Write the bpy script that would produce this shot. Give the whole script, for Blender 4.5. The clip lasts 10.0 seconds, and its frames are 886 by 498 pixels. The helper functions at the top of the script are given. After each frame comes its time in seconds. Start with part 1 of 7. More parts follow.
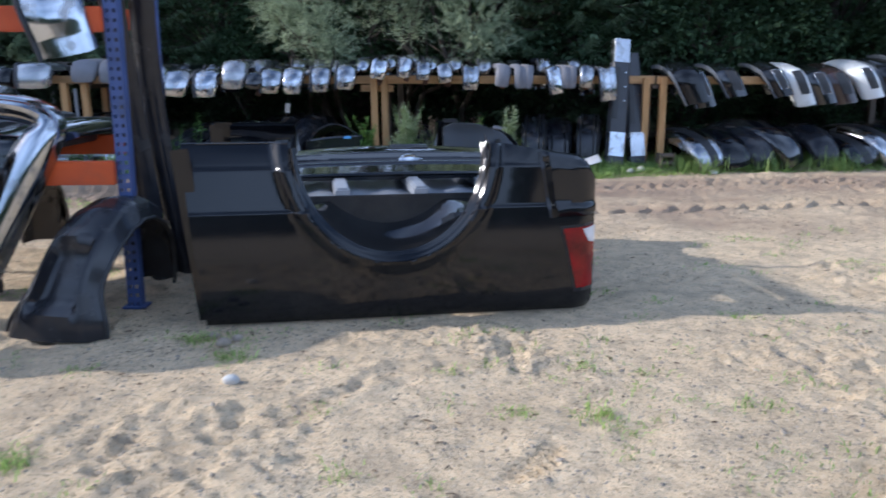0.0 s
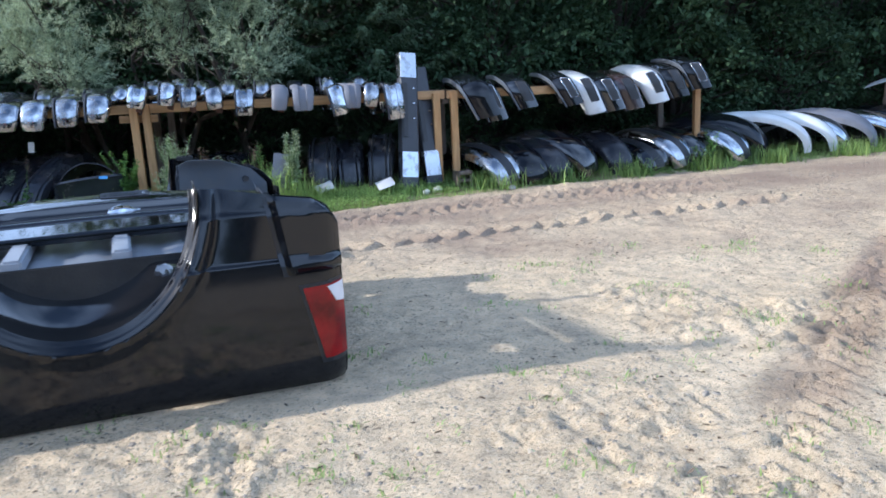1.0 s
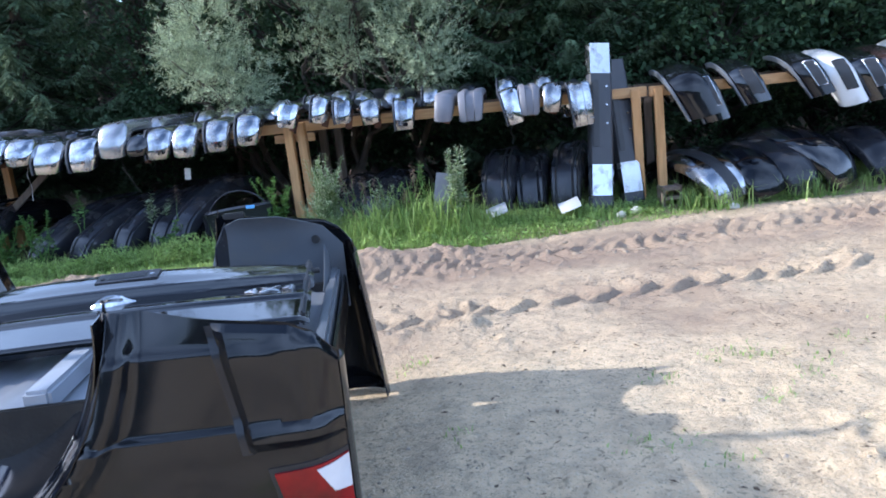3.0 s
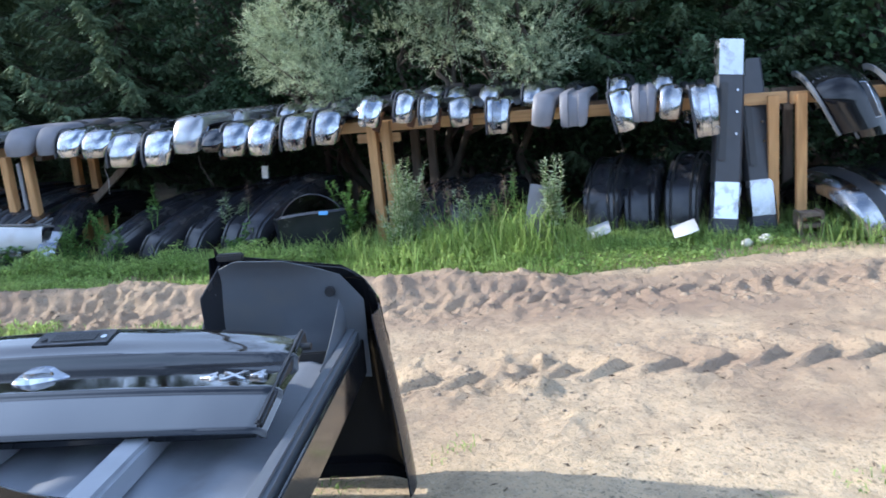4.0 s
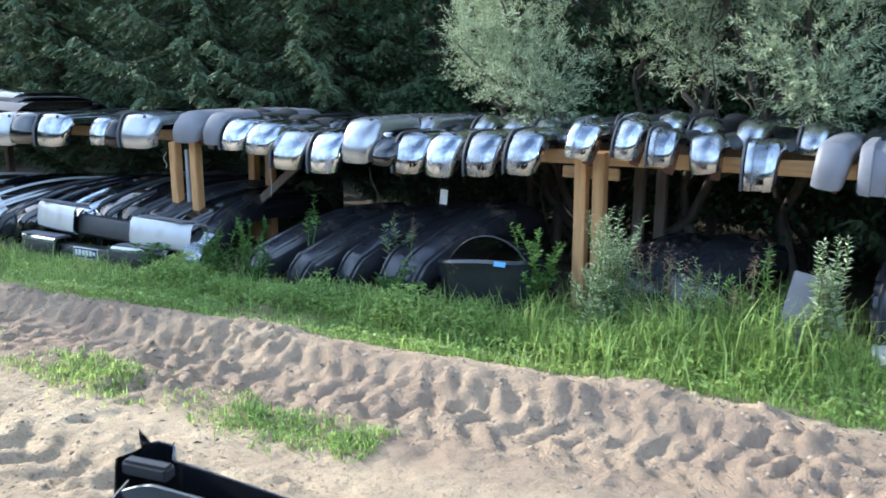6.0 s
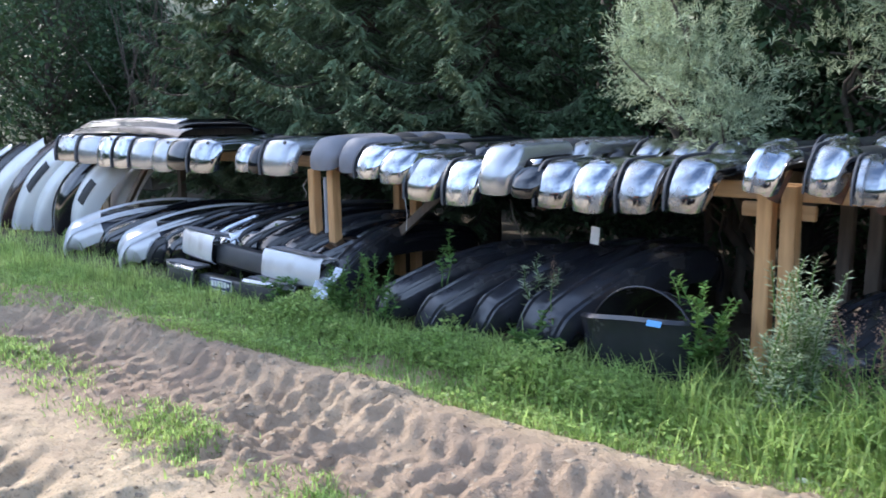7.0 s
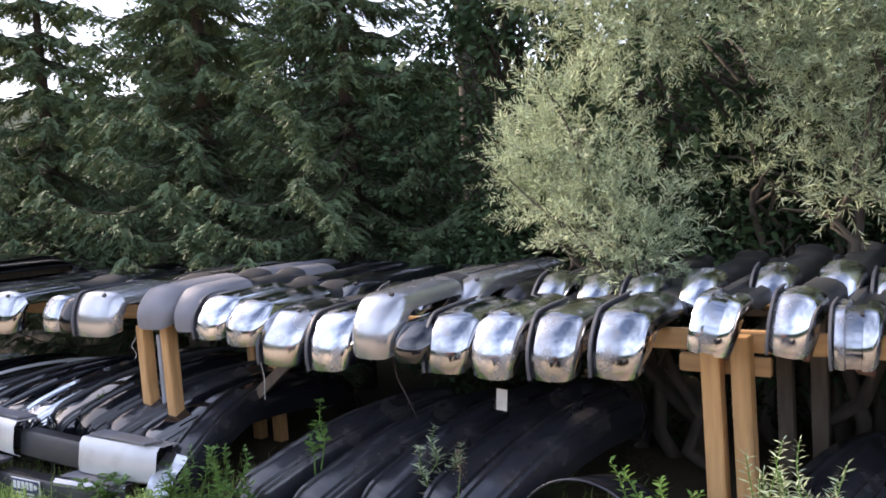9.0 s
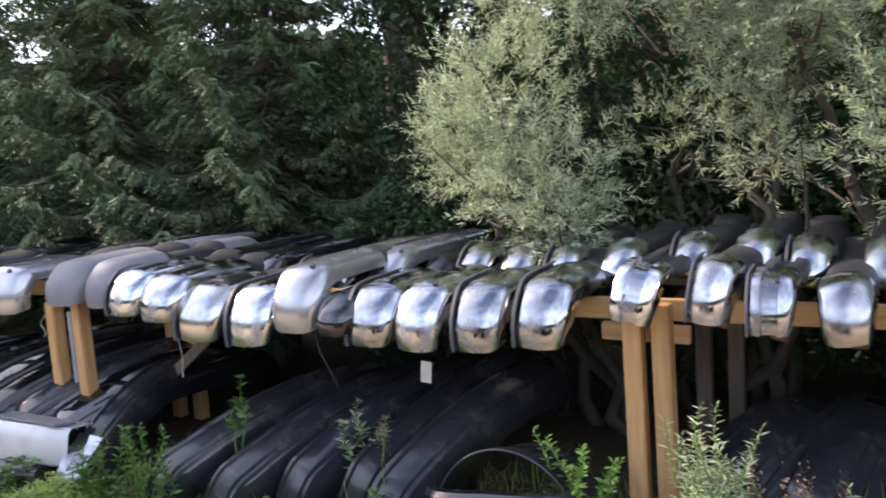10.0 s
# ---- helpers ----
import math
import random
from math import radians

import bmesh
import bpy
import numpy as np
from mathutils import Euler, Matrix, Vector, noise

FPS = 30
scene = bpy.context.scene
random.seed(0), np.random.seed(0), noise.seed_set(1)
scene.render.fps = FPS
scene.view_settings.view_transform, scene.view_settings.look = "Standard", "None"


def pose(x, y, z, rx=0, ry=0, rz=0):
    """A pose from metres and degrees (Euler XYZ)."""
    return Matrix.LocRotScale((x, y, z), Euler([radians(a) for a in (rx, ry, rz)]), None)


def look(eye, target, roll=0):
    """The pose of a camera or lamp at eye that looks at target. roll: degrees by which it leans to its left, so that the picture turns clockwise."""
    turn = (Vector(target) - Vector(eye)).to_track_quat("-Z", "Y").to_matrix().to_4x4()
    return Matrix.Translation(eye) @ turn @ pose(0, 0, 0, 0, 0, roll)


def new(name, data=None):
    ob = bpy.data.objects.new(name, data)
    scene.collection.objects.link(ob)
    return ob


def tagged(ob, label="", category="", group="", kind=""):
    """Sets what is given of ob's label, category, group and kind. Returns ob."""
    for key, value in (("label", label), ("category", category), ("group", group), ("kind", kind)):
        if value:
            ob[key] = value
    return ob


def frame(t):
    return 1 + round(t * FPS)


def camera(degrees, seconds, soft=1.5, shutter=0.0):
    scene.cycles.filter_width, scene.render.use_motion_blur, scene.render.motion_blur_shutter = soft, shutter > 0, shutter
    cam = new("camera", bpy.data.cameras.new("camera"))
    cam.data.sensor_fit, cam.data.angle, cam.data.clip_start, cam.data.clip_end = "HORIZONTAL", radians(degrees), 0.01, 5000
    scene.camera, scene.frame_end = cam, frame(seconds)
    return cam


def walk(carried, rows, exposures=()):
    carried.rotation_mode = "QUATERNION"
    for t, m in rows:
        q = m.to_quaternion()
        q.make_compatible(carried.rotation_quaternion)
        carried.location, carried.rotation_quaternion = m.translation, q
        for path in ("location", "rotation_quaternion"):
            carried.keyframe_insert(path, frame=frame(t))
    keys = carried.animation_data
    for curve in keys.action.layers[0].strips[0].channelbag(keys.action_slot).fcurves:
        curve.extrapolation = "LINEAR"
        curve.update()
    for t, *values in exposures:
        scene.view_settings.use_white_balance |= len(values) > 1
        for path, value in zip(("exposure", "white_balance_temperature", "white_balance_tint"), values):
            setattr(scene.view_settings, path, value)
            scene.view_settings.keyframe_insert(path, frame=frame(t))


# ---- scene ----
cam = camera(56.4, 10.0, soft=1.7, shutter=0.2)
METRES, EYE, TILT, LEAN, TURN = 8.0, 1.35, -12.6, 0.0, 0.0
ROWS = [
    (0.0, 0.0, 0.0, 0.0, -0.0, 0.0, -0.0),
    (0.3, 0.0123, 0.0273, 0.0083, -5.74, 0.51, 1.25),
    (0.5, 0.0247, 0.0473, 0.0134, -7.75, 0.73, 2.41),
    (0.8, 0.0518, 0.0799, 0.0202, -9.87, 0.46, 4.49),
    (1.0, 0.0699, 0.0988, 0.0242, -11.32, 0.59, 5.09),
    (1.5, 0.0976, 0.1325, 0.038, -10.93, 0.53, 4.45),
    (2.0, 0.1158, 0.1882, 0.0526, -7.72, 0.55, 3.65),
    (2.5, 0.1454, 0.2391, 0.0638, -0.12, 1.08, 4.26),
    (4.0, 0.1944, 0.4123, 0.1138, 13.84, 0.79, 1.73),
    (4.5, 0.1954, 0.4653, 0.1284, 19.92, 0.41, -2.82),
    (5.0, 0.181, 0.5191, 0.1448, 23.35, 0.39, -5.11),
    (6.5, 0.1366, 0.6875, 0.1877, 34.8, -0.27, -8.32),
    (6.8, 0.1296, 0.7227, 0.1947, 39.58, -0.42, -9.15),
    (7.0, 0.1211, 0.7443, 0.1991, 42.56, -0.16, -8.57),
    (7.3, 0.1007, 0.7719, 0.2085, 44.58, -1.0, -6.75),
    (7.5, 0.0871, 0.7903, 0.2148, 42.71, -2.29, -5.53),
    (7.8, 0.0669, 0.8112, 0.2307, 37.67, -3.9, -4.64),
    (8.0, 0.0548, 0.8213, 0.2419, 34.67, -3.28, -3.73),
    (8.3, 0.0408, 0.8326, 0.2526, 33.4, 0.28, -3.34),
    (8.5, 0.034, 0.8362, 0.2568, 33.07, 4.11, -3.77),
    (9.0, 0.0228, 0.8368, 0.2625, 33.19, 6.47, -3.51),
    (9.5, 0.0182, 0.8384, 0.2626, 34.25, 5.55, -3.28),
    (10.0, 0.0214, 0.8467, 0.2618, 28.33, 4.91, -2.68),
]
EXPOSURES = [(0.0, 0.28, 5600, 15), (0.5, 0.48, 5500, 13), (1.0, 0.61, 5400, 12), (2.5, 0.88, 5350, 15), (4.5, 1.0, 5750, 9), (5.2, 1.06, 5650, 6), (6.5, 1.24, 5650, 9), (7.1, 1.05, 5850, 15), (7.5, 0.96, 6050, 16), (8.0, 1.15, 6250, 11), (8.5, 1.2, 7000, 17), (9.0, 1.26, 7000, 24), (10.0, 1.26, 7000, 23)]
walk(cam, [(t, pose(0, 0, EYE, TILT, LEAN, TURN) @ pose(METRES * x, METRES * y, METRES * z, 90 + pitch, roll, yaw)) for t, x, y, z, yaw, pitch, roll in ROWS], EXPOSURES)

# ---------------------------------------------------------------- light
SUN_DIR = Vector((-1.88, 0.05, 1.0)).normalized()
sun = new("sun", bpy.data.lights.new("sun", "SUN"))
sun.data.energy, sun.data.angle, sun.data.color = 3.7, radians(0.8), (1.0, 0.91, 0.77)
sun.matrix_world = look((0, 0, 30), Vector((0, 0, 30)) - SUN_DIR)

world = bpy.data.worlds.new("sky")
scene.world = world
world.use_nodes = True
wn, wl = world.node_tree.nodes, world.node_tree.links
back = wn["Background"]
sky = wn.new("ShaderNodeTexSky")
sky.sky_type, sky.sun_disc = "NISHITA", False
sky.sun_elevation, sky.sun_rotation = math.asin(SUN_DIR.z), radians(-88.5)
coords = wn.new("ShaderNodeTexCoord")
cloud = wn.new("ShaderNodeTexNoise")
cloud.inputs["Scale"].default_value, cloud.inputs["Detail"].default_value = 1.5, 5
ramp = wn.new("ShaderNodeMapRange")
ramp.inputs["From Min"].default_value, ramp.inputs["From Max"].default_value = 0.34, 0.68
ramp.inputs["To Max"].default_value = 0.72
blend = wn.new("ShaderNodeMix")
blend.data_type = "RGBA"
blend.inputs["B"].default_value = (9.2, 11.4, 14.6, 1)
wl.new(coords.outputs["Generated"], cloud.inputs["Vector"])
wl.new(cloud.outputs["Fac"], ramp.inputs["Value"])
wl.new(ramp.outputs["Result"], blend.inputs["Factor"])
wl.new(sky.outputs["Color"], blend.inputs["A"])
wl.new(blend.outputs["Result"], back.inputs["Color"])
back.inputs["Strength"].default_value = 0.13

# ---------------------------------------------------------------- materials


def surface(name, a, b, scale=8.0, rough=0.6, metal=0.0, bump=0.0, bump_scale=60.0, dirt=None, dirt_amount=0.0,
            dirt_scale=2.5, coat=0.0, rough_var=0.1, random_tint=0.0, island=False, leafy=0.0, stretch=(1, 1, 1), detail=6.0, spec=0.5):
    """A noise-mixed surface with fine relief, optional dust and a tint that varies piece by piece."""
    m = bpy.data.materials.new(name)
    m.use_nodes = True
    n, l = m.node_tree.nodes, m.node_tree.links
    p = n["Principled BSDF"]
    tc = n.new("ShaderNodeTexCoord")
    mp = n.new("ShaderNodeMapping")
    mp.inputs["Scale"].default_value = stretch
    l.new(tc.outputs["Object"], mp.inputs["Vector"])

    def noisy(s, d=detail):
        t = n.new("ShaderNodeTexNoise")
        t.inputs["Scale"].default_value, t.inputs["Detail"].default_value = s, d
        l.new(mp.outputs["Vector"], t.inputs["Vector"])
        return t

    def mix(fac, x, y):
        t = n.new("ShaderNodeMix")
        t.data_type = "RGBA"
        if hasattr(fac, "is_linked"):
            l.new(fac, t.inputs["Factor"])
        else:
            t.inputs["Factor"].default_value = fac
        for v, s in ((x, "A"), (y, "B")):
            if hasattr(v, "is_linked"):
                l.new(v, t.inputs[s])
            else:
                t.inputs[s].default_value = (*v, 1)
        return t.outputs["Result"]

    def stretch01(v, lo, hi, to=1.0):
        t = n.new("ShaderNodeMapRange")
        t.inputs["From Min"].default_value, t.inputs["From Max"].default_value, t.inputs["To Max"].default_value = lo, hi, to
        l.new(v, t.inputs["Value"])
        return t.outputs["Result"]

    base = noisy(scale)
    col = mix(stretch01(base.outputs["Fac"], 0.32, 0.68), a, b)
    if random_tint:
        if island:
            r = n.new("ShaderNodeNewGeometry").outputs["Random Per Island"]
        else:
            r = n.new("ShaderNodeObjectInfo").outputs["Random"]
        h = n.new("ShaderNodeHueSaturation")
        l.new(stretch01(r, 0.0, 1.0, 1.0), h.inputs["Fac"])
        h.inputs["Fac"].default_value = 1.0
        v = n.new("ShaderNodeMapRange")
        v.inputs["To Min"].default_value, v.inputs["To Max"].default_value = 1 - random_tint, 1 + random_tint
        l.new(r, v.inputs["Value"])
        l.new(v.outputs["Result"], h.inputs["Value"])
        for k in list(h.inputs["Fac"].links):
            l.remove(k)
        l.new(col, h.inputs["Color"])
        col = h.outputs["Color"]
    rough_out = None
    if dirt:
        d = noisy(dirt_scale, 8)
        f = stretch01(d.outputs["Fac"], 0.62 - 0.3 * dirt_amount, 0.8 - 0.2 * dirt_amount, min(1.0, 0.35 + dirt_amount * 0.6))
        col = mix(f, col, dirt)
        rr = n.new("ShaderNodeMapRange")
        rr.inputs["To Min"].default_value, rr.inputs["To Max"].default_value = rough, min(0.9, rough + 0.5)
        l.new(f, rr.inputs["Value"])
        rough_out = rr.outputs["Result"]
        if metal:
            mr = n.new("ShaderNodeMapRange")
            mr.inputs["To Min"].default_value, mr.inputs["To Max"].default_value = metal, 0.2
            l.new(f, mr.inputs["Value"])
            l.new(mr.outputs["Result"], p.inputs["Metallic"])
    l.new(col, p.inputs["Base Color"])
    p.inputs["Metallic"].default_value = metal
    p.inputs["Roughness"].default_value = rough
    if rough_out:
        l.new(rough_out, p.inputs["Roughness"])
    elif rough_var:
        rv = n.new("ShaderNodeMapRange")
        rv.inputs["To Min"].default_value, rv.inputs["To Max"].default_value = max(0.02, rough - rough_var), min(1, rough + rough_var)
        l.new(noisy(scale * 0.6).outputs["Fac"], rv.inputs["Value"])
        l.new(rv.outputs["Result"], p.inputs["Roughness"])
    p.inputs["Coat Weight"].default_value = coat
    p.inputs["Specular IOR Level"].default_value = 0.22 if leafy else spec
    p.inputs["Coat Roughness"].default_value = 0.06
    if bump:
        bp = n.new("ShaderNodeBump")
        bp.inputs["Strength"].default_value, bp.inputs["Distance"].default_value = bump, 0.01
        l.new(noisy(bump_scale, 5).outputs["Fac"], bp.inputs["Height"])
        l.new(bp.outputs["Normal"], p.inputs["Normal"])
    if leafy:
        tr = n.new("ShaderNodeBsdfTranslucent")
        l.new(col, tr.inputs["Color"])
        ms = n.new("ShaderNodeMixShader")
        ms.inputs["Fac"].default_value = leafy
        out = n["Material Output"]
        l.new(p.outputs["BSDF"], ms.inputs[1])
        l.new(tr.outputs["BSDF"], ms.inputs[2])
        l.new(ms.outputs["Shader"], out.inputs["Surface"])
    return m


DUST = (0.30, 0.25, 0.19)
CHROME = surface("chrome", (0.53, 0.555, 0.595), (0.43, 0.45, 0.485), 3, 0.09, 1.0, 0.07, 10, (0.13, 0.115, 0.095), 0.36, 9, random_tint=0.24)
CHROME_DULL = surface("dull_chrome", (0.50, 0.51, 0.535), (0.38, 0.39, 0.41), 4, 0.18, 1.0, 0.09, 13, (0.16, 0.14, 0.115), 0.35, 5, random_tint=0.24)
SATIN = surface("silver_paint", (0.44, 0.45, 0.47), (0.35, 0.36, 0.38), 3, 0.24, 0.75, 0.03, 40, DUST, 0.15, 4, coat=0.4)
GREY_PLASTIC = surface("grey_plastic", (0.20, 0.20, 0.225), (0.155, 0.157, 0.175), 5, 0.5, 0.0, 0.12, 220, DUST, 0.2, 3)
PAD_PLASTIC = surface("pad_plastic", (0.055, 0.057, 0.066), (0.075, 0.076, 0.085), 6, 0.5, 0.0, 0.12, 200, (0.14, 0.12, 0.10), 0.2, 3)
CHARCOAL = surface("charcoal_plastic", (0.040, 0.043, 0.052), (0.055, 0.058, 0.066), 5, 0.40, 0.0, 0.10, 160, (0.11, 0.10, 0.085), 0.2, 4)
BRIGHT_SILVER = surface("bright_silver_paint", (0.66, 0.66, 0.67), (0.56, 0.56, 0.57), 4, 0.32, 0.25, 0.04, 30, DUST, 0.2, 5, coat=0.3)
DARK_PLASTIC = surface("dark_plastic", (0.022, 0.023, 0.026), (0.032, 0.033, 0.036), 6, 0.42, 0.0, 0.12, 200, (0.10, 0.09, 0.075), 0.2, 3)
# cover plastic in a paler tone: extra skylight is put into its colour
SKYLIT_PLASTIC = surface("skylit_cover_plastic", (0.019, 0.020, 0.025), (0.030, 0.032, 0.039), 6, 0.15, 0.0, 0.06, 40, (0.065, 0.061, 0.057), 0.35, 4, spec=0.6)
COVER_PLASTIC = surface("cover_plastic", (0.015, 0.016, 0.020), (0.024, 0.0255, 0.031), 6, 0.19, 0.0, 0.05, 60, (0.055, 0.052, 0.050), 0.30, 4, spec=0.45)
TWIG = surface("dead_leaf", (0.16, 0.11, 0.07), (0.10, 0.07, 0.045), 8, 0.9, random_tint=0.4, island=True)
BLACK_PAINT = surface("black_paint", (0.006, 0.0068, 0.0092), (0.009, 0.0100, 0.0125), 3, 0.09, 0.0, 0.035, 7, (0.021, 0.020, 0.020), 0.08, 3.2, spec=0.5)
GATE_PAINT = surface("polished_black_paint", (0.006, 0.006, 0.006), (0.009, 0.008, 0.008), 3, 0.05, 0.0, 0.006, 8, (0.03, 0.027, 0.024), 0.05, 4, spec=0.8, coat=0.8)
BLACK_GLOSS = surface("gloss_black_paint", (0.006, 0.007, 0.010), (0.010, 0.011, 0.014), 3, 0.05, 0.0, 0.004, 10, (0.03, 0.028, 0.026), 0.02, 4, coat=1.0)
PRIMER = surface("grey_primer", (0.12, 0.132, 0.15), (0.085, 0.094, 0.107), 3, 0.42, 0.0, 0.05, 50, (0.2, 0.18, 0.15), 0.2, 3)
PRIMER_MID = surface("mid_grey_primer", (0.24, 0.26, 0.295), (0.18, 0.195, 0.22), 3, 0.3, 0.0, 0.04, 50, (0.14, 0.12, 0.10), 0.25, 3)
PRIMER_LIGHT = surface("pale_grey_primer", (0.36, 0.38, 0.42), (0.28, 0.30, 0.33), 3, 0.4, 0.0, 0.05, 50, (0.16, 0.14, 0.11), 0.25, 3)
WHITE_PAINT = surface("white_paint", (0.78, 0.79, 0.78), (0.70, 0.71, 0.70), 3, 0.25, 0.0, 0.02, 40, DUST, 0.15, 3, coat=0.5)
MAROON_PAINT = surface("brown_paint", (0.05, 0.030, 0.030), (0.035, 0.022, 0.022), 3, 0.2, 0.0, 0.02, 40, DUST, 0.1, 3, coat=0.6)
RUST = surface("rusty_steel", (0.16, 0.07, 0.04), (0.07, 0.04, 0.03), 18, 0.8, 0.2, 0.5, 120)
STEEL_DARK = surface("dark_steel", (0.03, 0.032, 0.035), (0.05, 0.05, 0.05), 8, 0.5, 0.5, 0.2, 80)
RED_LENS = surface("red_lens", (0.34, 0.004, 0.008), (0.10, 0.002, 0.004), 7, 0.12, 0.0, 0.05, 90, coat=0.2, spec=0.35)
WHITE_LENS = surface("clear_lens", (0.75, 0.75, 0.78), (0.66, 0.66, 0.70), 12, 0.12, 0.0, 0.05, 90, coat=1.0)
WOOD = surface("pine_timber", (0.62, 0.36, 0.155), (0.47, 0.26, 0.105), 5, 0.7, 0.0, 0.3, 40, (0.16, 0.11, 0.07), 0.18, 3, random_tint=0.14, stretch=(6, 6, 0.7))
WOOD_BEAM = surface("pine_beam", (0.60, 0.37, 0.175), (0.46, 0.27, 0.12), 5, 0.7, 0.0, 0.3, 40, (0.16, 0.11, 0.07), 0.15, 3, random_tint=0.12, stretch=(0.7, 6, 6))
WOOD_GREY = surface("weathered_timber", (0.20, 0.15, 0.11), (0.13, 0.10, 0.075), 5, 0.8, 0.0, 0.35, 40, random_tint=0.15, stretch=(6, 6, 0.8))
BLUE_STEEL = surface("blue_rack_paint", (0.075, 0.115, 0.29), (0.055, 0.09, 0.23), 6, 0.45, 0.0, 0.08, 60, (0.09, 0.08, 0.07), 0.2, 4)
ORANGE_STEEL = surface("orange_rack_paint", (0.62, 0.10, 0.02), (0.52, 0.08, 0.02), 6, 0.45, 0.0, 0.08, 60, (0.15, 0.09, 0.06), 0.15, 4)
SIGN_WHITE = surface("white_plate", (0.75, 0.75, 0.74), (0.66, 0.66, 0.66), 10, 0.5)
SIGN_BLUE = surface("navy_print", (0.03, 0.035, 0.12), (0.025, 0.03, 0.10), 10, 0.5)
PAPER = surface("tag_paper", (0.72, 0.70, 0.66), (0.60, 0.58, 0.53), 20, 0.8)
BARK = surface("bark", (0.075, 0.060, 0.045), (0.035, 0.028, 0.022), 14, 0.9, 0.0, 0.8, 40, stretch=(1, 1, 0.25))
WILLOW_BARK = surface("willow_bark", (0.10, 0.08, 0.06), (0.06, 0.05, 0.04), 14, 0.9, 0.0, 0.6, 40, stretch=(1, 1, 0.3))
WILLOW_LEAF = surface("willow_leaf", (0.46, 0.53, 0.34), (0.305, 0.375, 0.235), 1.6, 0.5, random_tint=0.45, island=True, leafy=0.28)
SPRUCE_LEAF = surface("spruce_needles", (0.140, 0.198, 0.104), (0.078, 0.120, 0.064), 2.2, 0.7, random_tint=0.3, island=True, leafy=0.15)
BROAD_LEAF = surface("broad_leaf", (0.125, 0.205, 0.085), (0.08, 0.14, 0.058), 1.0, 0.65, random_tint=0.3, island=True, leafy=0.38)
# distant haze is put into this pale grey-green leaf colour
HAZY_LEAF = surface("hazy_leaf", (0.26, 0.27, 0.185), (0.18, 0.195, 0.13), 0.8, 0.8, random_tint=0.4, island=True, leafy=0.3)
# broad leaf again, darker: the wood's shade is put into its colour
SHADED_LEAF = surface("shaded_leaf", (0.056, 0.10, 0.046), (0.042, 0.078, 0.036), 1.0, 0.65, random_tint=0.4, island=True, leafy=0.25)
GRASS = surface("grass_blade", (0.44, 0.56, 0.18), (0.27, 0.40, 0.125), 1.2, 0.5, random_tint=0.4, island=True, leafy=0.55)
WEED = surface("weed_leaf", (0.13, 0.24, 0.06), (0.09, 0.18, 0.045), 2.0, 0.5, random_tint=0.35, island=True, leafy=0.3)
SEED = surface("dry_seed_head", (0.22, 0.15, 0.10), (0.15, 0.10, 0.07), 8, 0.9, random_tint=0.3, island=True)
STONE = surface("field_stone", (0.40, 0.33, 0.25), (0.24, 0.205, 0.165), 14, 0.85, 0.0, 0.4, 60, random_tint=0.3, island=True)
PALE_STONE = surface("pale_stone", (0.62, 0.60, 0.56), (0.50, 0.48, 0.44), 14, 0.8, 0.0, 0.3, 60)
CLOD = surface("dry_clod", (0.36, 0.29, 0.21), (0.27, 0.21, 0.15), 14, 0.95, 0.0, 0.4, 60, random_tint=0.25, island=True)


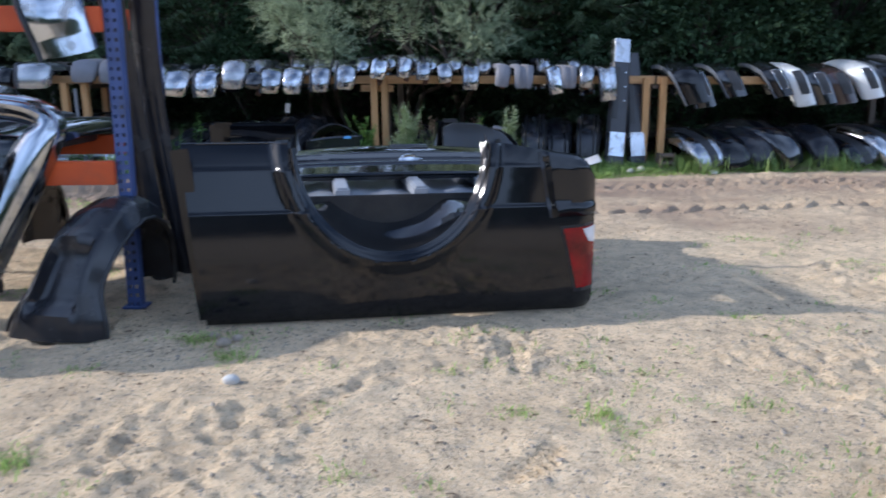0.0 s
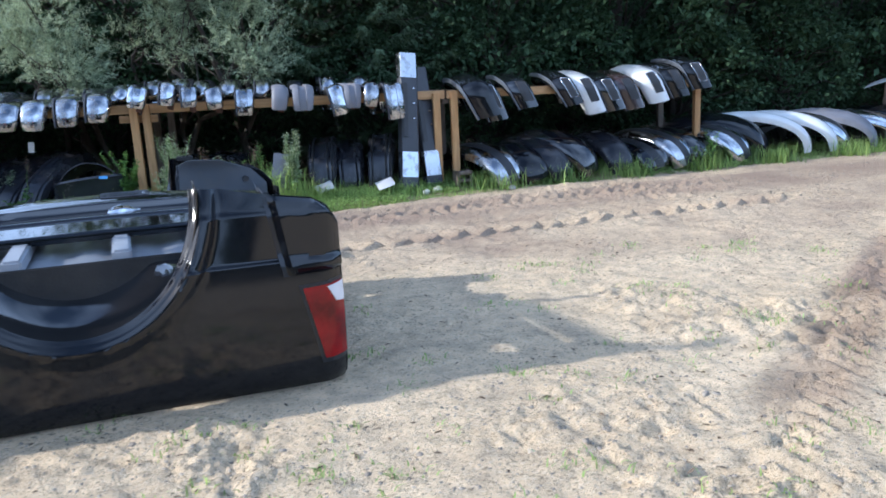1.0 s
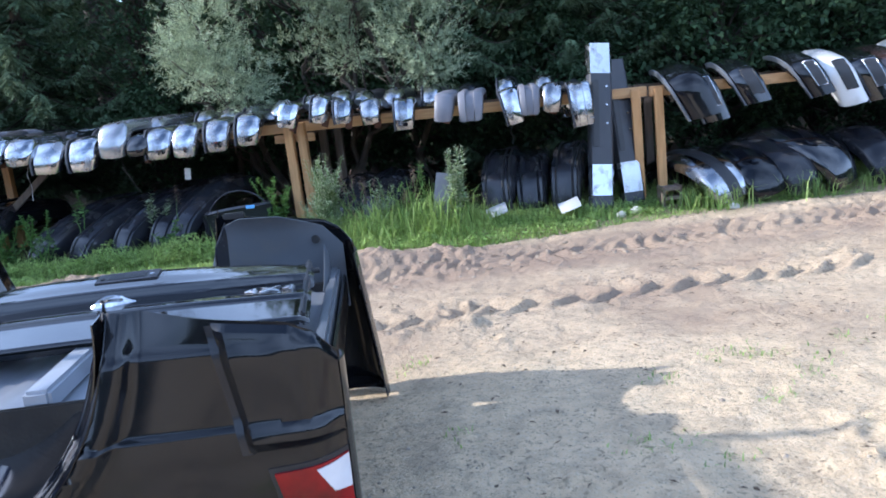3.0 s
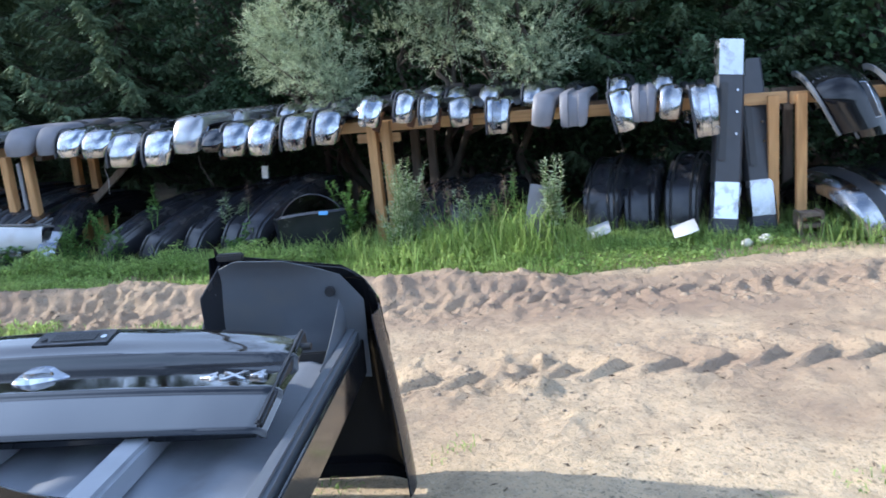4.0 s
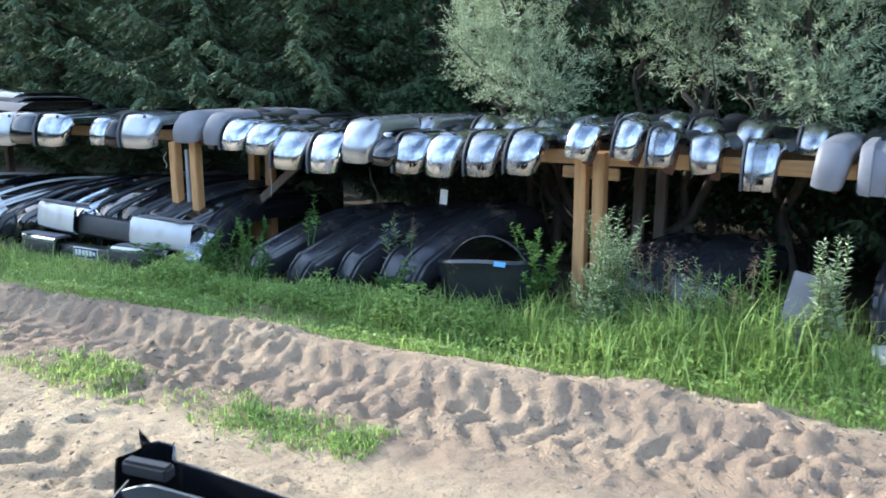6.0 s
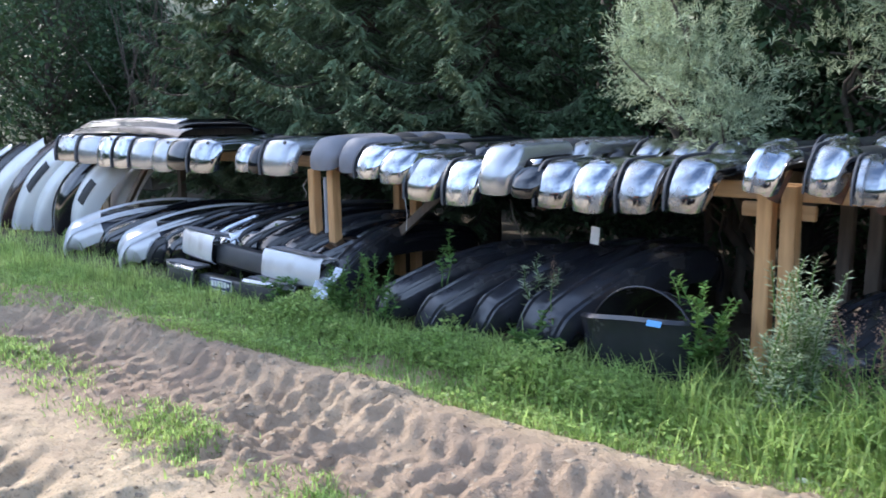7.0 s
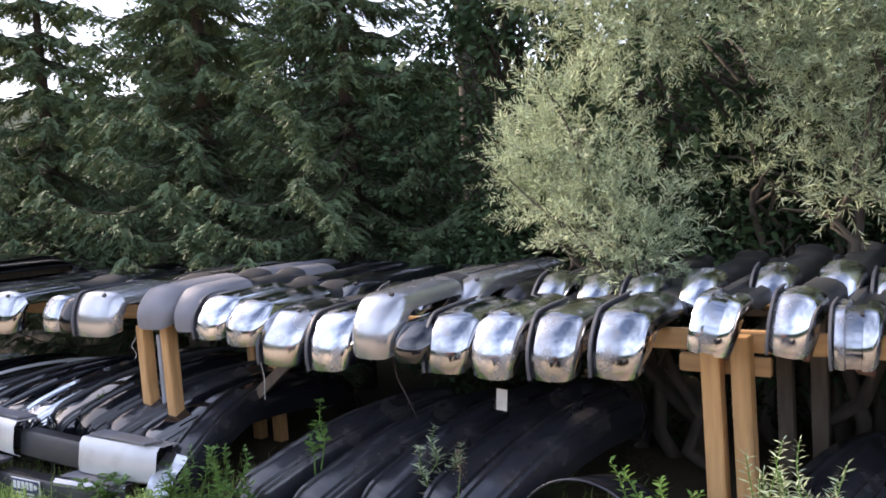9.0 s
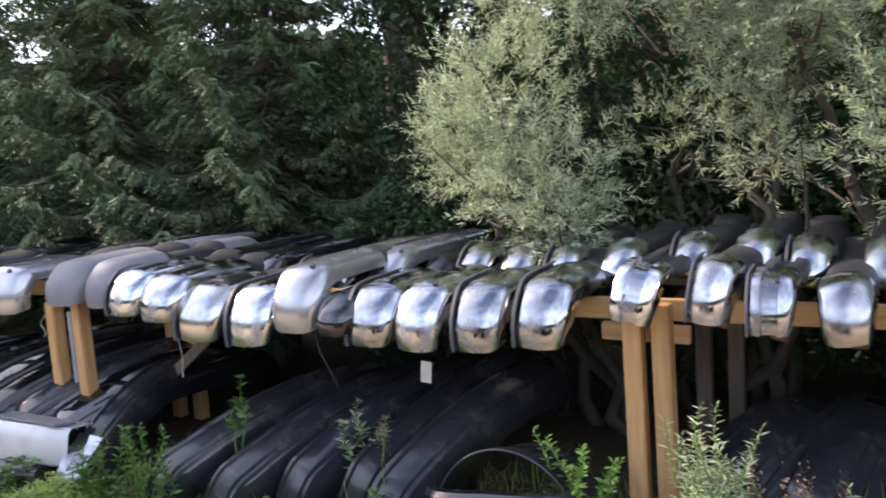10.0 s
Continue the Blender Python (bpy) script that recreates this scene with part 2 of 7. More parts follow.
def ground_material():
    m = bpy.data.materials.new("sandy_ground")
    m.use_nodes = True
    n, l = m.node_tree.nodes, m.node_tree.links
    p = n["Principled BSDF"]
    tc = n.new("ShaderNodeTexCoord")

    def noisy(s, d=6, rough=0.55):
        t = n.new("ShaderNodeTexNoise")
        t.inputs["Scale"].default_value, t.inputs["Detail"].default_value, t.inputs["Roughness"].default_value = s, d, rough
        l.new(tc.outputs["Object"], t.inputs["Vector"])
        return t.outputs["Fac"]

    def rng(v, lo, hi, to=1.0):
        t = n.new("ShaderNodeMapRange")
        t.inputs["From Min"].default_value, t.inputs["From Max"].default_value, t.inputs["To Max"].default_value = lo, hi, to
        l.new(v, t.inputs["Value"])
        return t.outputs["Result"]

    def mix(fac, x, y):
        t = n.new("ShaderNodeMix")
        t.data_type = "RGBA"
        l.new(fac, t.inputs["Factor"])
        for v, s in ((x, "A"), (y, "B")):
            if hasattr(v, "is_linked"):
                l.new(v, t.inputs[s])
            else:
                t.inputs[s].default_value = (*v, 1)
        return t.outputs["Result"]

    def attr(name):
        t = n.new("ShaderNodeAttribute")
        t.attribute_name = name
        return t.outputs["Fac"]

    col = mix(rng(noisy(0.9), 0.35, 0.65), (0.80, 0.622, 0.405), (0.70, 0.535, 0.340))
    col = mix(rng(noisy(9.0), 0.45, 0.75, 0.6), col, (0.30, 0.24, 0.17))
    col = mix(rng(noisy(55.0, 3), 0.5, 0.8, 0.7), col, (0.74, 0.63, 0.47))
    patch = n.new("ShaderNodeMath")
    patch.operation = "MULTIPLY"
    l.new(rng(noisy(38.0, 3), 0.57, 0.68, 0.85), patch.inputs[0])
    l.new(rng(noisy(1.6, 5), 0.42, 0.62), patch.inputs[1])
    col = mix(patch.outputs["Value"], col, (0.13, 0.105, 0.08))
    col = mix(rng(noisy(80.0, 2), 0.60, 0.70, 0.6), col, (0.20, 0.155, 0.105))
    col = mix(rng(noisy(34.0, 3), 0.60, 0.70, 0.75), col, (0.28, 0.21, 0.13))
    col = mix(rng(noisy(2.6, 4), 0.52, 0.72, 0.5), col, (0.34, 0.27, 0.19))
    col = mix(attr("soil"), col, (0.34, 0.245, 0.175))
    col = mix(attr("litter"), col, (0.055, 0.048, 0.032))
    l.new(col, p.inputs["Base Color"])
    p.inputs["Roughness"].default_value = 0.95
    p.inputs["Specular IOR Level"].default_value = 0.2
    b1 = n.new("ShaderNodeBump")
    b1.inputs["Strength"].default_value, b1.inputs["Distance"].default_value = 1.0, 0.028
    l.new(noisy(22.0, 8, 0.65), b1.inputs["Height"])
    b2 = n.new("ShaderNodeBump")
    b2.inputs["Strength"].default_value, b2.inputs["Distance"].default_value = 0.9, 0.010
    l.new(noisy(120.0, 4), b2.inputs["Height"])
    l.new(b1.outputs["Normal"], b2.inputs["Normal"])
    l.new(b2.outputs["Normal"], p.inputs["Normal"])
    return m


SAND = ground_material()

# ---------------------------------------------------------------- mesh tools
RNG = np.random.default_rng(7)


def mesh_of(name, verts, faces, smooth=True, sharp=38):
    me = bpy.data.meshes.new(name)
    me.from_pydata([tuple(map(float, v)) for v in verts], [], [tuple(f) for f in faces])
    if smooth:
        me.polygons.foreach_set("use_smooth", [True] * len(me.polygons))
        me.set_sharp_from_angle(angle=radians(sharp))
    me.update()
    return me


def fast_mesh(name, verts, quads, smooth=False):
    """A mesh from a (n,3) array and a (m,4) array of quads."""
    me = bpy.data.meshes.new(name)
    me.vertices.add(len(verts))
    me.vertices.foreach_set("co", np.asarray(verts, np.float32).ravel())
    me.loops.add(quads.size)
    me.loops.foreach_set("vertex_index", np.asarray(quads, np.int32).ravel())
    me.polygons.add(len(quads))
    me.polygons.foreach_set("loop_start", np.arange(0, quads.size, 4, dtype=np.int32))
    if smooth:
        me.polygons.foreach_set("use_smooth", np.ones(len(quads), bool))
    me.update(calc_edges=True)
    return me


def thing(name, label, category, m=None, group="", kind=""):
    ob = tagged(new(name), label, category, group, kind)
    ob.empty_display_size = 0.1
    if m is not None:
        ob.matrix_basis = m
    return ob


def part(name, mesh, material, parent=None, label="", m=None):
    if isinstance(mesh, bmesh.types.BMesh):
        me = bpy.data.meshes.new(name)
        mesh.to_mesh(me)
        mesh.free()
        mesh = me
    if material and not mesh.materials:
        mesh.materials.append(material)
    ob = new(name, mesh)
    if parent:
        ob.parent = parent
    if m is not None:
        ob.matrix_basis = m
    if label:
        tagged(ob, label)
    return ob


def shell(name, grid, thick=0.004, flip=False):
    """A curved sheet of real thickness from an (n,m,3) grid of points."""
    g = np.asarray(grid, float)
    n, m = g.shape[:2]
    du = np.gradient(g, axis=0)
    dv = np.gradient(g, axis=1)
    nor = np.cross(du, dv)
    nor /= np.maximum(np.linalg.norm(nor, axis=2, keepdims=True), 1e-9)
    if flip:
        nor = -nor
    verts = np.concatenate([g.reshape(-1, 3), (g - nor * thick).reshape(-1, 3)])
    a = np.arange(n * m).reshape(n, m)
    top = np.stack([a[:-1, :-1], a[1:, :-1], a[1:, 1:], a[:-1, 1:]], -1).reshape(-1, 4)
    if flip:
        top = top[:, ::-1]
    bot = top[:, ::-1] + n * m
    ring = np.concatenate([a[0, :], a[1:, -1], a[-1, -2::-1], a[-2:0:-1, 0]])
    nxt = np.roll(ring, -1)
    rim = np.stack([ring, nxt, nxt + n * m, ring + n * m], -1)
    if not flip:
        rim = rim[:, ::-1]
    me = fast_mesh(name, verts, np.concatenate([top, bot, rim]), True)
    me.set_sharp_from_angle(angle=radians(42))
    return me


def box(sx, sy, sz, bevel=0.004, at=(0, 0, 0), rot=None):
    bm = bmesh.new()
    bmesh.ops.create_cube(bm, size=1)
    bmesh.ops.scale(bm, vec=(sx, sy, sz), verts=bm.verts)
    if bevel:
        bmesh.ops.bevel(bm, geom=bm.edges[:], offset=bevel, segments=2, affect="EDGES")
    if rot is not None:
        bmesh.ops.transform(bm, matrix=rot, verts=bm.verts)
    bmesh.ops.translate(bm, vec=at, verts=bm.verts)
    return bm


def bar(a, b, w, d, bevel=0.004):
    """A beam of section w x d from a to b."""
    a, b = Vector(a), Vector(b)
    q = (b - a).to_track_quat("Z", "Y").to_matrix().to_4x4()
    return box(w, d, (b - a).length, bevel, (a + b) / 2, q)


def disc(r, h, at=(0, 0, 0), rot=None, sides=16):
    bm = bmesh.new()
    bmesh.ops.create_cone(bm, cap_ends=True, segments=sides, radius1=r, radius2=r * 0.92, depth=h)
    if rot is not None:
        bmesh.ops.transform(bm, matrix=rot, verts=bm.verts)
    bmesh.ops.translate(bm, vec=at, verts=bm.verts)
    return bm


def tube_arrays(points, radii, sides=7):
    pts = np.asarray(points, float)
    tan = np.gradient(pts, axis=0)
    tan /= np.maximum(np.linalg.norm(tan, axis=1, keepdims=True), 1e-9)
    ref = np.array([0.31, 0.86, 0.4])
    s = np.cross(tan, ref)
    s /= np.maximum(np.linalg.norm(s, axis=1, keepdims=True), 1e-9)
    t = np.cross(tan, s)
    ang = np.arange(sides) * 2 * math.pi / sides
    rad = np.asarray(radii, float)[:, None, None]
    ring = pts[:, None, :] + rad * (np.cos(ang)[None, :, None] * s[:, None, :] + np.sin(ang)[None, :, None] * t[:, None, :])
    k = np.arange(len(pts) * sides).reshape(len(pts), sides)
    q = np.stack([k[:-1], np.roll(k[:-1], -1, 1), np.roll(k[1:], -1, 1), k[1:]], -1).reshape(-1, 4)
    return ring.reshape(-1, 3), q


def joined(name, pieces, smooth=True):
    vs, qs, off = [], [], 0
    for v, q in pieces:
        vs.append(v)
        qs.append(q + off)
        off += len(v)
    return fast_mesh(name, np.concatenate(vs), np.concatenate(qs), smooth)


def tube(name, points, radii, sides=8):
    if isinstance(radii, (int, float)):
        radii = [radii] * len(points)
    return joined(name, [tube_arrays(points, radii, sides)])


def leaf_arrays(pos, way, length, width, up=None):
    """Kite-shaped leaves: pos and way (n,3), length and width (n,)."""
    n = len(pos)
    way = way / np.maximum(np.linalg.norm(way, axis=1, keepdims=True), 1e-9)
    r = RNG.normal(size=(n, 3)) if up is None else up + RNG.normal(size=(n, 3)) * 0.45
    side = np.cross(way, r)
    side /= np.maximum(np.linalg.norm(side, axis=1, keepdims=True), 1e-9)
    nor = np.cross(side, way)
    L, W = length[:, None], width[:, None]
    a = pos
    b = pos + way * L * 0.45 + side * W * 0.5 + nor * W * 0.18
    c = pos + way * L - nor * L * 0.08
    d = pos + way * L * 0.45 - side * W * 0.5 + nor * W * 0.18
    v = np.stack([a, b, c, d], 1).reshape(-1, 3)
    q = np.arange(n * 4).reshape(n, 4)
    return v, q


def value_noise(x, y, seed=0):
    def h(i, j):
        k = np.sin(i * 127.1 + j * 311.7 + seed * 74.7) * 43758.5453
        return k - np.floor(k)
    i, j = np.floor(x), np.floor(y)
    u, v = x - i, y - j
    u, v = u * u * (3 - 2 * u), v * v * (3 - 2 * v)
    return (h(i, j) * (1 - u) + h(i + 1, j) * u) * (1 - v) + (h(i, j + 1) * (1 - u) + h(i + 1, j + 1) * u) * v


def fbm(x, y, octaves=4, seed=0):
    t, a, s = 0.0, 0.5, 1.0
    for o in range(octaves):
        t = t + a * (value_noise(x * s + 13.1 * o, y * s + 7.7 * o, seed + o) - 0.5)
        a, s = a * 0.5, s * 2.03
    return t


def unit_rows(v):
    return v / np.maximum(np.linalg.norm(v, axis=-1, keepdims=True), 1e-9)


def smooth01(v):
    v = np.clip(v, 0, 1)
    return v * v * (3 - 2 * v)


# ---------------------------------------------------------------- ground


def grass_edge(x):
    return np.interp(x, [-40, -12, -6, -4, -2, 0, 1.0, 2.0, 3.1, 4.5, 6.5, 9, 14, 40], [7.5, 7.95, 8.72, 9.04, 9.34, 9.58, 9.68, 9.96, 10.38, 10.65, 11.0, 11.4, 12.3, 15])


def rut_a(x):
    return np.interp(x, [-30, -5, -2.4, -0.5, 0.5, 2.0, 4.0, 8.0, 30], [6.8, 7.2, 7.33, 7.30, 7.36, 7.74, 8.1, 8.6, 11])


def rut_b(x):
    return np.interp(x, [-30, -5, -2.8, -1.5, -0.5, 2.1, 5.0, 8.0, 30], [7.6, 8.40, 8.56, 8.60, 8.66, 9.05, 9.5, 9.9, 13])


def ground_height(x, y):
    z = 0.045 * fbm(x * 0.6, y * 0.6, 3, 3) + 0.045 * fbm(x * 3.1, y * 3.1, 3, 11) + 0.03 * fbm(x * 10, y * 10, 3, 21)
    lump = 0.45 * fbm(x * 5.0, y * 5.0, 3, 31) + 0.75 * (0.16 - np.abs(fbm(x * 8.5, y * 8.5, 2, 35))) + 0.35 * fbm(x * 24.0, y * 24.0, 2, 33)
    # lugged tyre print
    for line, half, depth, pitch, slant, rough in ((rut_a, 0.27, 0.056, 0.25, 0.9, 0.05), (rut_b, 0.33, 0.034, 0.165, -0.55, 0.10)):
        rough = rough * (1 - 0.45 * smooth01(x + 0.8)) if line is rut_b else rough
        w = y - line(x) + 0.05 * fbm(x * 1.3, y * 0.4, 2, 41)
        inside = smooth01(1.2 - np.abs(w) / half)
        saw = ((x + slant * np.abs(w) + 0.06 * lump + 0.28 * fbm(x * 0.9, y * 0.9, 2, 43)) / pitch) % 1.0
        worn = 0.8 + 0.9 * fbm(x * 2.1, y * 2.1, 2, 47)
        lug = smooth01(saw / 0.75) * smooth01((1.0 - saw) / 0.25)
        z = z + inside * (depth * np.clip(worn, 0.15, 1.0) * (lug - 0.5) + rough * lump)
        rim = np.exp(-((np.abs(w) - half * 1.15) / 0.10) ** 2)
        z = z + rim * (0.015 + rough * 1.2 * lump)
    # the far wheel has pushed up a lugged earth wall beside its trough
    w = y - rut_b(x)
    along = smooth01((x + 7.5) / 2.0) * smooth01((1.4 - x) / 1.6)
    wall = smooth01((w - 0.14) / 0.26)
    ribs = np.abs(((x + 0.5 * w + 0.10 * lump) / 0.15) % 1.0 - 0.5) * 2
    z = z + along * (0.115 * wall * smooth01((1.05 - w) / 0.6) - 0.035 * smooth01(1.3 - np.abs(w + 0.06) / 0.24) + 0.035 * (ribs - 0.5) * np.exp(-((w - 0.27) / 0.12) ** 2) + 0.05 * lump * smooth01(1.2 - np.abs(w) / 0.4))
    # a narrow print that crosses the yard
    s, w = (x - 2.9) * 0.71 + (y - 3.9) * 0.70, -(x - 2.9) * 0.70 + (y - 3.9) * 0.71
    inside = smooth01(1.2 - np.abs(w) / 0.2)
    lug = np.abs(((s + 0.7 * np.abs(w) + 0.09 * lump) / 0.13) % 1.0 - 0.5) * 2
    z = z + inside * (0.03 * (smooth01((lug - 0.4) * 3) - 0.6) + 0.08 * lump)
    # a treaded shoe print and a heel scrape
    s, w = (x - 0.33) * 0.64 + (y - 2.65) * 0.77, -(x - 0.33) * 0.77 + (y - 2.65) * 0.64
    sole = smooth01(1.6 - np.sqrt((s / 0.155) ** 2 + (w / (0.055 - 0.06 * s)) ** 2) * 1.1)
    z = z - sole * (0.040 - 0.036 * smooth01((np.abs(((s + 0.5 * np.abs(w)) / 0.042) % 1 - 0.5) - 0.16) * 8))
    s, w = (x + 0.38) * 0.6 + (y - 3.32) * 0.8, -(x + 0.38) * 0.8 + (y - 3.32) * 0.6
    scrape = smooth01(1 - np.abs(s) / 0.2) * smooth01(1 - np.abs(w - 0.2 * s) / 0.05)
    z = z - 0.035 * scrape + 0.02 * smooth01(1 - np.abs(s) / 0.16) * np.exp(-((w + 0.09) / 0.04) ** 2)
    # scuffed hollows
    scuff = smooth01((fbm(x * 1.1, y * 1.1, 3, 51) - 0.05) * 8)
    z = z + scuff * 0.16 * lump
    # trodden flat round the upturned bed
    bu, bv = (x + 1.24) * 0.987 + (y - 4.15) * 0.162, -(x + 1.24) * 0.162 + (y - 4.15) * 0.987
    gap = np.maximum(np.maximum(-bu, bu - 2.15), np.maximum(-bv, bv - 1.9))
    z = z * (0.25 + 0.75 * smooth01((gap - 0.02) / 0.4)) - 0.012 * smooth01(1 - gap / 0.3)
    e = y - grass_edge(x)
    z = z + 0.05 * smooth01(e / 0.5) + 0.03 * smooth01((e - 0.6) / 2)
    return z


def spaced(lo, hi, fine, far):
    a = list(np.arange(lo, hi + 1e-6, fine))
    step, v = fine, hi
    up = []
    while v < far:
        step *= 1.22
        v += step
        up.append(v)
    step, v = fine, lo
    down = []
    while v > -far:
        step *= 1.22
        v -= step
        down.append(v)
    return np.array(down[::-1] + a + up)


def build_ground():
    xs, ys = spaced(-6.2, 5.6, 0.023, 600), spaced(1.7, 10.0, 0.023, 600)
    xs = np.union1d(xs, np.arange(0.14, 0.52, 0.011))
    ys = np.union1d(ys, np.arange(2.46, 2.84, 0.011))
    X, Y = np.meshgrid(xs, ys, indexing="ij")
    Z = ground_height(X, Y)
    fade = smooth01(1.6 - np.maximum(np.abs(X), np.abs(Y - 6)) / 25)
    Z = Z * fade + (1 - fade) * 0.05
    Z = Z * (0.12 + 0.88 * smooth01((Y - 0.8) / 0.9) * smooth01((9.0 - X) / 3.0) * smooth01((X + 10.0) / 3.0) * smooth01((14.0 - Y) / 2.5))
    n, m = X.shape
    a = np.arange(n * m).reshape(n, m)
    q = np.stack([a[:-1, :-1], a[1:, :-1], a[1:, 1:], a[:-1, 1:]], -1).reshape(-1, 4)
    me = fast_mesh("ground", np.stack([X, Y, Z], -1).reshape(-1, 3), q, True)
    blot = fbm(X * 1.7, Y * 1.7, 4, 61)
    soil = np.zeros_like(X)
    for line, half, deep in ((rut_a, 0.34, 0.30), (rut_b, 0.72, 0.85)):
        soil = np.maximum(soil, smooth01(1.5 - np.abs(Y - line(X)) / half) * (deep + 0.7 * blot))
    soil = np.maximum(soil, smooth01((Y - grass_edge(X) + 0.25) / 0.4) * 0.8)
    s, w = (X - 2.9) * 0.71 + (Y - 3.9) * 0.70, -(X - 2.9) * 0.70 + (Y - 3.9) * 0.71
    soil = np.maximum(soil, smooth01(1.4 - np.abs(w) / 0.2) * smooth01((s + 0.8) / 0.6) * smooth01((4.5 - s) / 1.5) * (0.8 + 0.9 * blot))
    soil = np.maximum(soil, smooth01((Y - 6.0) / 1.0) * (0.48 + 1.1 * blot) * (1 - 0.35 * smooth01((-X - 0.5) / 2.0)))
    soil = np.clip(soil, 0, 1)
    litter = smooth01((Y - grass_edge(X) - 0.25 + blot) / 0.5) * 0.9
    # dark damp earth turned up by the crossing wheel
    litter = np.maximum(litter, smooth01(1.5 - np.abs(w) / 0.22) * smooth01((s + 0.8) / 0.6) * smooth01((1.9 - s) / 0.8) * np.clip(0.30 + 1.3 * blot, 0, 0.7))
    # unseen ground all round the yard, coloured dark to dim the chrome's reflections
    litter = np.maximum(litter, 0.8 * smooth01((np.hypot(X, Y - 4) - 17) / 9))
    for name, v in (("soil", soil), ("litter", litter)):
        at = me.attributes.new(name, "FLOAT", "POINT")
        at.data.foreach_set("value", v.astype(np.float32).ravel())
    ob = part("ground", me, SAND)
    tagged(ob, "pale sandy dirt yard with lugged tyre ruts and scuffs", "ground", kind="structure")


build_ground()

# ---------------------------------------------------------------- upside-down pickup box
BED = pose(-1.24, 4.15, 0.0, 0, 0, 9.32)
BED_LEN, ARCH_U, ARCH_Z, ARCH_A, ARCH_B = 2.12, 0.99, 0.95, 0.52, 0.60


def bed_columns():
    left = np.linspace(0.0, ARCH_U - ARCH_A, 30)
    th = np.linspace(0, math.pi, 41)
    mid = ARCH_U - ARCH_A * np.cos(th)
    right = np.concatenate([np.linspace(ARCH_U + ARCH_A, 1.90, 40), np.linspace(1.915, BED_LEN, 18)])
    u = np.concatenate([left, mid[1:-1], right])
    edge = np.where(u < 0.40, 0.945, 0.975)
    edge = np.where(u > ARCH_U + ARCH_A, np.interp(u, [1.53, 1.62, 1.80, 2.0, 2.07, 2.12], [0.94, 0.93, 0.90, 0.87, 0.83, 0.76]), edge)
    inside = np.abs(u - ARCH_U) < ARCH_A
    arc = ARCH_Z - ARCH_B * np.sqrt(np.clip(1 - ((u - ARCH_U) / ARCH_A) ** 2, 0, 1))
    return u, np.where(inside, arc, edge)


def bed_face(u, z, lean=1.0):
    """How far the outer skin lies inside the side's plane."""
    keep = lean * (1 - 0.8 * smooth01((u - 1.5) / 0.35))
    v = 0.035 * np.exp(-z / 0.03) - 0.022 * np.sin(np.clip(z / 0.6, 0, 1) * math.pi)
    v = v + 0.016 * smooth01((z - 0.598) / 0.010) + keep * (0.045 * np.clip((z - 0.60) / 0.22, 0, 1) + 0.085 * np.clip((z - 0.82) / 0.14, 0, 1) ** 1.2)
    v = v + 0.012 * smooth01((z - 0.815) / 0.012)
    r = np.sqrt(((u - ARCH_U) / ARCH_A) ** 2 + (np.minimum(z - ARCH_Z, 0) / ARCH_B) ** 2)
    crisp = smooth01((z - 0.42) / 0.2)
    flare = (1 - crisp) * smooth01(1 - (r - 1) / 0.21) + crisp * smooth01((1.19 - r) / 0.09)
    v = v - 0.05 * flare + 0.028 * smooth01(1 - (r - 1) / 0.035)
    v = v + 0.10 * np.clip((u - 1.98) / 0.16, 0, 1) ** 2.4
    return v


def bedside_grid(mirror=None):
    u, top = bed_columns()
    r = np.concatenate([np.linspace(0, 0.585, 24), np.linspace(0.592, 0.625, 8), np.linspace(0.64, 0.805, 8), np.linspace(0.812, 0.98, 18)])
    U = np.repeat(u[:, None], len(r), 1)
    Z = np.minimum(r[None, :], top[:, None])
    V = bed_face(U, Z) if mirror is None else mirror - bed_face(U, Z, 0.2)
    if mirror is not None:
        U = U + far_shear(U, Z)
    return np.stack([U - front_rake(U, Z), V, Z], -1)


def front_rake(u, z):
    """The front end is cut aslant: it reaches further out towards the floor's edge."""
    return 0.095 * np.clip(1 - u / 0.45, 0, 1) * np.clip(z / 0.94, 0, 1)


def far_shear(u, z):
    """The far side is racked: its rear end stands further out near the ground."""
    return 0.09 * np.clip((u - 1.6) / 0.5, 0, 1) * np.clip(1 - z / 0.85, 0, 1)


def lamp_patch(corners, mirror, lift, n=12):
    """A four-cornered patch (u, z) lifted off the skin."""
    (a, b, c, d) = [np.array(k) for k in corners]
    s = np.linspace(0, 1, n)
    S, T = np.meshgrid(s, s, indexing="ij")
    P = (a * (1 - S[..., None]) + b * S[..., None]) * (1 - T[..., None]) + (d * (1 - S[..., None]) + c * S[..., None]) * T[..., None]
    V = bed_face(P[..., 0], np.minimum(P[..., 1], 0.5)) - lift
    if mirror is None:
        return np.stack([P[..., 0], V, P[..., 1]], -1)
    return np.stack([P[..., 0] + far_shear(P[..., 0], P[..., 1]), mirror - V, P[..., 1]], -1)


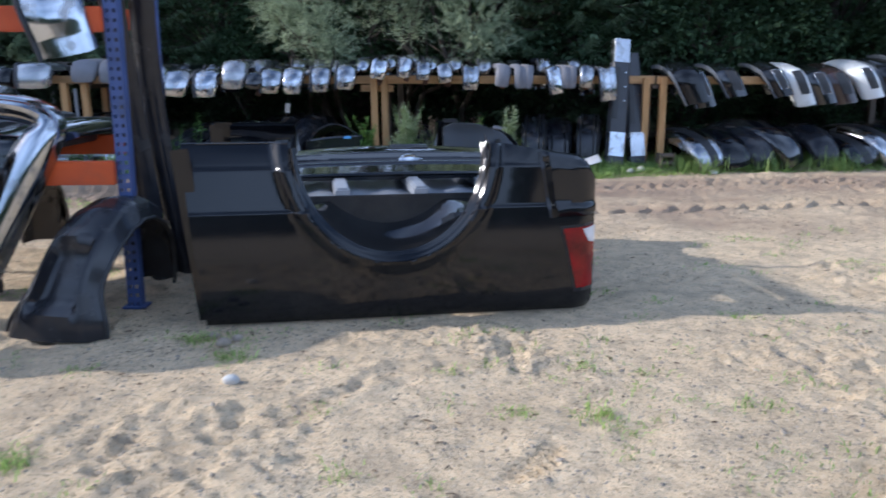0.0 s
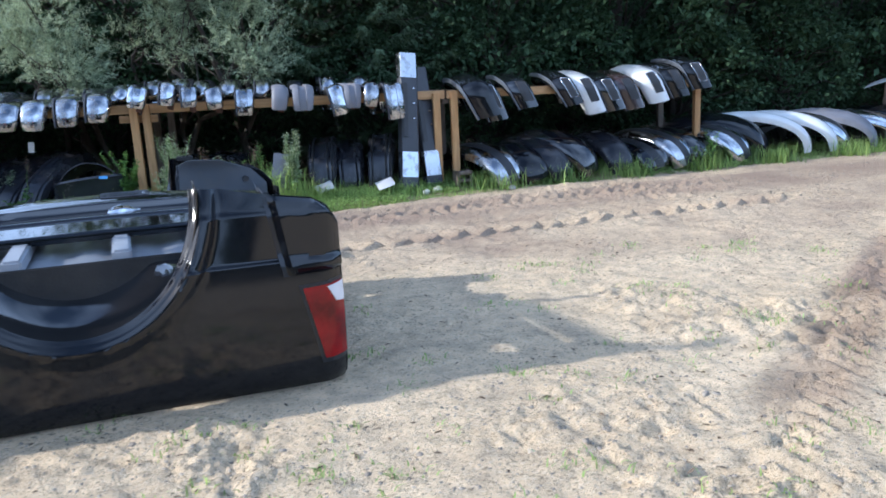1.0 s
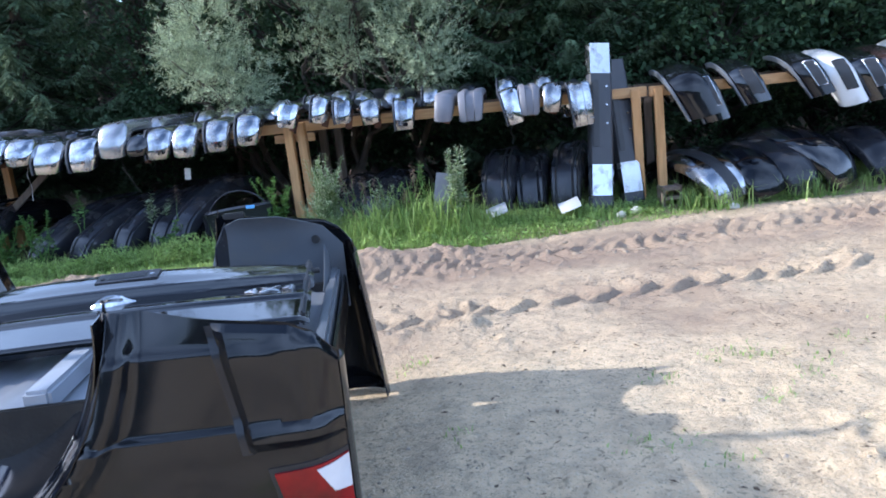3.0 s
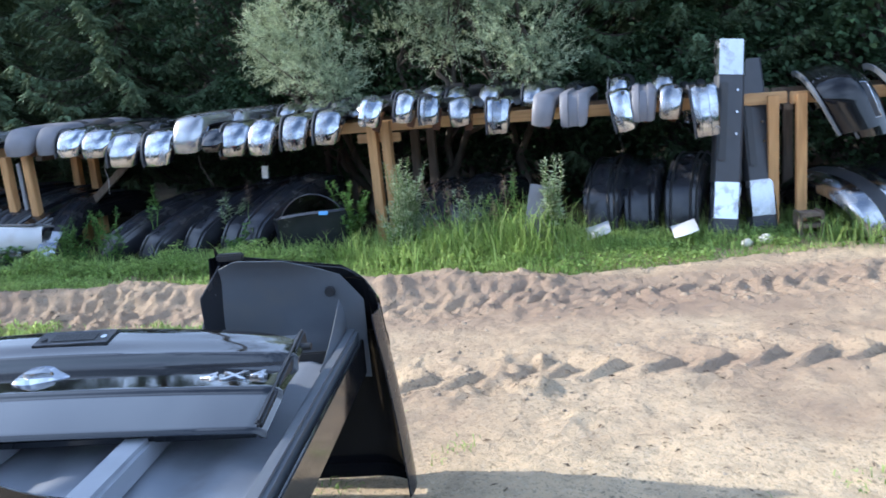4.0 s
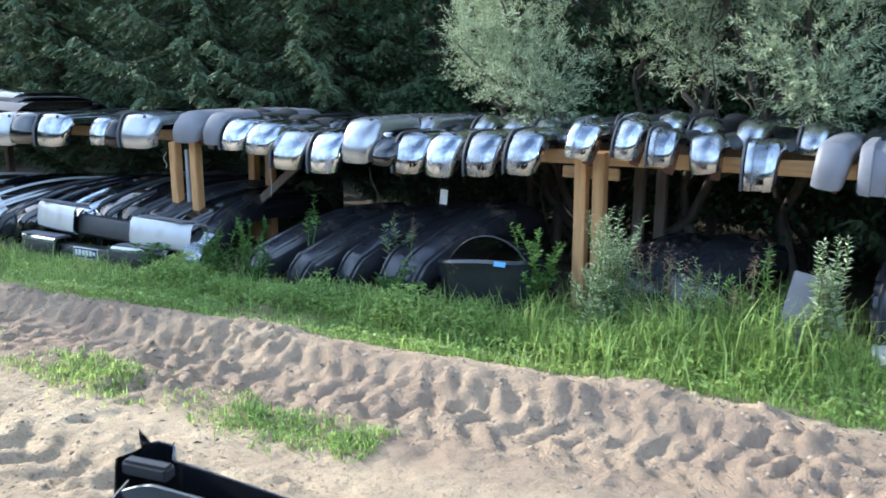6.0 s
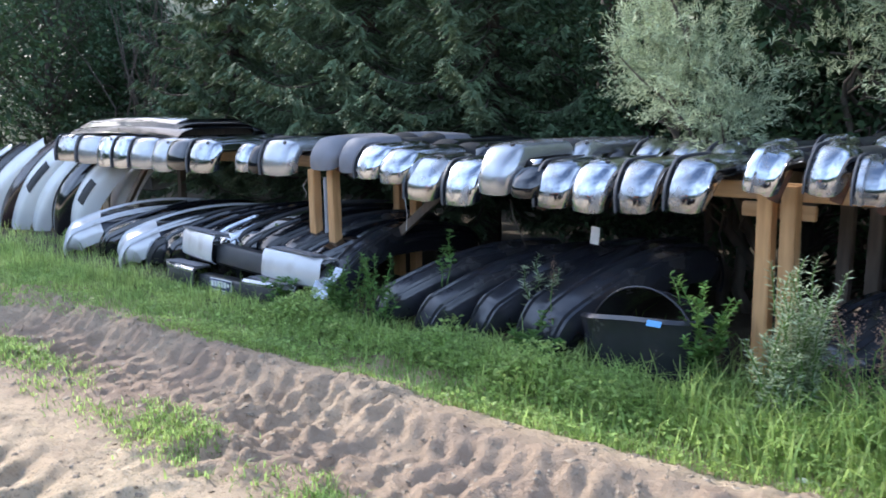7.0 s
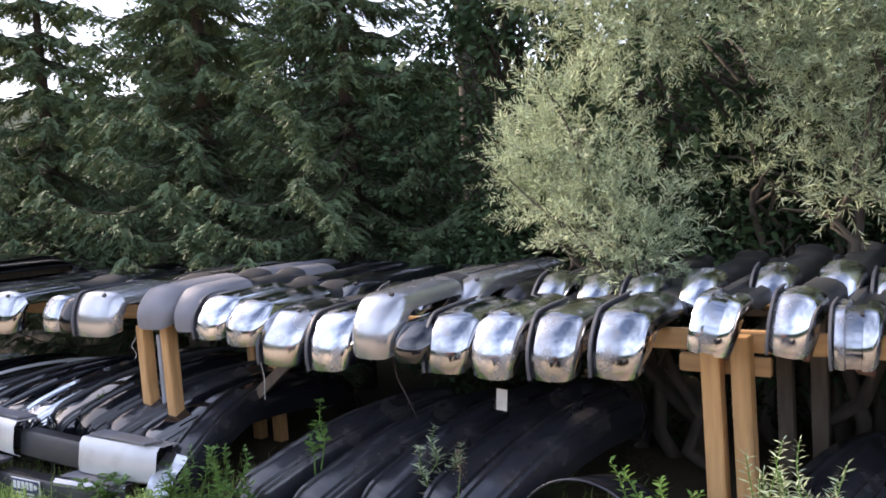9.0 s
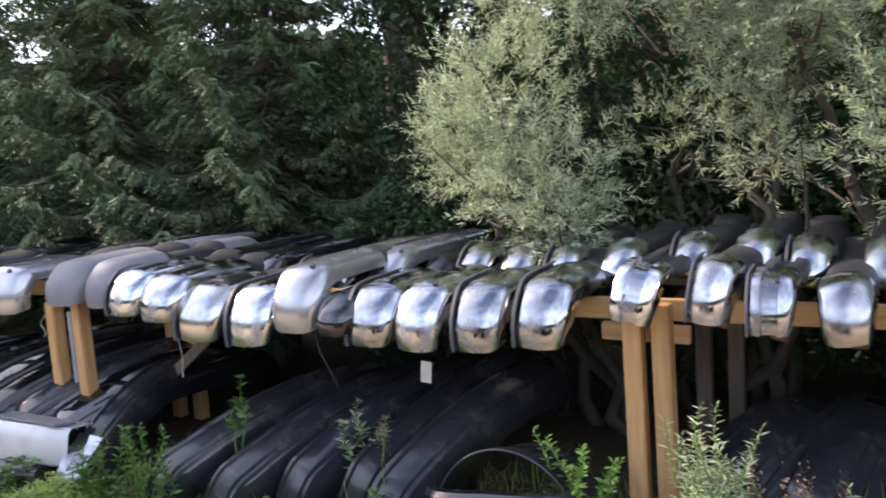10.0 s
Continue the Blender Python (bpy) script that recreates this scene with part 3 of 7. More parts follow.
def pickup_box():
    t = thing("pickup_bed", "black pickup truck bed lying upside down on the sand", "truck bed", BED)
    wide = 1.88
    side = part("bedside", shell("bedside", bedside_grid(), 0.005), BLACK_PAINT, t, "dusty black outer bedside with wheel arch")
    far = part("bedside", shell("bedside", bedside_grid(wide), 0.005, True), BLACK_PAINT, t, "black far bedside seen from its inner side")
    # lamps
    for holder, mir in ((side, None), (far, wide)):
        fl = mir is None
        part("lamp_bezel", shell("lamp_bezel", lamp_patch([(1.905, 0.485), (2.12, 0.495), (2.12, 0.11), (1.99, 0.11)], mir, 0.005), 0.006, fl), COVER_PLASTIC, holder)
        lens = part("tail_lamp", shell("tail_lamp", lamp_patch([(1.922, 0.472), (2.12, 0.482), (2.12, 0.135), (2.004, 0.135)], mir, 0.014), 0.012, fl), RED_LENS, holder, "red tail lamp lens")
        part("reverse_lens", shell("reverse_lens", lamp_patch([(2.035, 0.468), (2.12, 0.478), (2.12, 0.385), (2.075, 0.395)], mir, 0.019, 8), 0.008, fl), WHITE_LENS, holder, "clear reversing lamp lens")
    # arch flare and glossy rear corner cap on each side
    for holder, mir in ((side, None), (far, wide)):
        if mir is None:
            th, ss = np.linspace(0.05, math.pi - 0.02, 64), np.array([0.955, 0.968, 0.985, 1.0, 1.012, 1.022, 1.03])
            T, S = np.meshgrid(th, ss, indexing="ij")
            Ug, Zg = ARCH_U - ARCH_A * S * np.cos(T), ARCH_Z - ARCH_B * S * np.sin(T)
            Vg = bed_face(Ug, np.minimum(Zg, 0.97)) - 0.007 + 0.004 * smooth01((S - 1.012) / 0.018) + 0.035 * smooth01((0.995 - S) / 0.04)
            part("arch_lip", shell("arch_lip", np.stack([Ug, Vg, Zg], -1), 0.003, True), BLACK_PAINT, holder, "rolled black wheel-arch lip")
        s, q = np.meshgrid(np.linspace(0, 1, 22), np.linspace(0, 1, 22), indexing="ij")
        edge = np.interp(1.80 + 0.32 * s, [1.53, 1.62, 1.80, 2.0, 2.07, 2.12], [0.94, 0.93, 0.90, 0.87, 0.83, 0.76]) - 0.008
        Zg = 0.535 + q * (edge - 0.535)
        u0 = 1.805 + (0.88 - Zg) * 0.17
        Ug = u0 + s * (2.122 - u0)
        bulge = 0.004 + 0.032 * smooth01(s / 0.10) * smooth01(q / 0.10) * smooth01((1 - q) / 0.06)
        Vg = bed_face(Ug, Zg) - bulge
        g = np.stack([Ug if mir is None else Ug + far_shear(Ug, Zg), Vg if mir is None else mir - Vg, Zg], -1)
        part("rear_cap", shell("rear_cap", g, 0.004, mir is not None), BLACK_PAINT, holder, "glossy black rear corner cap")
        zg = np.linspace(0.53, 0.885, 16)
        g = np.zeros((16, 3, 3))
        for j, du in enumerate((-0.020, -0.006, 0.010)):
            uu = 1.805 + (0.88 - zg) * 0.17 + du
            vv = bed_face(uu, zg) - 0.004
            g[:, j, 0], g[:, j, 1], g[:, j, 2] = uu, (vv if mir is None else mir - vv), zg
        part("panel_gap", shell("panel_gap", g, 0.003, mir is None), COVER_PLASTIC, holder)
    # rear pillars that close the box behind the lamps
    for mir in (None, wide):
        zz = np.linspace(0.02, 0.73, 20)
        ww = np.linspace(0, 1, 8)
        Zg, Wg = np.meshgrid(zz, ww, indexing="ij")
        v0 = bed_face(np.full_like(Zg, BED_LEN), Zg)
        Vg = v0 + Wg * (0.10 if mir is None else 0.17)
        Ug = BED_LEN - 0.002 + 0.012 * np.sin(Wg * math.pi)
        if mir is not None:
            Vg = mir - Vg
            Ug = Ug + far_shear(Ug, Zg)
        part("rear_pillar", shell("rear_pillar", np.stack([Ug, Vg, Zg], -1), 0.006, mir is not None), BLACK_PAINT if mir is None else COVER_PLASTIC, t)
    # inner skins
    def inner(u0, u1, z0, ztop, v, name, mat, label, lip=0.022):
        us, rs = np.linspace(u0, u1, 26), np.linspace(0, 1, 22)
        Ug = np.repeat(us[:, None], 22, 1)
        top = np.array([ztop(k) for k in us])
        Zg = z0 + (top[:, None] - z0) * rs[None, :]
        bend = lip * (np.clip((Ug - (u1 - 0.16)) / 0.16, 0, 1) ** 2 + np.clip(((u0 + 0.13) - Ug) / 0.13, 0, 1) ** 2) + 0.05 * np.clip((Zg - 0.84) / 0.1, 0, 1) ** 2 + 0.012 * np.sin(Ug * 9 + 1) * np.sin(Zg * 11) + 0.006 * smooth01((0.62 - Zg) / 0.015)
        part(name, shell(name, np.stack([Ug, v - bend, Zg], -1), 0.004), mat, t, label)
    inner(1.545, 2.085, 0.45, lambda k: np.interp(k, [1.5, 1.62, 1.8, 2.0, 2.1], [0.88, 0.93, 0.92, 0.85, 0.74]), wide - 0.10, "inner_panel", PRIMER, "bare grey primed inner panel")
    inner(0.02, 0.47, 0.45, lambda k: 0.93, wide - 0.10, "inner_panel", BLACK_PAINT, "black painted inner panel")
    # flared arch lip of the far side, seen edge-on
    th = np.linspace(0.03, math.pi - 0.03, 40)
    for vv, sgn, lab in ((0.0, 1, "black wheel tub inside the arch"), (wide, -1, "black wheel tub inside the arch")):
        depth = np.linspace(0.012, 0.34, 9)
        grid = np.zeros((len(th), len(depth), 3))
        for j, dd in enumerate(depth):
            k = 1 - 0.05 * (dd / 0.34) ** 2
            grid[:, j, 0] = ARCH_U - ARCH_A * k * np.cos(th)
            grid[:, j, 1] = vv + sgn * dd
            grid[:, j, 2] = np.minimum(ARCH_Z - ARCH_B * k * np.sin(th) + 0.10 * (dd / 0.34) ** 2, 0.60 if dd > 0.10 else 9)
        part("wheel_tub", shell("wheel_tub", grid, 0.004, sgn < 0), GATE_PAINT, t, lab)
    # inner walls that close the wheel tubs below the floor
    for vv in (0.345, wide - 0.345):
        th2, rr = np.linspace(0.0, math.pi, 40), np.linspace(0, 1, 10)
        T, R = np.meshgrid(th2, rr, indexing="ij")
        low = ARCH_Z - ARCH_B * 0.95 * np.sin(T) + 0.10
        g = np.stack([ARCH_U - ARCH_A * 0.95 * np.cos(T), np.full_like(T, vv), np.minimum(low, 0.60) * (1 - R) + 0.602 * R], -1)
        part("tub_wall", shell("tub_wall", g, 0.004), STEEL_DARK, t, "dark inner wall of the wheel tub")
    # dark return beside the far inner panel, with a clip on its top
    rr, zz = np.linspace(0, 1, 8), np.linspace(0, 1, 14)
    R, Q = np.meshgrid(rr, zz, indexing="ij")
    g = np.stack([1.552 - 0.03 * R, wide - 0.104 - 0.15 * R + 0.012 * np.sin(Q * 5), 0.52 + Q * (0.395 - 0.085 * R)], -1)
    part("inner_return", shell("inner_return", g, 0.005), COVER_PLASTIC, t, "dark folded return of the inner panel")
    part("clip", box(0.10, 0.03, 0.028, 0.006, (1.60, wide - 0.115, 0.945)), DARK_PLASTIC, t)
    # floor underside with its sills
    us, vs = np.linspace(0.03, 2.02, 60), np.linspace(0.335, wide - 0.335, 34)
    Ug, Vg = np.meshgrid(us, vs, indexing="ij")
    Zg = 0.585 + 0.014 * smooth01((np.abs((Ug / 0.21) % 1 - 0.5) - 0.18) * 9)
    part("floor_panel", shell("floor_panel", np.stack([Ug, Vg, Zg], -1), 0.004), PRIMER_MID, t, "pale grey underside of the bed floor")
    for v0, v1 in ((0.325, 0.34), (wide - 0.34, wide - 0.325)):
        part("side_sill", box(1.98, v1 - v0, 0.19, 0.005, (1.03, (v0 + v1) / 2, 0.535)), STEEL_DARK, t, "dark folded side sill")
    for u0 in (0.30, 0.74, 1.19, 1.63):
        part("cross_sill", box(0.085, wide - 0.68, 0.075, 0.012, (u0, wide / 2, 0.632)), PRIMER_LIGHT, t, "pale grey cross sill")
    part("rear_sill", box(0.05, wide - 0.30, 0.13, 0.012, (2.035, wide / 2, 0.590)), PRIMER, t, "grey rear cross sill")
    part("rear_plate", box(0.012, wide - 0.4, 0.13, 0.003, (2.078, wide / 2, 0.56)), BLACK_PAINT, t)
    # gusset by the far pillar
    g = np.zeros((14, 6, 3))
    for i, k in enumerate(np.linspace(0, 1, 14)):
        for j, w in enumerate(np.linspace(0, 1, 6)):
            g[i, j] = (2.0 + 0.02 * math.sin(w * 3.1), wide - 0.56 + 0.40 * k, 0.60 + (0.04 + 0.13 * k ** 1.6) * w)
    part("gusset", shell("gusset", g, 0.003), PRIMER, t, "grey folded corner gusset")
    for k, (uu, zz) in enumerate(((2.125, 0.10), (2.128, 0.17), (2.128, 0.30), (2.122, 0.55))):
        part("bolt", disc(0.011, 0.010, (uu - 0.010 + 0.09 * (1 - zz / 0.85), wide - 0.19, zz), pose(0, 0, 0, 0, 90, 0)), STEEL_DARK, t)
    part("hole_grommet", disc(0.02, 0.014, (1.96, wide - 0.118, 0.79), pose(0, 0, 0, 90, 0, 0)), DARK_PLASTIC, t)
    # front wall of the box
    us, zs = np.linspace(0.06, wide - 0.06, 40), np.linspace(0.03, 0.64, 16)
    Vg, Zg = np.meshgrid(us, zs, indexing="ij")
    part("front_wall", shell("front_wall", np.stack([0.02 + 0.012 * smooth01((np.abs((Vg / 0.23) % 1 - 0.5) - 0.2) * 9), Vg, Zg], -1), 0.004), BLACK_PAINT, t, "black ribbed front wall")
    # folded hem at the front of each side
    for vv in (0.045, wide - 0.045):
        part("front_hem", bar((0.004, vv, 0.03), (-0.088, vv, 0.93), 0.012, 0.09, 0.003), BLACK_PAINT, t)
    # bright rolled edge along the floor's side before the arch
    zz = 0.948
    us = np.linspace(-0.09, ARCH_U - ARCH_A - 0.02, 14)
    part("edge_hem", tube("edge_hem", [(u, float(bed_face(np.array(u), np.array(zz))) - 0.002, zz) for u in us], 0.006, 6), GATE_PAINT, t)
    return t


pickup_box()


def tailgate_surface(a, b):
    """Height of the outer skin; a across (-0.86..0.86), b from the lower edge to the handle edge."""
    edge = 0.014 * (np.clip((np.abs(a) - 0.84) / 0.02, 0, 1) ** 2)
    z = 0.010 * smooth01(b / 0.012) + 0.012 * smooth01((b - 0.180) / 0.016) - 0.17 * np.clip(b - 0.20, 0, 0.168)
    z = z + 0.036 * smooth01((b - 0.368) / 0.022) + 0.006 * smooth01((b - 0.39) / 0.08) - 0.03 * np.clip((b - 0.50) / 0.10, 0, 1) ** 2
    return z - edge - 0.014 * (a / 0.86) ** 2


def tailgate():
    m = BED @ pose(1.125, 0.76, 0.690, 9.0, 0, 0) @ Matrix.Diagonal((1, 1.09, 1, 1))
    t = thing("tailgate", "glossy black pickup tailgate lying face up across the bed", "tailgate", m)
    A, B = np.linspace(-0.86, 0.86, 61), np.linspace(0, 1, 110)
    Ag, Bg = np.meshgrid(A, B, indexing="ij")
    depth = 0.60 - 0.05 * (Ag / 0.86) ** 2 - 0.11 * np.abs(Ag / 0.86) ** 5
    Bm = Bg * depth
    Zg = tailgate_surface(Ag, Bm / (1 - 0.08 * (Ag / 0.86) ** 2)) - 0.03 * (Ag / 0.86) ** 2 * smooth01((Bm - 0.30) / 0.2)
    part("skin", shell("skin", np.stack([Ag, Bm, Zg], -1), 0.004), GATE_PAINT, t)
    part("inner_frame", box(1.66, 0.50, 0.035, 0.01, (0, 0.27, -0.028)), BLACK_PAINT, t)
    part("end_cap", box(0.022, 0.50, 0.055, 0.008, (0.835, 0.27, -0.02)), DARK_PLASTIC, t)
    part("end_cap", box(0.022, 0.50, 0.055, 0.008, (-0.835, 0.27, -0.02)), DARK_PLASTIC, t)
    part("latch_pin", disc(0.012, 0.05, (0.855, 0.44, -0.015), pose(0, 0, 0, 0, 90, 0)), STEEL_DARK, t)
    zt = float(tailgate_surface(np.array(0.0), np.array(0.49)))
    bezel = part("handle_bezel", box(0.26, 0.095, 0.014, 0.006, (0.105, 0.488, zt - 0.004)), DARK_PLASTIC, t, "dark plastic handle surround")
    part("handle", box(0.15, 0.048, 0.006, 0.002, (0.105, 0.488, zt + 0.002)), STEEL_DARK, bezel, "recessed dark pull")
    for bb in (0.450, 0.526):
        part("rim", box(0.24, 0.006, 0.006, 0.002, (0.105, bb, zt + 0.003)), GREY_PLASTIC, bezel)
    part("lock", disc(0.011, 0.01, (0.205, 0.480, zt + 0.002)), CHROME, bezel)
    part("lock_cover", disc(0.011, 0.01, (0.005, 0.480, zt + 0.002)), STEEL_DARK, bezel)
    # emblem: a plain slanted chrome shield with a raised bar
    zb = float(tailgate_surface(np.array(0.0), np.array(0.30)))
    for nm, k, h in (("emblem", 1.0, 0.010), ("emblem_bar", 0.55, 0.018)):
        bm = bmesh.new()
        ring = [bm.verts.new((0.085 + k * (0.078 * math.cos(q) * (1 + 0.18 * math.cos(3 * q)) + 0.02 * math.sin(q)), 0.300 + k * 0.042 * math.sin(q) * (1 - 0.15 * math.cos(2 * q)), zb)) for q in np.linspace(0, 2 * math.pi, 28, endpoint=False)]
        f = bmesh.ops.extrude_face_region(bm, geom=[bm.faces.new(ring)])["geom"]
        top = [v for v in f if isinstance(v, bmesh.types.BMVert)]
        for v in top:
            v.co.z += h + 0.012 * math.sin(22 * v.co.x)
        bmesh.ops.scale(bm, vec=(0.86, 0.8, 1), space=Matrix.Translation((-0.085, -0.30, 0)), verts=top)
        if nm == "emblem":
            emblem = part(nm, bm, CHROME, t, "plain chrome shield emblem")
        else:
            part(nm, bm, CHROME_DULL, emblem)
    # lettering
    cu = bpy.data.curves.new("lettering", "FONT")
    cu.body, cu.size, cu.extrude, cu.align_x, cu.space_character = "4X4", 0.092, 0.004, "CENTER", 1.15
    cu.bevel_depth = 0.0012
    ob = new("lettering_source", cu)
    me = bpy.data.meshes.new_from_object(ob.evaluated_get(bpy.context.evaluated_depsgraph_get()))
    bpy.data.objects.remove(ob)
    zl = float(tailgate_surface(np.array(0.70), np.array(0.27)))
    me.transform(Matrix.Translation((0.70, 0.235, zl + 0.004)) @ Matrix.Diagonal((1.15, 0.62, 1, 1)))
    part("lettering", me, CHROME, t, "raised chrome 4X4 lettering")


tailgate()

# ---------------------------------------------------------------- bumpers


def bumper_path(L, wrap, bow, rc, arch, toe=0.0, crisp=False):
    """Outline of a bumper seen from its edge; toe is how far its rounded end reaches back along the top."""
    if arch:
        th = np.linspace(0.04, math.pi - 0.04, 44)
        return np.stack([-L / 2 * np.cos(th), wrap * np.sin(th) ** 0.75 - wrap], -1)
    if toe:
        # bent over the end: a short upright lip, a leaning face, then the flat top
        q = np.array([(0.008, -wrap), (-0.004, -0.70 * wrap), (0.62 * toe, -0.11 * wrap), (1.25 * toe, 0.0)])
        if crisp:
            # pressed steel: an upright lip and a leaning face that meets the top in a tight bend
            q = np.array([(0.004, -wrap), (-0.002, -0.88 * wrap), (-0.002, -0.64 * wrap), (0.10 * toe, -0.40 * wrap), (0.40 * toe, -0.13 * wrap), (0.60 * toe, -0.035 * wrap), (0.85 * toe, -0.012 * wrap), (1.25 * toe, 0.0)])
        for _ in range(2 if crisp else 3):
            mid = np.stack([0.75 * q[:-1] + 0.25 * q[1:], 0.25 * q[:-1] + 0.75 * q[1:]], 1).reshape(-1, 2)
            q = np.concatenate([q[:1], mid, q[-1:]])
        run = np.concatenate([[0], np.cumsum(np.linalg.norm(np.diff(q, axis=0), axis=1))])
        u = np.linspace(0, run[-1], 22)
        rh = 1.25 * toe
        half = [(-L / 2 + np.interp(v, run, q[:, 0]), np.interp(v, run, q[:, 1])) for v in u]
    else:
        rh = rc
        half = [(-L / 2 - 0.032 * (1 - k), -wrap + (wrap - rc) * k) for k in np.linspace(0, 1, 8)]
        half += [(-L / 2 + rc - rc * math.cos(a), -rc + rc * math.sin(a)) for a in np.linspace(0, math.pi / 2, 9)[1:]]
    straight = [(y, bow * (1 - (2 * y / (L - 2 * rh)) ** 2)) for y in np.linspace(-L / 2 + rh, L / 2 - rh, 20)[1:-1]]
    return np.array(half + straight + [(-y, z) for y, z in half[::-1]])


def bumper(m, face, label, L=1.78, W=0.27, wrap=0.34, bow=0.03, rc=0.09, pad=GREY_PLASTIC, arch=False, fog=False,
           sensor=False, rail=True, style=0, group="bumpers on the timber rack", name="bumper", skew=0.0, band=None, bracket=True, k=0, centre=0.0, taper=0.20, step=DARK_PLASTIC, toe=0.0, crisp=False):
    t = thing(name, label, "bumper", m, group)
    path = bumper_path(L, wrap, bow, rc, arch, toe, crisp)
    tan = np.gradient(path, axis=0)
    tan /= np.linalg.norm(tan, axis=1, keepdims=True)
    nor = np.stack([-tan[:, 1], tan[:, 0]], -1)
    prof = {0: [(-0.5, -0.05), (-0.475, -0.014), (-0.43, 0.0), (-0.1, 0.006), (0.2, 0.004), (0.36, -0.006), (0.44, -0.022), (0.49, -0.05), (0.5, -0.085)],
            1: [(-0.5, -0.045), (-0.48, -0.012), (-0.40, 0.0), (-0.22, 0.002), (-0.19, -0.018), (0.12, -0.02), (0.15, 0.0), (0.36, -0.004), (0.46, -0.02), (0.5, -0.06)],
            2: [(-0.5, -0.09), (-0.46, -0.03), (-0.38, -0.006), (-0.1, 0.012), (0.1, 0.014), (0.3, 0.002), (0.42, -0.02), (0.48, -0.06), (0.5, -0.10)],
            3: [(-0.5, -0.055), (-0.485, -0.020), (-0.44, -0.008), (-0.3, 0.003), (-0.08, 0.010), (0.15, 0.006), (0.32, -0.006), (0.42, -0.022), (0.475, -0.05), (0.5, -0.095)],
            4: [(-0.5, -0.16), (-0.492, -0.07), (-0.47, -0.018), (-0.42, 0.0), (-0.1, 0.006), (0.12, 0.004), (0.36, -0.004), (0.44, -0.03), (0.485, -0.09), (0.5, -0.18)]}[style]
    n = len(path)
    drop = np.clip(-path[:, 1] / max(wrap, 0.01), 0, 1)
    grid = np.zeros((n, len(prof), 3))
    for j, (x, o) in enumerate(prof):
        w = W * (1 - taper * drop ** 1.5 * (1 if x > 0 else 0.15))
        grid[:, j, 0] = x * w + skew * drop
        grid[:, j, 1] = path[:, 0] + nor[:, 0] * o
        grid[:, j, 2] = path[:, 1] + nor[:, 1] * o + (0 if arch else wrap * 0.05 * abs(2 * x) ** 6 * smooth01((drop - 0.6) / 0.4))
    if centre and not arch:
        inner = np.where(np.abs(path[:, 0]) < L / 2 - centre)[0]
        a, b = inner[0], inner[-1]
        part("bumper_end", shell("bumper_end", grid[:a + 1], 0.004, True), face, t)
        part("bumper_end", shell("bumper_end", grid[b:], 0.004, True), face, t)
        mid = grid[a:b + 1].copy()
        mid[:, :, 2] -= 0.035 * smooth01(np.minimum(np.arange(b - a + 1), np.arange(b - a + 1)[::-1]) / 2.0)[:, None]
        part("centre_step", shell("centre_step", mid, 0.005, True), step, t, "dark plastic centre step")
    else:
        part("face", shell("face", grid, 0.004, True), face, t)
    if pad:
        lo, hi = (0.10, 0.90) if not arch else (0.0, 1.0)
        i0, i1 = 0, n
        strip = [(-0.52, -0.04), (-0.52, 0.002), (-0.508, 0.009), (-0.458, 0.010), (-0.445, 0.003)]
        sg = np.zeros((i1 - i0, len(strip), 3))
        for j, (x, o) in enumerate(strip):
            sg[:, j, 0] = x * W * (1 - 0.04 * drop) + skew * drop
            sg[:, j, 1] = path[:, 0] + nor[:, 0] * o
            sg[:, j, 2] = path[:, 1] + nor[:, 1] * o
        runs = [(0, n)]
        if centre and not arch:
            keep = np.where(np.abs(path[:, 0]) < L / 2 - centre)[0]
            runs = [(0, keep[0] + 1), (keep[-1], n)]
        for a, b in runs:
            part("step_pad", shell("step_pad", sg[a:b], 0.006, True), pad, t, "grey plastic step pad")
    if band:
        sg = np.zeros((n, 4, 3))
        for j, (x, o) in enumerate([(-0.15, 0.007), (-0.1, 0.014), (0.12, 0.014), (0.17, 0.007)]):
            sg[:, j, 0] = x * W + skew * drop
            sg[:, j, 1] = path[:, 0] + nor[:, 0] * o
            sg[:, j, 2] = path[:, 1] + nor[:, 1] * o
        part("trim_band", shell("trim_band", sg, 0.006, True), band, t, "plastic trim band")
    if rail:
        part("reinforcement", box(W * 0.42, L * 0.80, 0.07, 0.012, (0, 0, -0.085 if not arch else -wrap * 0.25)), STEEL_DARK, t, "dark steel reinforcement bar")
    if bracket and not arch:
        part("bracket", box(0.07, 0.012, 0.20, 0.004, (0.03, -L / 2 + 0.20, -0.20), pose(0, 0, 0, 0, 12, 0)), RUST, t, "rusty steel bracket")
    if fog:
        sg = grid[4:13, 3:6].copy()
        sg[:, 0, 0] += 0.03 * W
        sg[:, 1] += np.stack([np.zeros(9), nor[4:13, 0], nor[4:13, 1]], -1) * 0.002
        sg += np.stack([np.zeros(9), nor[4:13, 0], nor[4:13, 1]], -1)[:, None, :] * 0.007
        fr = part("fog_lamp_opening", shell("fog_lamp_opening", sg, 0.005, True), DARK_PLASTIC, t, "black fog lamp opening")
        part("rim", tube("rim", [tuple(p) for p in np.concatenate([sg[:, 0], sg[-1, 1:], sg[-2::-1, -1], sg[0, 1:-1][::-1]])], 0.006, 6), CHROME_DULL if k % 2 else STEEL_DARK, fr)
    if sensor:
        for i, j in ((15, 5),):
            c = grid[i, j] + 0.003 * np.array((0, nor[i, 0], nor[i, 1]))
            part("sensor_hole", disc(0.017, 0.008, tuple(c), Vector((0, nor[i, 0], nor[i, 1])).to_track_quat("Z", "X").to_matrix().to_4x4()), DARK_PLASTIC, t)
    return t


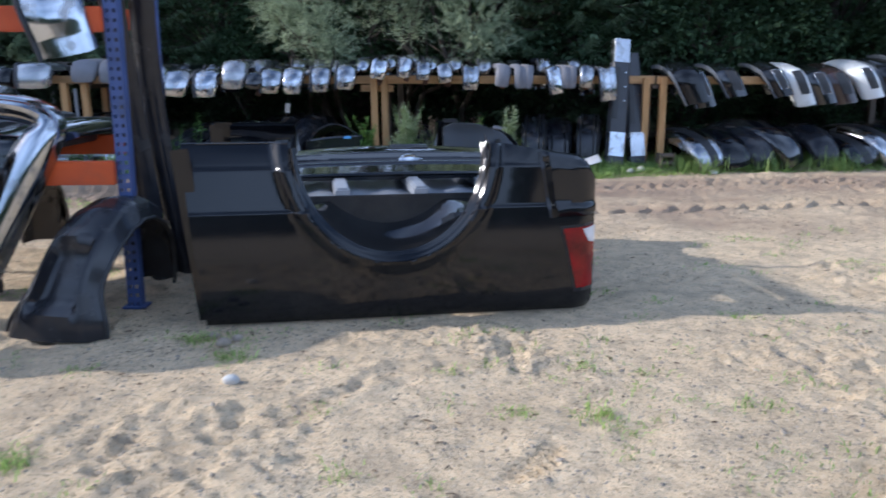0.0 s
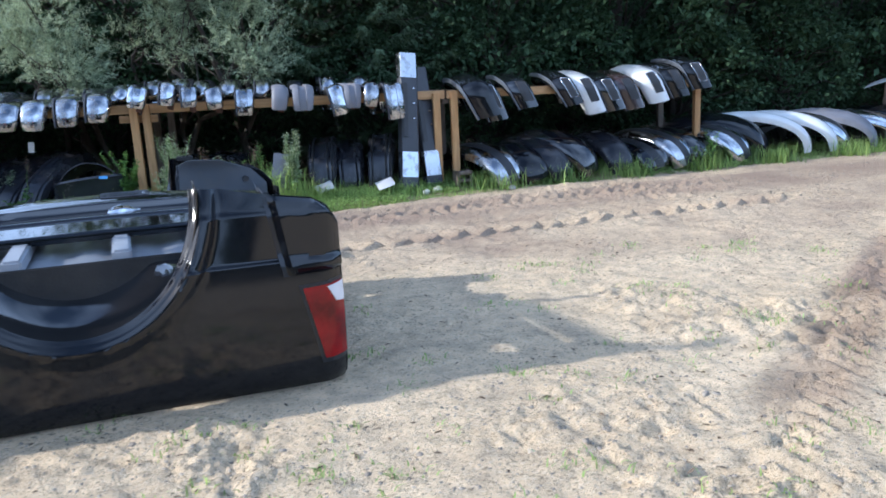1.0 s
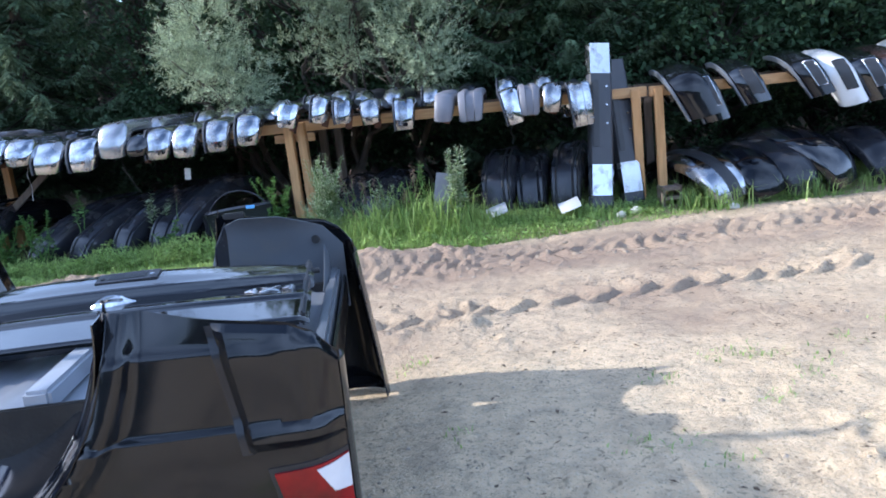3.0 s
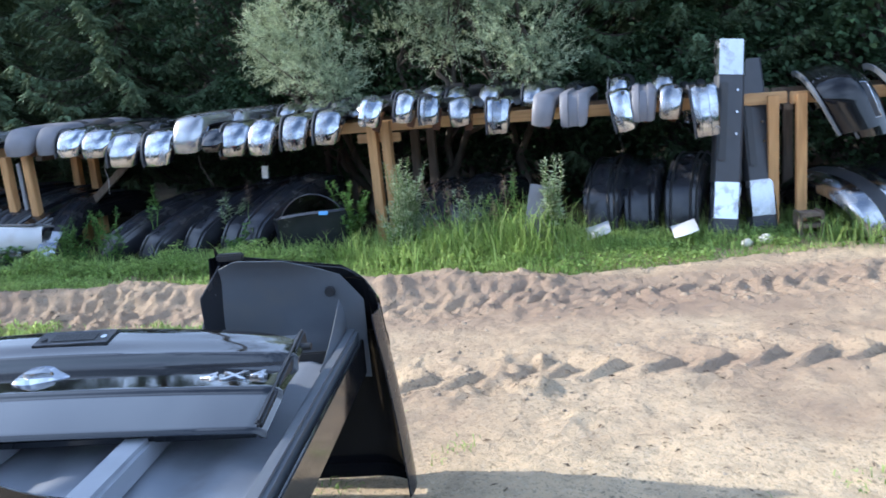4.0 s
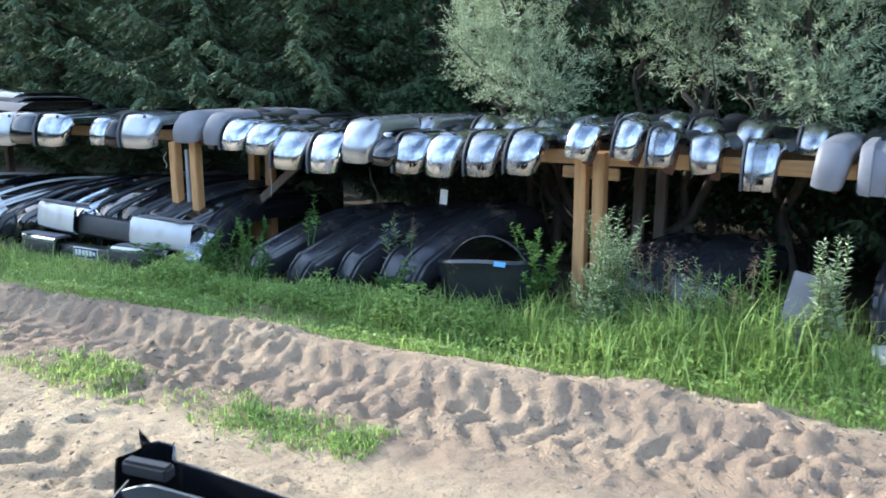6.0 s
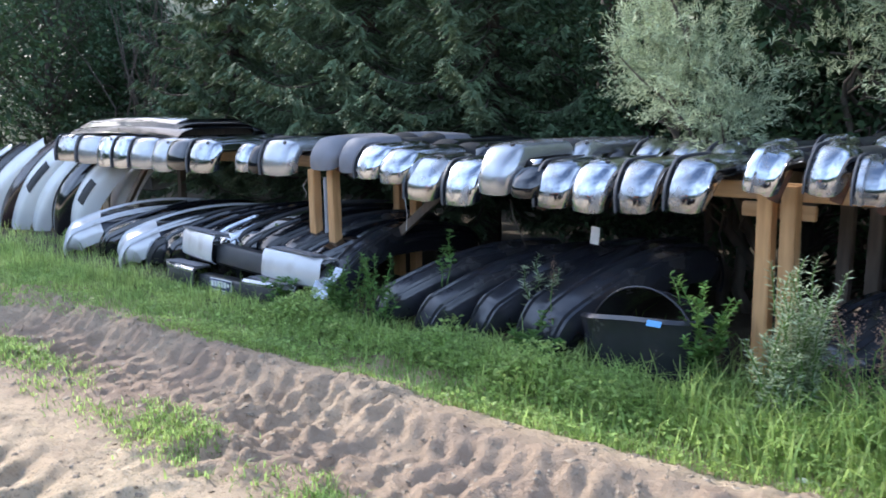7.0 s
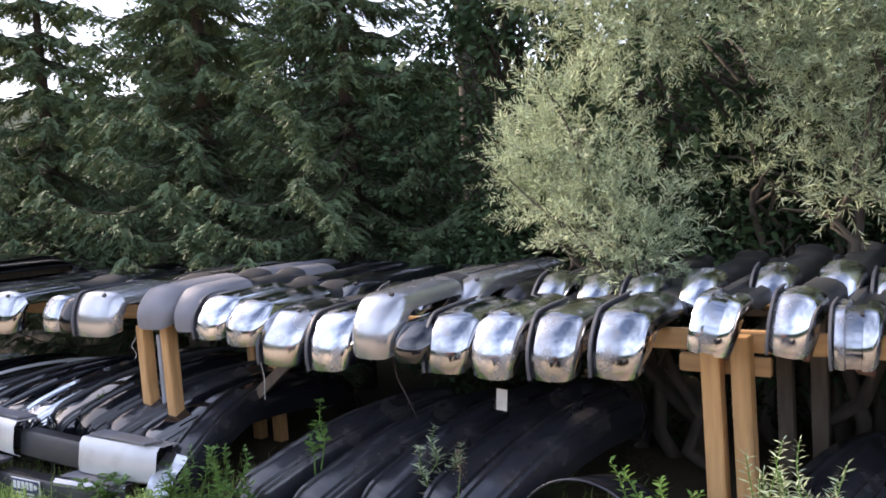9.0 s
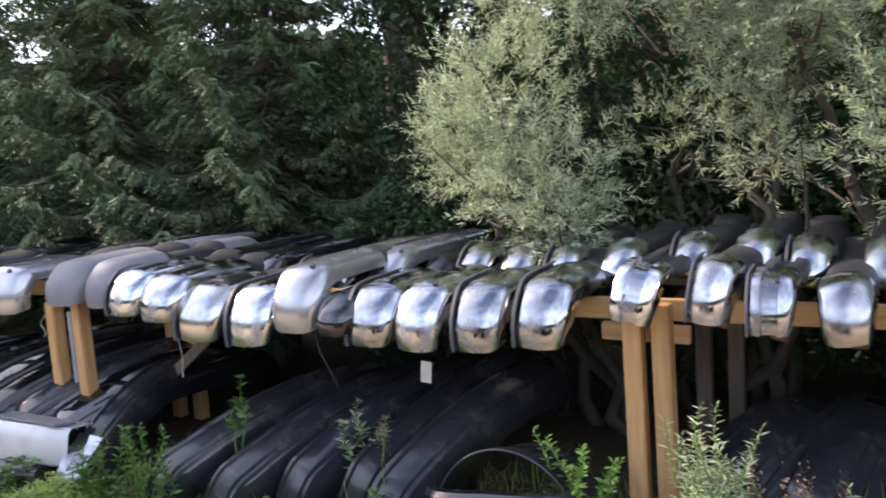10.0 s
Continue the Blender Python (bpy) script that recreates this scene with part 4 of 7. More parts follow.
C, D, S, G, B = CHROME, CHROME_DULL, SATIN, GREY_PLASTIC, BLACK_PAINT
# upper front layer: from x, to x, upper corner, lower tip, finish, yaw, lean
UPPER = [
    (-9.87, -9.42, 1.34, 1.01, D, 8, 0), (-9.34, -8.86, 1.34, 1.00, S, 8, 0), (-8.72, -8.38, 1.34, 0.99, C, 7, 0), (-8.30, -8.00, 1.34, 0.99, C, 7, 0),
    (-7.93, -7.50, 1.33, 1.00, S, 6, 0), (-7.46, -7.11, 1.33, 0.99, S, 6, 0), (-7.06, -6.70, 1.34, 1.03, BLACK_GLOSS, 6, 0),
    (-6.64, -6.26, 1.34, 1.02, C, 6, 0), (-5.86, -5.64, 1.32, 1.06, C, 5, 0), (-5.63, -5.44, 1.31, 1.06, B, 5, 0),
    (-5.35, -4.97, 1.37, 1.06, S, 5, 0), (-4.67, -4.38, 1.41, 1.09, G, 4, 0), (-4.33, -4.10, 1.41, 1.08, G, 4, 0),
    (-4.09, -3.83, 1.36, 1.05, C, 4, 0), (-3.78, -3.51, 1.34, 1.03, C, 4, 0), (-3.53, -3.23, 1.28, 0.91, D, 4, 2),
    (-3.15, -2.86, 1.28, 0.90, C, 3, -2), (-2.77, -2.50, 1.40, 1.00, S, 3, 0), (-2.49, -2.28, 1.26, 1.02, BLACK_GLOSS, 3, 0),
    (-2.31, -2.05, 1.30, 0.95, C, 2, 0), (-2.01, -1.77, 1.31, 0.94, C, 2, 1), (-1.67, -1.43, 1.33, 0.97, C, 2, -1),
    (-1.35, -1.11, 1.35, 1.00, C, 2, 2), (-0.87, -0.67, 1.42, 1.17, C, 0, 10), (-0.52, -0.34, 1.44, 1.19, C, -2, 6),
    (-0.33, -0.15, 1.40, 1.16, C, 0, 0), (-0.09, 0.11, 1.37, 1.13, D, 0, -8), (0.25, 0.46, 1.35, 1.04, C, 0, 0),
    (0.67, 0.86, 1.35, 1.08, G, 0, 6), (0.89, 1.13, 1.35, 1.06, G, 0, 0), (1.27, 1.47, 1.33, 0.99, C, 0, -12),
    (1.48, 1.68, 1.34, 1.06, G, 0, 0), (1.71, 1.90, 1.34, 1.07, D, 0, 4), (1.93, 2.15, 1.33, 0.91, C, 0, -6),
]
NAMED = {"chrome": "mirror-bright chrome truck bumper lying face up on the rack", "dull_chrome": "scratched dull chrome truck bumper lying on the rack",
         "silver_paint": "silver painted truck bumper lying face up on the rack", "grey_plastic": "grey textured plastic bumper cover on the rack",
         "black_paint": "black painted truck bumper lying on the rack", "gloss_black_paint": "glossy black truck bumper lying on the rack"}
for k, (x0, x1, z1, z0, fin, yaw, lean) in enumerate(UPPER):
    W, L = (x1 - x0) * (1.14 if x1 < -0.9 else 1.04), 1.62 + 0.06 * (k % 4)
    if -4.9 < x1 < -0.9:
        z0 += 0.14 * (z1 - z0)
    m = pose((x0 + x1) / 2, 10.46 + L / 2 + 0.03 * math.sin(k * 1.7), z1, 0.3, lean, yaw)
    bumper(m, fin, NAMED[fin.name], L, W, z1 - z0, 0.005, 0.42 * (z1 - z0), PAD_PLASTIC if fin in (C, D, S) and k % 3 != 2 else None, toe=0.24 if -4.9 < x1 < -0.9 else 0.15,
           style=3 if x1 < -0.9 else (3, 1)[k % 2], centre=0.24 if fin in (C, D) and x1 > -0.9 else 0.0 if fin in (B, BLACK_GLOSS) or x1 > -0.9 else 0.50 + 0.10 * (k % 3), taper=0.14 if x1 < -4.9 else 0.30 if x1 < -0.9 else 0.22, step=DARK_PLASTIC, sensor=fin in (C, D, S) and k % 5 in (0, 2), crisp=True)

# second layer, stacked on the first and set back
for k, (x, z, fin, y) in enumerate([(-6.9, 1.47, B, 11.2), (-6.2, 1.46, B, 11.3), (-5.5, 1.47, G, 11.3), (-5.1, 1.49, B, 11.2), (-4.75, 1.50, G, 11.2), (-4.35, 1.49, B, 11.3), (-3.95, 1.48, B, 11.2), (-3.55, 1.47, BLACK_GLOSS, 11.15),
                                    (-3.15, 1.46, D, 11.1), (-2.85, 1.48, D, 11.1), (-2.50, 1.52, S, 11.05), (-2.20, 1.44, B, 11.1), (-1.95, 1.50, C, 11.1), (-1.68, 1.50, C, 11.1), (-1.42, 1.49, C, 11.1), (-1.08, 1.52, C, 11.05),
                                    (-0.72, 1.52, C, 11.05), (-0.42, 1.53, C, 11.05), (-0.18, 1.50, C, 11.05), (0.15, 1.50, D, 11.05), (0.55, 1.48, D, 11.1), (0.95, 1.46, B, 11.1), (1.35, 1.48, C, 11.1), (1.75, 1.47, D, 11.1)]):
    L = 1.5
    m = pose(x + 0.03, y + 0.10 + L / 2, z - (0.12 if x < -2.3 else 0.08 if x < -0.9 else 0.05), 0.3, 0, 3 - k * 0.2)
    bumper(m, fin, NAMED[fin.name].replace("on the rack", "stacked on the rack"), L, 0.215, 0.20, 0.005, 0.15, None if k % 2 else PAD_PLASTIC, style=3, rail=False, bracket=False, centre=0.24 if fin in (C, D) else 0.0, taper=0.5, toe=0.2, sensor=k % 3 == 1)


# right-hand bay: corner covers hung over the beam


def right_line(x, off=0.0):
    return 10.5 + 0.22 * (x - 2.4) + off


for k, (x, z1, z0, W, fin, yaw, lean, fog) in enumerate([
        (2.98, 1.33, 0.84, 0.36, B, 20, 14, False), (3.12, 1.30, 0.80, 0.30, BLACK_GLOSS, 18, 10, True), (3.55, 1.33, 0.93, 0.30, BLACK_GLOSS, 14, 10, True),
        (4.18, 1.34, 0.92, 0.28, B, 10, 14, True), (4.48, 1.32, 0.79, 0.30, WHITE_PAINT, 10, 14, True), (4.80, 1.30, 0.82, 0.32, BLACK_GLOSS, 8, 12, True),
        (5.10, 1.30, 0.82, 0.32, MAROON_PAINT, 8, 12, True), (5.48, 1.36, 0.88, 0.32, WHITE_PAINT, 6, 14, True), (5.86, 1.38, 0.95, 0.30, B, 4, 10, True), (6.22, 1.46, 1.04, 0.32, B, 2, 10, True)]):
    L = 1.5
    W, z0 = W * 1.02, z0 + 0.05
    m = pose(x + 0.06, right_line(x) - 0.02, z1, 0, 0, -10 + yaw * 0.3) @ pose(0, L / 2, 0, 4, -lean * 0.8, 0)
    bumper(m, fin, {"white_paint": "white painted front bumper cover draped over the beam", "brown_paint": "dark brown bumper cover draped over the beam"}.get(fin.name, "black bumper cover with fog lamp opening draped over the beam"),
           L, W, z1 - z0, 0.03, 0.20, PRIMER if fin is not WHITE_PAINT else None, fog=fog, k=k, style=2, group="bumper covers over the beam", skew=0.12, rail=False, bracket=False)

# stood on end beside the post
for x, y, z0, h, lean, yaw, lab in ((2.20, 10.60, 0.06, 1.66, 6.0, 8, "dark plastic bumper with chrome ends stood on end"), (2.55, 10.80, 0.04, 1.50, -0.5, 14, "dark bumper with chrome end stood upright on the grass")):
    t = thing("bumper", lab, "bumper", pose(x, y - 0.10, z0, -13, lean, yaw), "bumpers stood on end")
    zz = np.linspace(0, h, 40)
    prof = [(-0.12, 0.10), (-0.118, 0.03), (-0.10, 0.0), (0.09, -0.005), (0.112, 0.015), (0.118, 0.10)]

    def strip(za, zb, lift):
        q = np.linspace(za, zb, 24)
        g = np.zeros((24, len(prof), 3))
        for i, z in enumerate(q):
            bend = 0.025 * (2 * z / h - 1) ** 2
            for j, (px, py) in enumerate(prof):
                g[i, j] = (px * (1 + lift * 2), py + bend - lift, z)
        return g
    part("face", shell("face", strip(0.0, h, 0.0), 0.005, True), CHARCOAL, t)
    if h > 1.55:
        part("chrome_end", shell("chrome_end", strip(h - 0.30, h + 0.004, 0.008), 0.004, True), CHROME, t, "chrome end cap")
    part("chrome_end", shell("chrome_end", strip(0.155, 0.46, 0.008), 0.004, True), CHROME if h > 1.55 else CHROME_DULL, t, "chrome end cap")
    part("step_pad", box(0.07, 0.03, h * 0.40, 0.01, (-0.06, 0.0, h * 0.58)), DARK_PLASTIC, t)
    part("reinforcement", box(0.14, 0.07, h * 0.72, 0.012, (0.0, 0.10, h * 0.5)), STEEL_DARK, t)
    for k in range(3):
        part("bolt", disc(0.012, 0.014, (0.05, -0.01, h * (0.52 + 0.11 * k)), pose(0, 0, 0, 90, 0, 0)), CHROME_DULL, t)

# lower layer: covers lying on the ground, propped on one another
LOWER = [  # x, y and z of the near end's corner, length, width, drop, yaw, pitch, lean, finish, trim
    (-3.42, 10.14, 0.30, 1.8, 0.54, 0.26, -15, 9, 18, SKYLIT_PLASTIC, None), (-2.99, 10.16, 0.28, 1.8, 0.54, 0.24, -13, 10, 18, SKYLIT_PLASTIC, None), (-2.62, 10.32, 0.31, 1.8, 0.52, 0.28, -12, 11, 18, SKYLIT_PLASTIC, None),
    (-2.24, 10.38, 0.34, 1.8, 0.54, 0.32, -10, 11, 18, SKYLIT_PLASTIC, None), (-1.90, 10.10, 0.40, 1.7, 0.54, 0.36, -8, 10, 18, SKYLIT_PLASTIC, None),
    (-0.55, 10.75, 0.34, 1.4, 0.46, 0.30, -20, 6, 10, SKYLIT_PLASTIC, None), (-0.12, 10.82, 0.36, 1.4, 0.46, 0.32, -14, 6, 8, SKYLIT_PLASTIC, None),
    (1.16, 10.66, 0.46, 1.4, 0.36, 0.42, -8, 8, -4, SKYLIT_PLASTIC, CHROME), (1.52, 10.76, 0.44, 1.4, 0.36, 0.42, -6, 6, -2, SKYLIT_PLASTIC, None), (1.86, 10.60, 0.50, 1.4, 0.34, 0.46, -10, 6, 0, SKYLIT_PLASTIC, CHROME),
    (-4.0, 10.04, 0.29, 1.5, 0.46, 0.22, 14, 15, 10, SKYLIT_PLASTIC, CHROME),
    (-8.40, 9.90, 0.34, 1.8, 0.62, 0.26, -26, 7, 10, BRIGHT_SILVER, None), (-7.80, 10.02, 0.32, 1.8, 0.40, 0.28, -24, 9, 14, BLACK_GLOSS, None), (-7.18, 9.94, 0.34, 1.8, 0.60, 0.26, -24, 8, 10, BRIGHT_SILVER, None),
    (-6.80, 10.04, 0.34, 1.8, 0.40, 0.28, -20, 9, 14, SKYLIT_PLASTIC, CHROME), (-6.50, 10.06, 0.37, 1.8, 0.40, 0.30, -19, 9, 14, BLACK_GLOSS, None),
    (-6.18, 10.10, 0.40, 1.8, 0.42, 0.34, -19, 9, 14, BLACK_GLOSS, None), (-5.84, 10.22, 0.46, 1.8, 0.40, 0.38, -19, 8, 14, CHROME, None), (-5.50, 10.24, 0.48, 1.8, 0.40, 0.40, -19, 8, 14, BLACK_GLOSS, CHROME),
    (-5.18, 10.24, 0.48, 1.7, 0.40, 0.40, -19, 8, 16, BLACK_PAINT, None), (-4.88, 10.26, 0.46, 1.7, 0.40, 0.38, -19, 7, 16, SKYLIT_PLASTIC, CHROME), (-4.58, 10.30, 0.42, 1.7, 0.38, 0.36, -19, 7, 16, BLACK_GLOSS, None)]
for k, (x, y, z, L, W, wrap, yaw, pitch, lean, fin, trim) in enumerate(LOWER):
    if x > -4.1 and x < -1.0:
        W, lean = W * 0.52, lean * 0.9
    m = pose(x, y, z, 0, 0, yaw) @ pose(0, 0, 0, pitch, lean, 0) @ pose(0, L / 2, 0)
    t = bumper(m, fin, {"chrome": "chrome truck bumper lying in the grass under the rack", "bright_silver_paint": "silver-ended bumper lying in the grass under the rack"}.get(fin.name, "black plastic bumper cover lying under the rack"),
               L, W, wrap, 0.10, wrap * 0.22, None, style=4, taper=0.5, toe=0.16, rail=False, bracket=False, group="bumper covers under the rack", centre=0.36 if fin in (C, BRIGHT_SILVER) else 0.0, step=SKYLIT_PLASTIC)
    # a moulded line along the cover
    path = bumper_path(L, wrap, 0.10, wrap * 0.22, False, 0.16)
    tan = np.gradient(path, axis=0)
    tan /= np.linalg.norm(tan, axis=1, keepdims=True)
    for at in (-0.30, 0.18, 0.34):
        g = np.zeros((len(path), 3, 3))
        for j, (xx, o) in enumerate(((at - 0.04, 0.002), (at, 0.018), (at + 0.04, 0.0))):
            g[:, j, 0], g[:, j, 1], g[:, j, 2] = xx * W, path[:, 0] - tan[:, 1] * o, path[:, 1] + tan[:, 0] * o
        part("moulded_rib", shell("moulded_rib", g, 0.004, True), fin if trim is None else DARK_PLASTIC, t)
    if trim is CHROME and x > 1:
        inv = m.inverted()
        g = np.zeros((8, 7, 3))
        for i, a in enumerate(np.linspace(-1, 1, 8)):
            for j, b in enumerate(np.linspace(0, 1, 7)):
                g[i, j] = inv @ Vector((x + 0.02 + 0.095 * a - 0.03 * b, y - 0.35 + 0.15 * b + 0.03 * a * a, 0.14 + 0.10 * b - 0.03 * b * b + 0.03 * a))
        part("silver_corner", shell("silver_corner", g, 0.005, True), BRIGHT_SILVER, t, "bright silver corner piece")
    elif trim is CHROME:
        n0, n1 = (3, 16) if k != 10 else (2, 23)
        g = np.zeros((n1 - n0, 5, 3))
        for j, xx in enumerate(np.linspace(-0.40, 0.12 if k != 10 else 0.30, 5)):
            g[:, j, 0], g[:, j, 1], g[:, j, 2] = xx * W, path[n0:n1, 0] - tan[n0:n1, 1] * 0.022, path[n0:n1, 1] + tan[n0:n1, 0] * 0.022
        part("chrome_corner", shell("chrome_corner", g, 0.005, True), CHROME, t, "chrome corner piece")

# a wide cover lying open towards the yard
t = thing("bumper_cover", "wide black plastic bumper cover lying open before the post", "bumper cover", pose(-1.33, 10.12, 0.0, 0, 0, 2), "bumper covers under the rack")
xs = np.linspace(-1, 1, 25)
g = np.zeros((25, 8, 3))
for i, s in enumerate(xs):
    for j, (yy, zz) in enumerate([(0.05, 0.0), (0.01, 0.08), (-0.01, 0.34), (-0.04, 0.43), (-0.055, 0.455), (-0.03, 0.475), (0.05, 0.46), (0.13, 0.40)]):
        g[i, j] = (0.35 * s, yy + 0.10 * s ** 4, zz + 0.02 * (1 - s * s) + 0.03 * s)
part("front_lip", shell("front_lip", g, 0.005), SKYLIT_PLASTIC, t)
g = np.zeros((25, 6, 3))
for i, a in enumerate(np.linspace(0.05, math.pi - 0.05, 25)):
    for j, d in enumerate(np.linspace(0, 1, 6)):
        g[i, j] = (-0.38 * math.cos(a) * (1 - 0.06 * d), 0.14 + 0.42 * d, 0.06 + (0.57 - 0.12 * d) * math.sin(a) ** 0.8)
part("arch", shell("arch", g, 0.005, True), SKYLIT_PLASTIC, t)
part("edge_strip", tube("edge_strip", [tuple(q) for q in g[:, 0]], 0.007, 6), SKYLIT_PLASTIC, t)
part("sticker", box(0.085, 0.004, 0.035, 0.001, (0.17, -0.058, 0.485), pose(0, 0, 0, -30, 0, 0)), surface("blue_sticker", (0.10, 0.32, 0.62), (0.08, 0.27, 0.55), 8, 0.4), t, "blue sticker")

for k, (x, y, L, h, W, yaw, fin) in enumerate([
        (3.35, 10.40, 1.4, 0.48, 0.46, 22, CHROME_DULL), (3.72, 10.46, 1.4, 0.46, 0.44, 20, BLACK_PAINT), (4.10, 10.56, 1.5, 0.50, 0.46, 26, COVER_PLASTIC), (4.50, 10.62, 1.6, 0.58, 0.46, 38, BLACK_GLOSS),
        (4.95, 10.76, 1.4, 0.52, 0.40, 8, COVER_PLASTIC), (5.50, 10.82, 1.4, 0.38, 0.46, 14, BLACK_GLOSS), (5.95, 10.92, 1.5, 0.50, 0.44, 26, CHROME_DULL), (6.24, 10.98, 1.5, 0.50, 0.36, 28, BLACK_GLOSS),
        (6.92, 11.08, 1.5, 0.50, 0.46, 28, CHROME), (7.45, 11.30, 1.7, 0.62, 0.5, 52, BLACK_PAINT), (8.15, 11.30, 1.9, 0.64, 0.24, 56, WHITE_PAINT), (8.62, 11.38, 1.9, 0.62, 0.30, 50, WHITE_PAINT), (8.90, 11.5, 1.7, 0.56, 0.42, 48, CHROME),
        (9.6, 11.75, 1.8, 0.58, 0.46, 54, GREY_PLASTIC), (10.1, 11.8, 1.7, 0.54, 0.44, 48, CHROME), (10.9, 11.95, 1.8, 0.56, 0.46, 48, BLACK_PAINT)]):
    c, s = math.cos(radians(yaw)), math.sin(radians(yaw))
    m = pose(x - s * L / 2, y + c * L / 2, h + 0.02, 0, -16, yaw)
    bumper(m, fin, {"white_paint": "white bumper cover lying arched in the grass", "dull_chrome": "dull chrome bumper lying arched in the grass", "chrome": "chrome bumper lying arched in the grass"}.get(fin.name, "dark bumper cover lying arched in the grass"),
           L, W, h, 0, 0, None, arch=True, style=2, rail=False, bracket=False, group="bumper covers in the grass", band=DARK_PLASTIC if k in (0, 5, 6, 8, 12) else None)


t = thing("bumper_cover", "white bumper cover propped up at the end of the row", "bumper cover", pose(11.0, 12.9, 0.0, 0, 0, 30), "bumper covers in the grass")
xs, ys = np.linspace(-0.9, 0.9, 20), np.linspace(-0.3, 0.3, 8)
Xg, Yg = np.meshgrid(xs, ys, indexing="ij")
part("panel", shell("panel", np.stack([Xg, Yg, 0.98 + 0.12 * (1 - (Xg / 0.9) ** 2) - 0.3 * Yg], -1), 0.008), WHITE_PAINT, t)
for sx in (-0.6, 0.6):
    part("prop", box(0.07, 0.07, 1.0, 0.006, (sx, 0.05, 0.5)), WOOD_GREY, t)

# ---------------------------------------------------------------- step bumpers with a plate, lying along the front
def step_bumper(m, plate, label, metal=CHROME_DULL):
    t = thing("bumper", label, "bumper", m, "bumpers laid along the grass")
    half = 0.92

    def run(x0, x1, prof, bend=0.10, n=16):
        xs = np.linspace(x0, x1, n)
        g = np.zeros((n, len(prof), 3))
        for i, x in enumerate(xs):
            off = bend * (abs(x) / half) ** 3
            for j, (y, z) in enumerate(prof):
                g[i, j] = (x, y + off, z)
        return g
    lowp = [(0.05, 0.0), (0.0, 0.02), (-0.012, 0.06), (-0.012, 0.17), (0.01, 0.20), (0.16, 0.205), (0.18, 0.19)]
    cen = [(0.09, 0.0), (0.05, 0.02), (0.045, 0.13), (0.06, 0.15), (0.16, 0.155), (0.18, 0.14)]
    part("chrome_end", shell("chrome_end", run(-half, -0.34, lowp), 0.004), metal, t, "bumper end")
    part("chrome_end", shell("chrome_end", run(0.34, half, lowp), 0.004), metal, t, "bumper end")
    if plate:
        for x0, x1 in ((-half, -0.36), (0.36, half)):
            part("trim_line", shell("trim_line", run(x0, x1, [(-0.016, 0.165), (-0.016, 0.185), (0.006, 0.206)]), 0.004), SATIN, t, "bright trim line")
    part("centre_step", shell("centre_step", run(-0.345, 0.345, cen), 0.005), DARK_PLASTIC, t, "dark plastic centre step")
    for s in (-1, 1):
        part("step_pad", box(0.50, 0.15, 0.012, 0.004, (s * 0.62, 0.115, 0.212)), GREY_PLASTIC, t, "ribbed grey step pad")
    part("reinforcement", box(1.5, 0.06, 0.10, 0.01, (0, 0.16, 0.07)), STEEL_DARK, t)
    if plate:
        pl = part("plate", box(0.31, 0.008, 0.155, 0.003, (0.0, 0.034, 0.072)), SIGN_WHITE, t, "white and navy plate with a name")
        part("print_field", box(0.295, 0.004, 0.14, 0.001, (0.0, 0.030, 0.072)), SIGN_BLUE, pl)
        for k in range(6):
            part("print_bar", box(0.034, 0.004, 0.052 if k < 5 else 0.03, 0.001, (-0.112 + 0.045 * k, 0.0285, 0.104)), SIGN_WHITE, pl)
        part("print_bar", box(0.20, 0.003, 0.012, 0.001, (0, 0.0275, 0.052)), SIGN_WHITE, pl)
        part("print_bar", box(0.16, 0.003, 0.010, 0.001, (0, 0.0275, 0.030)), SIGN_WHITE, pl)
    return t


step_bumper(pose(-5.06, 9.98, 0.27, -8, 2, 2) @ Matrix.Diagonal((1.06, 1, 1.25, 1)), False, "silver and black step bumper resting on another one", BRIGHT_SILVER)
step_bumper(pose(-5.16, 9.86, 0.05, -2, 0, 3), True, "dark step bumper with a printed plate in the grass", DARK_PLASTIC)

# ---------------------------------------------------------------- timber rack


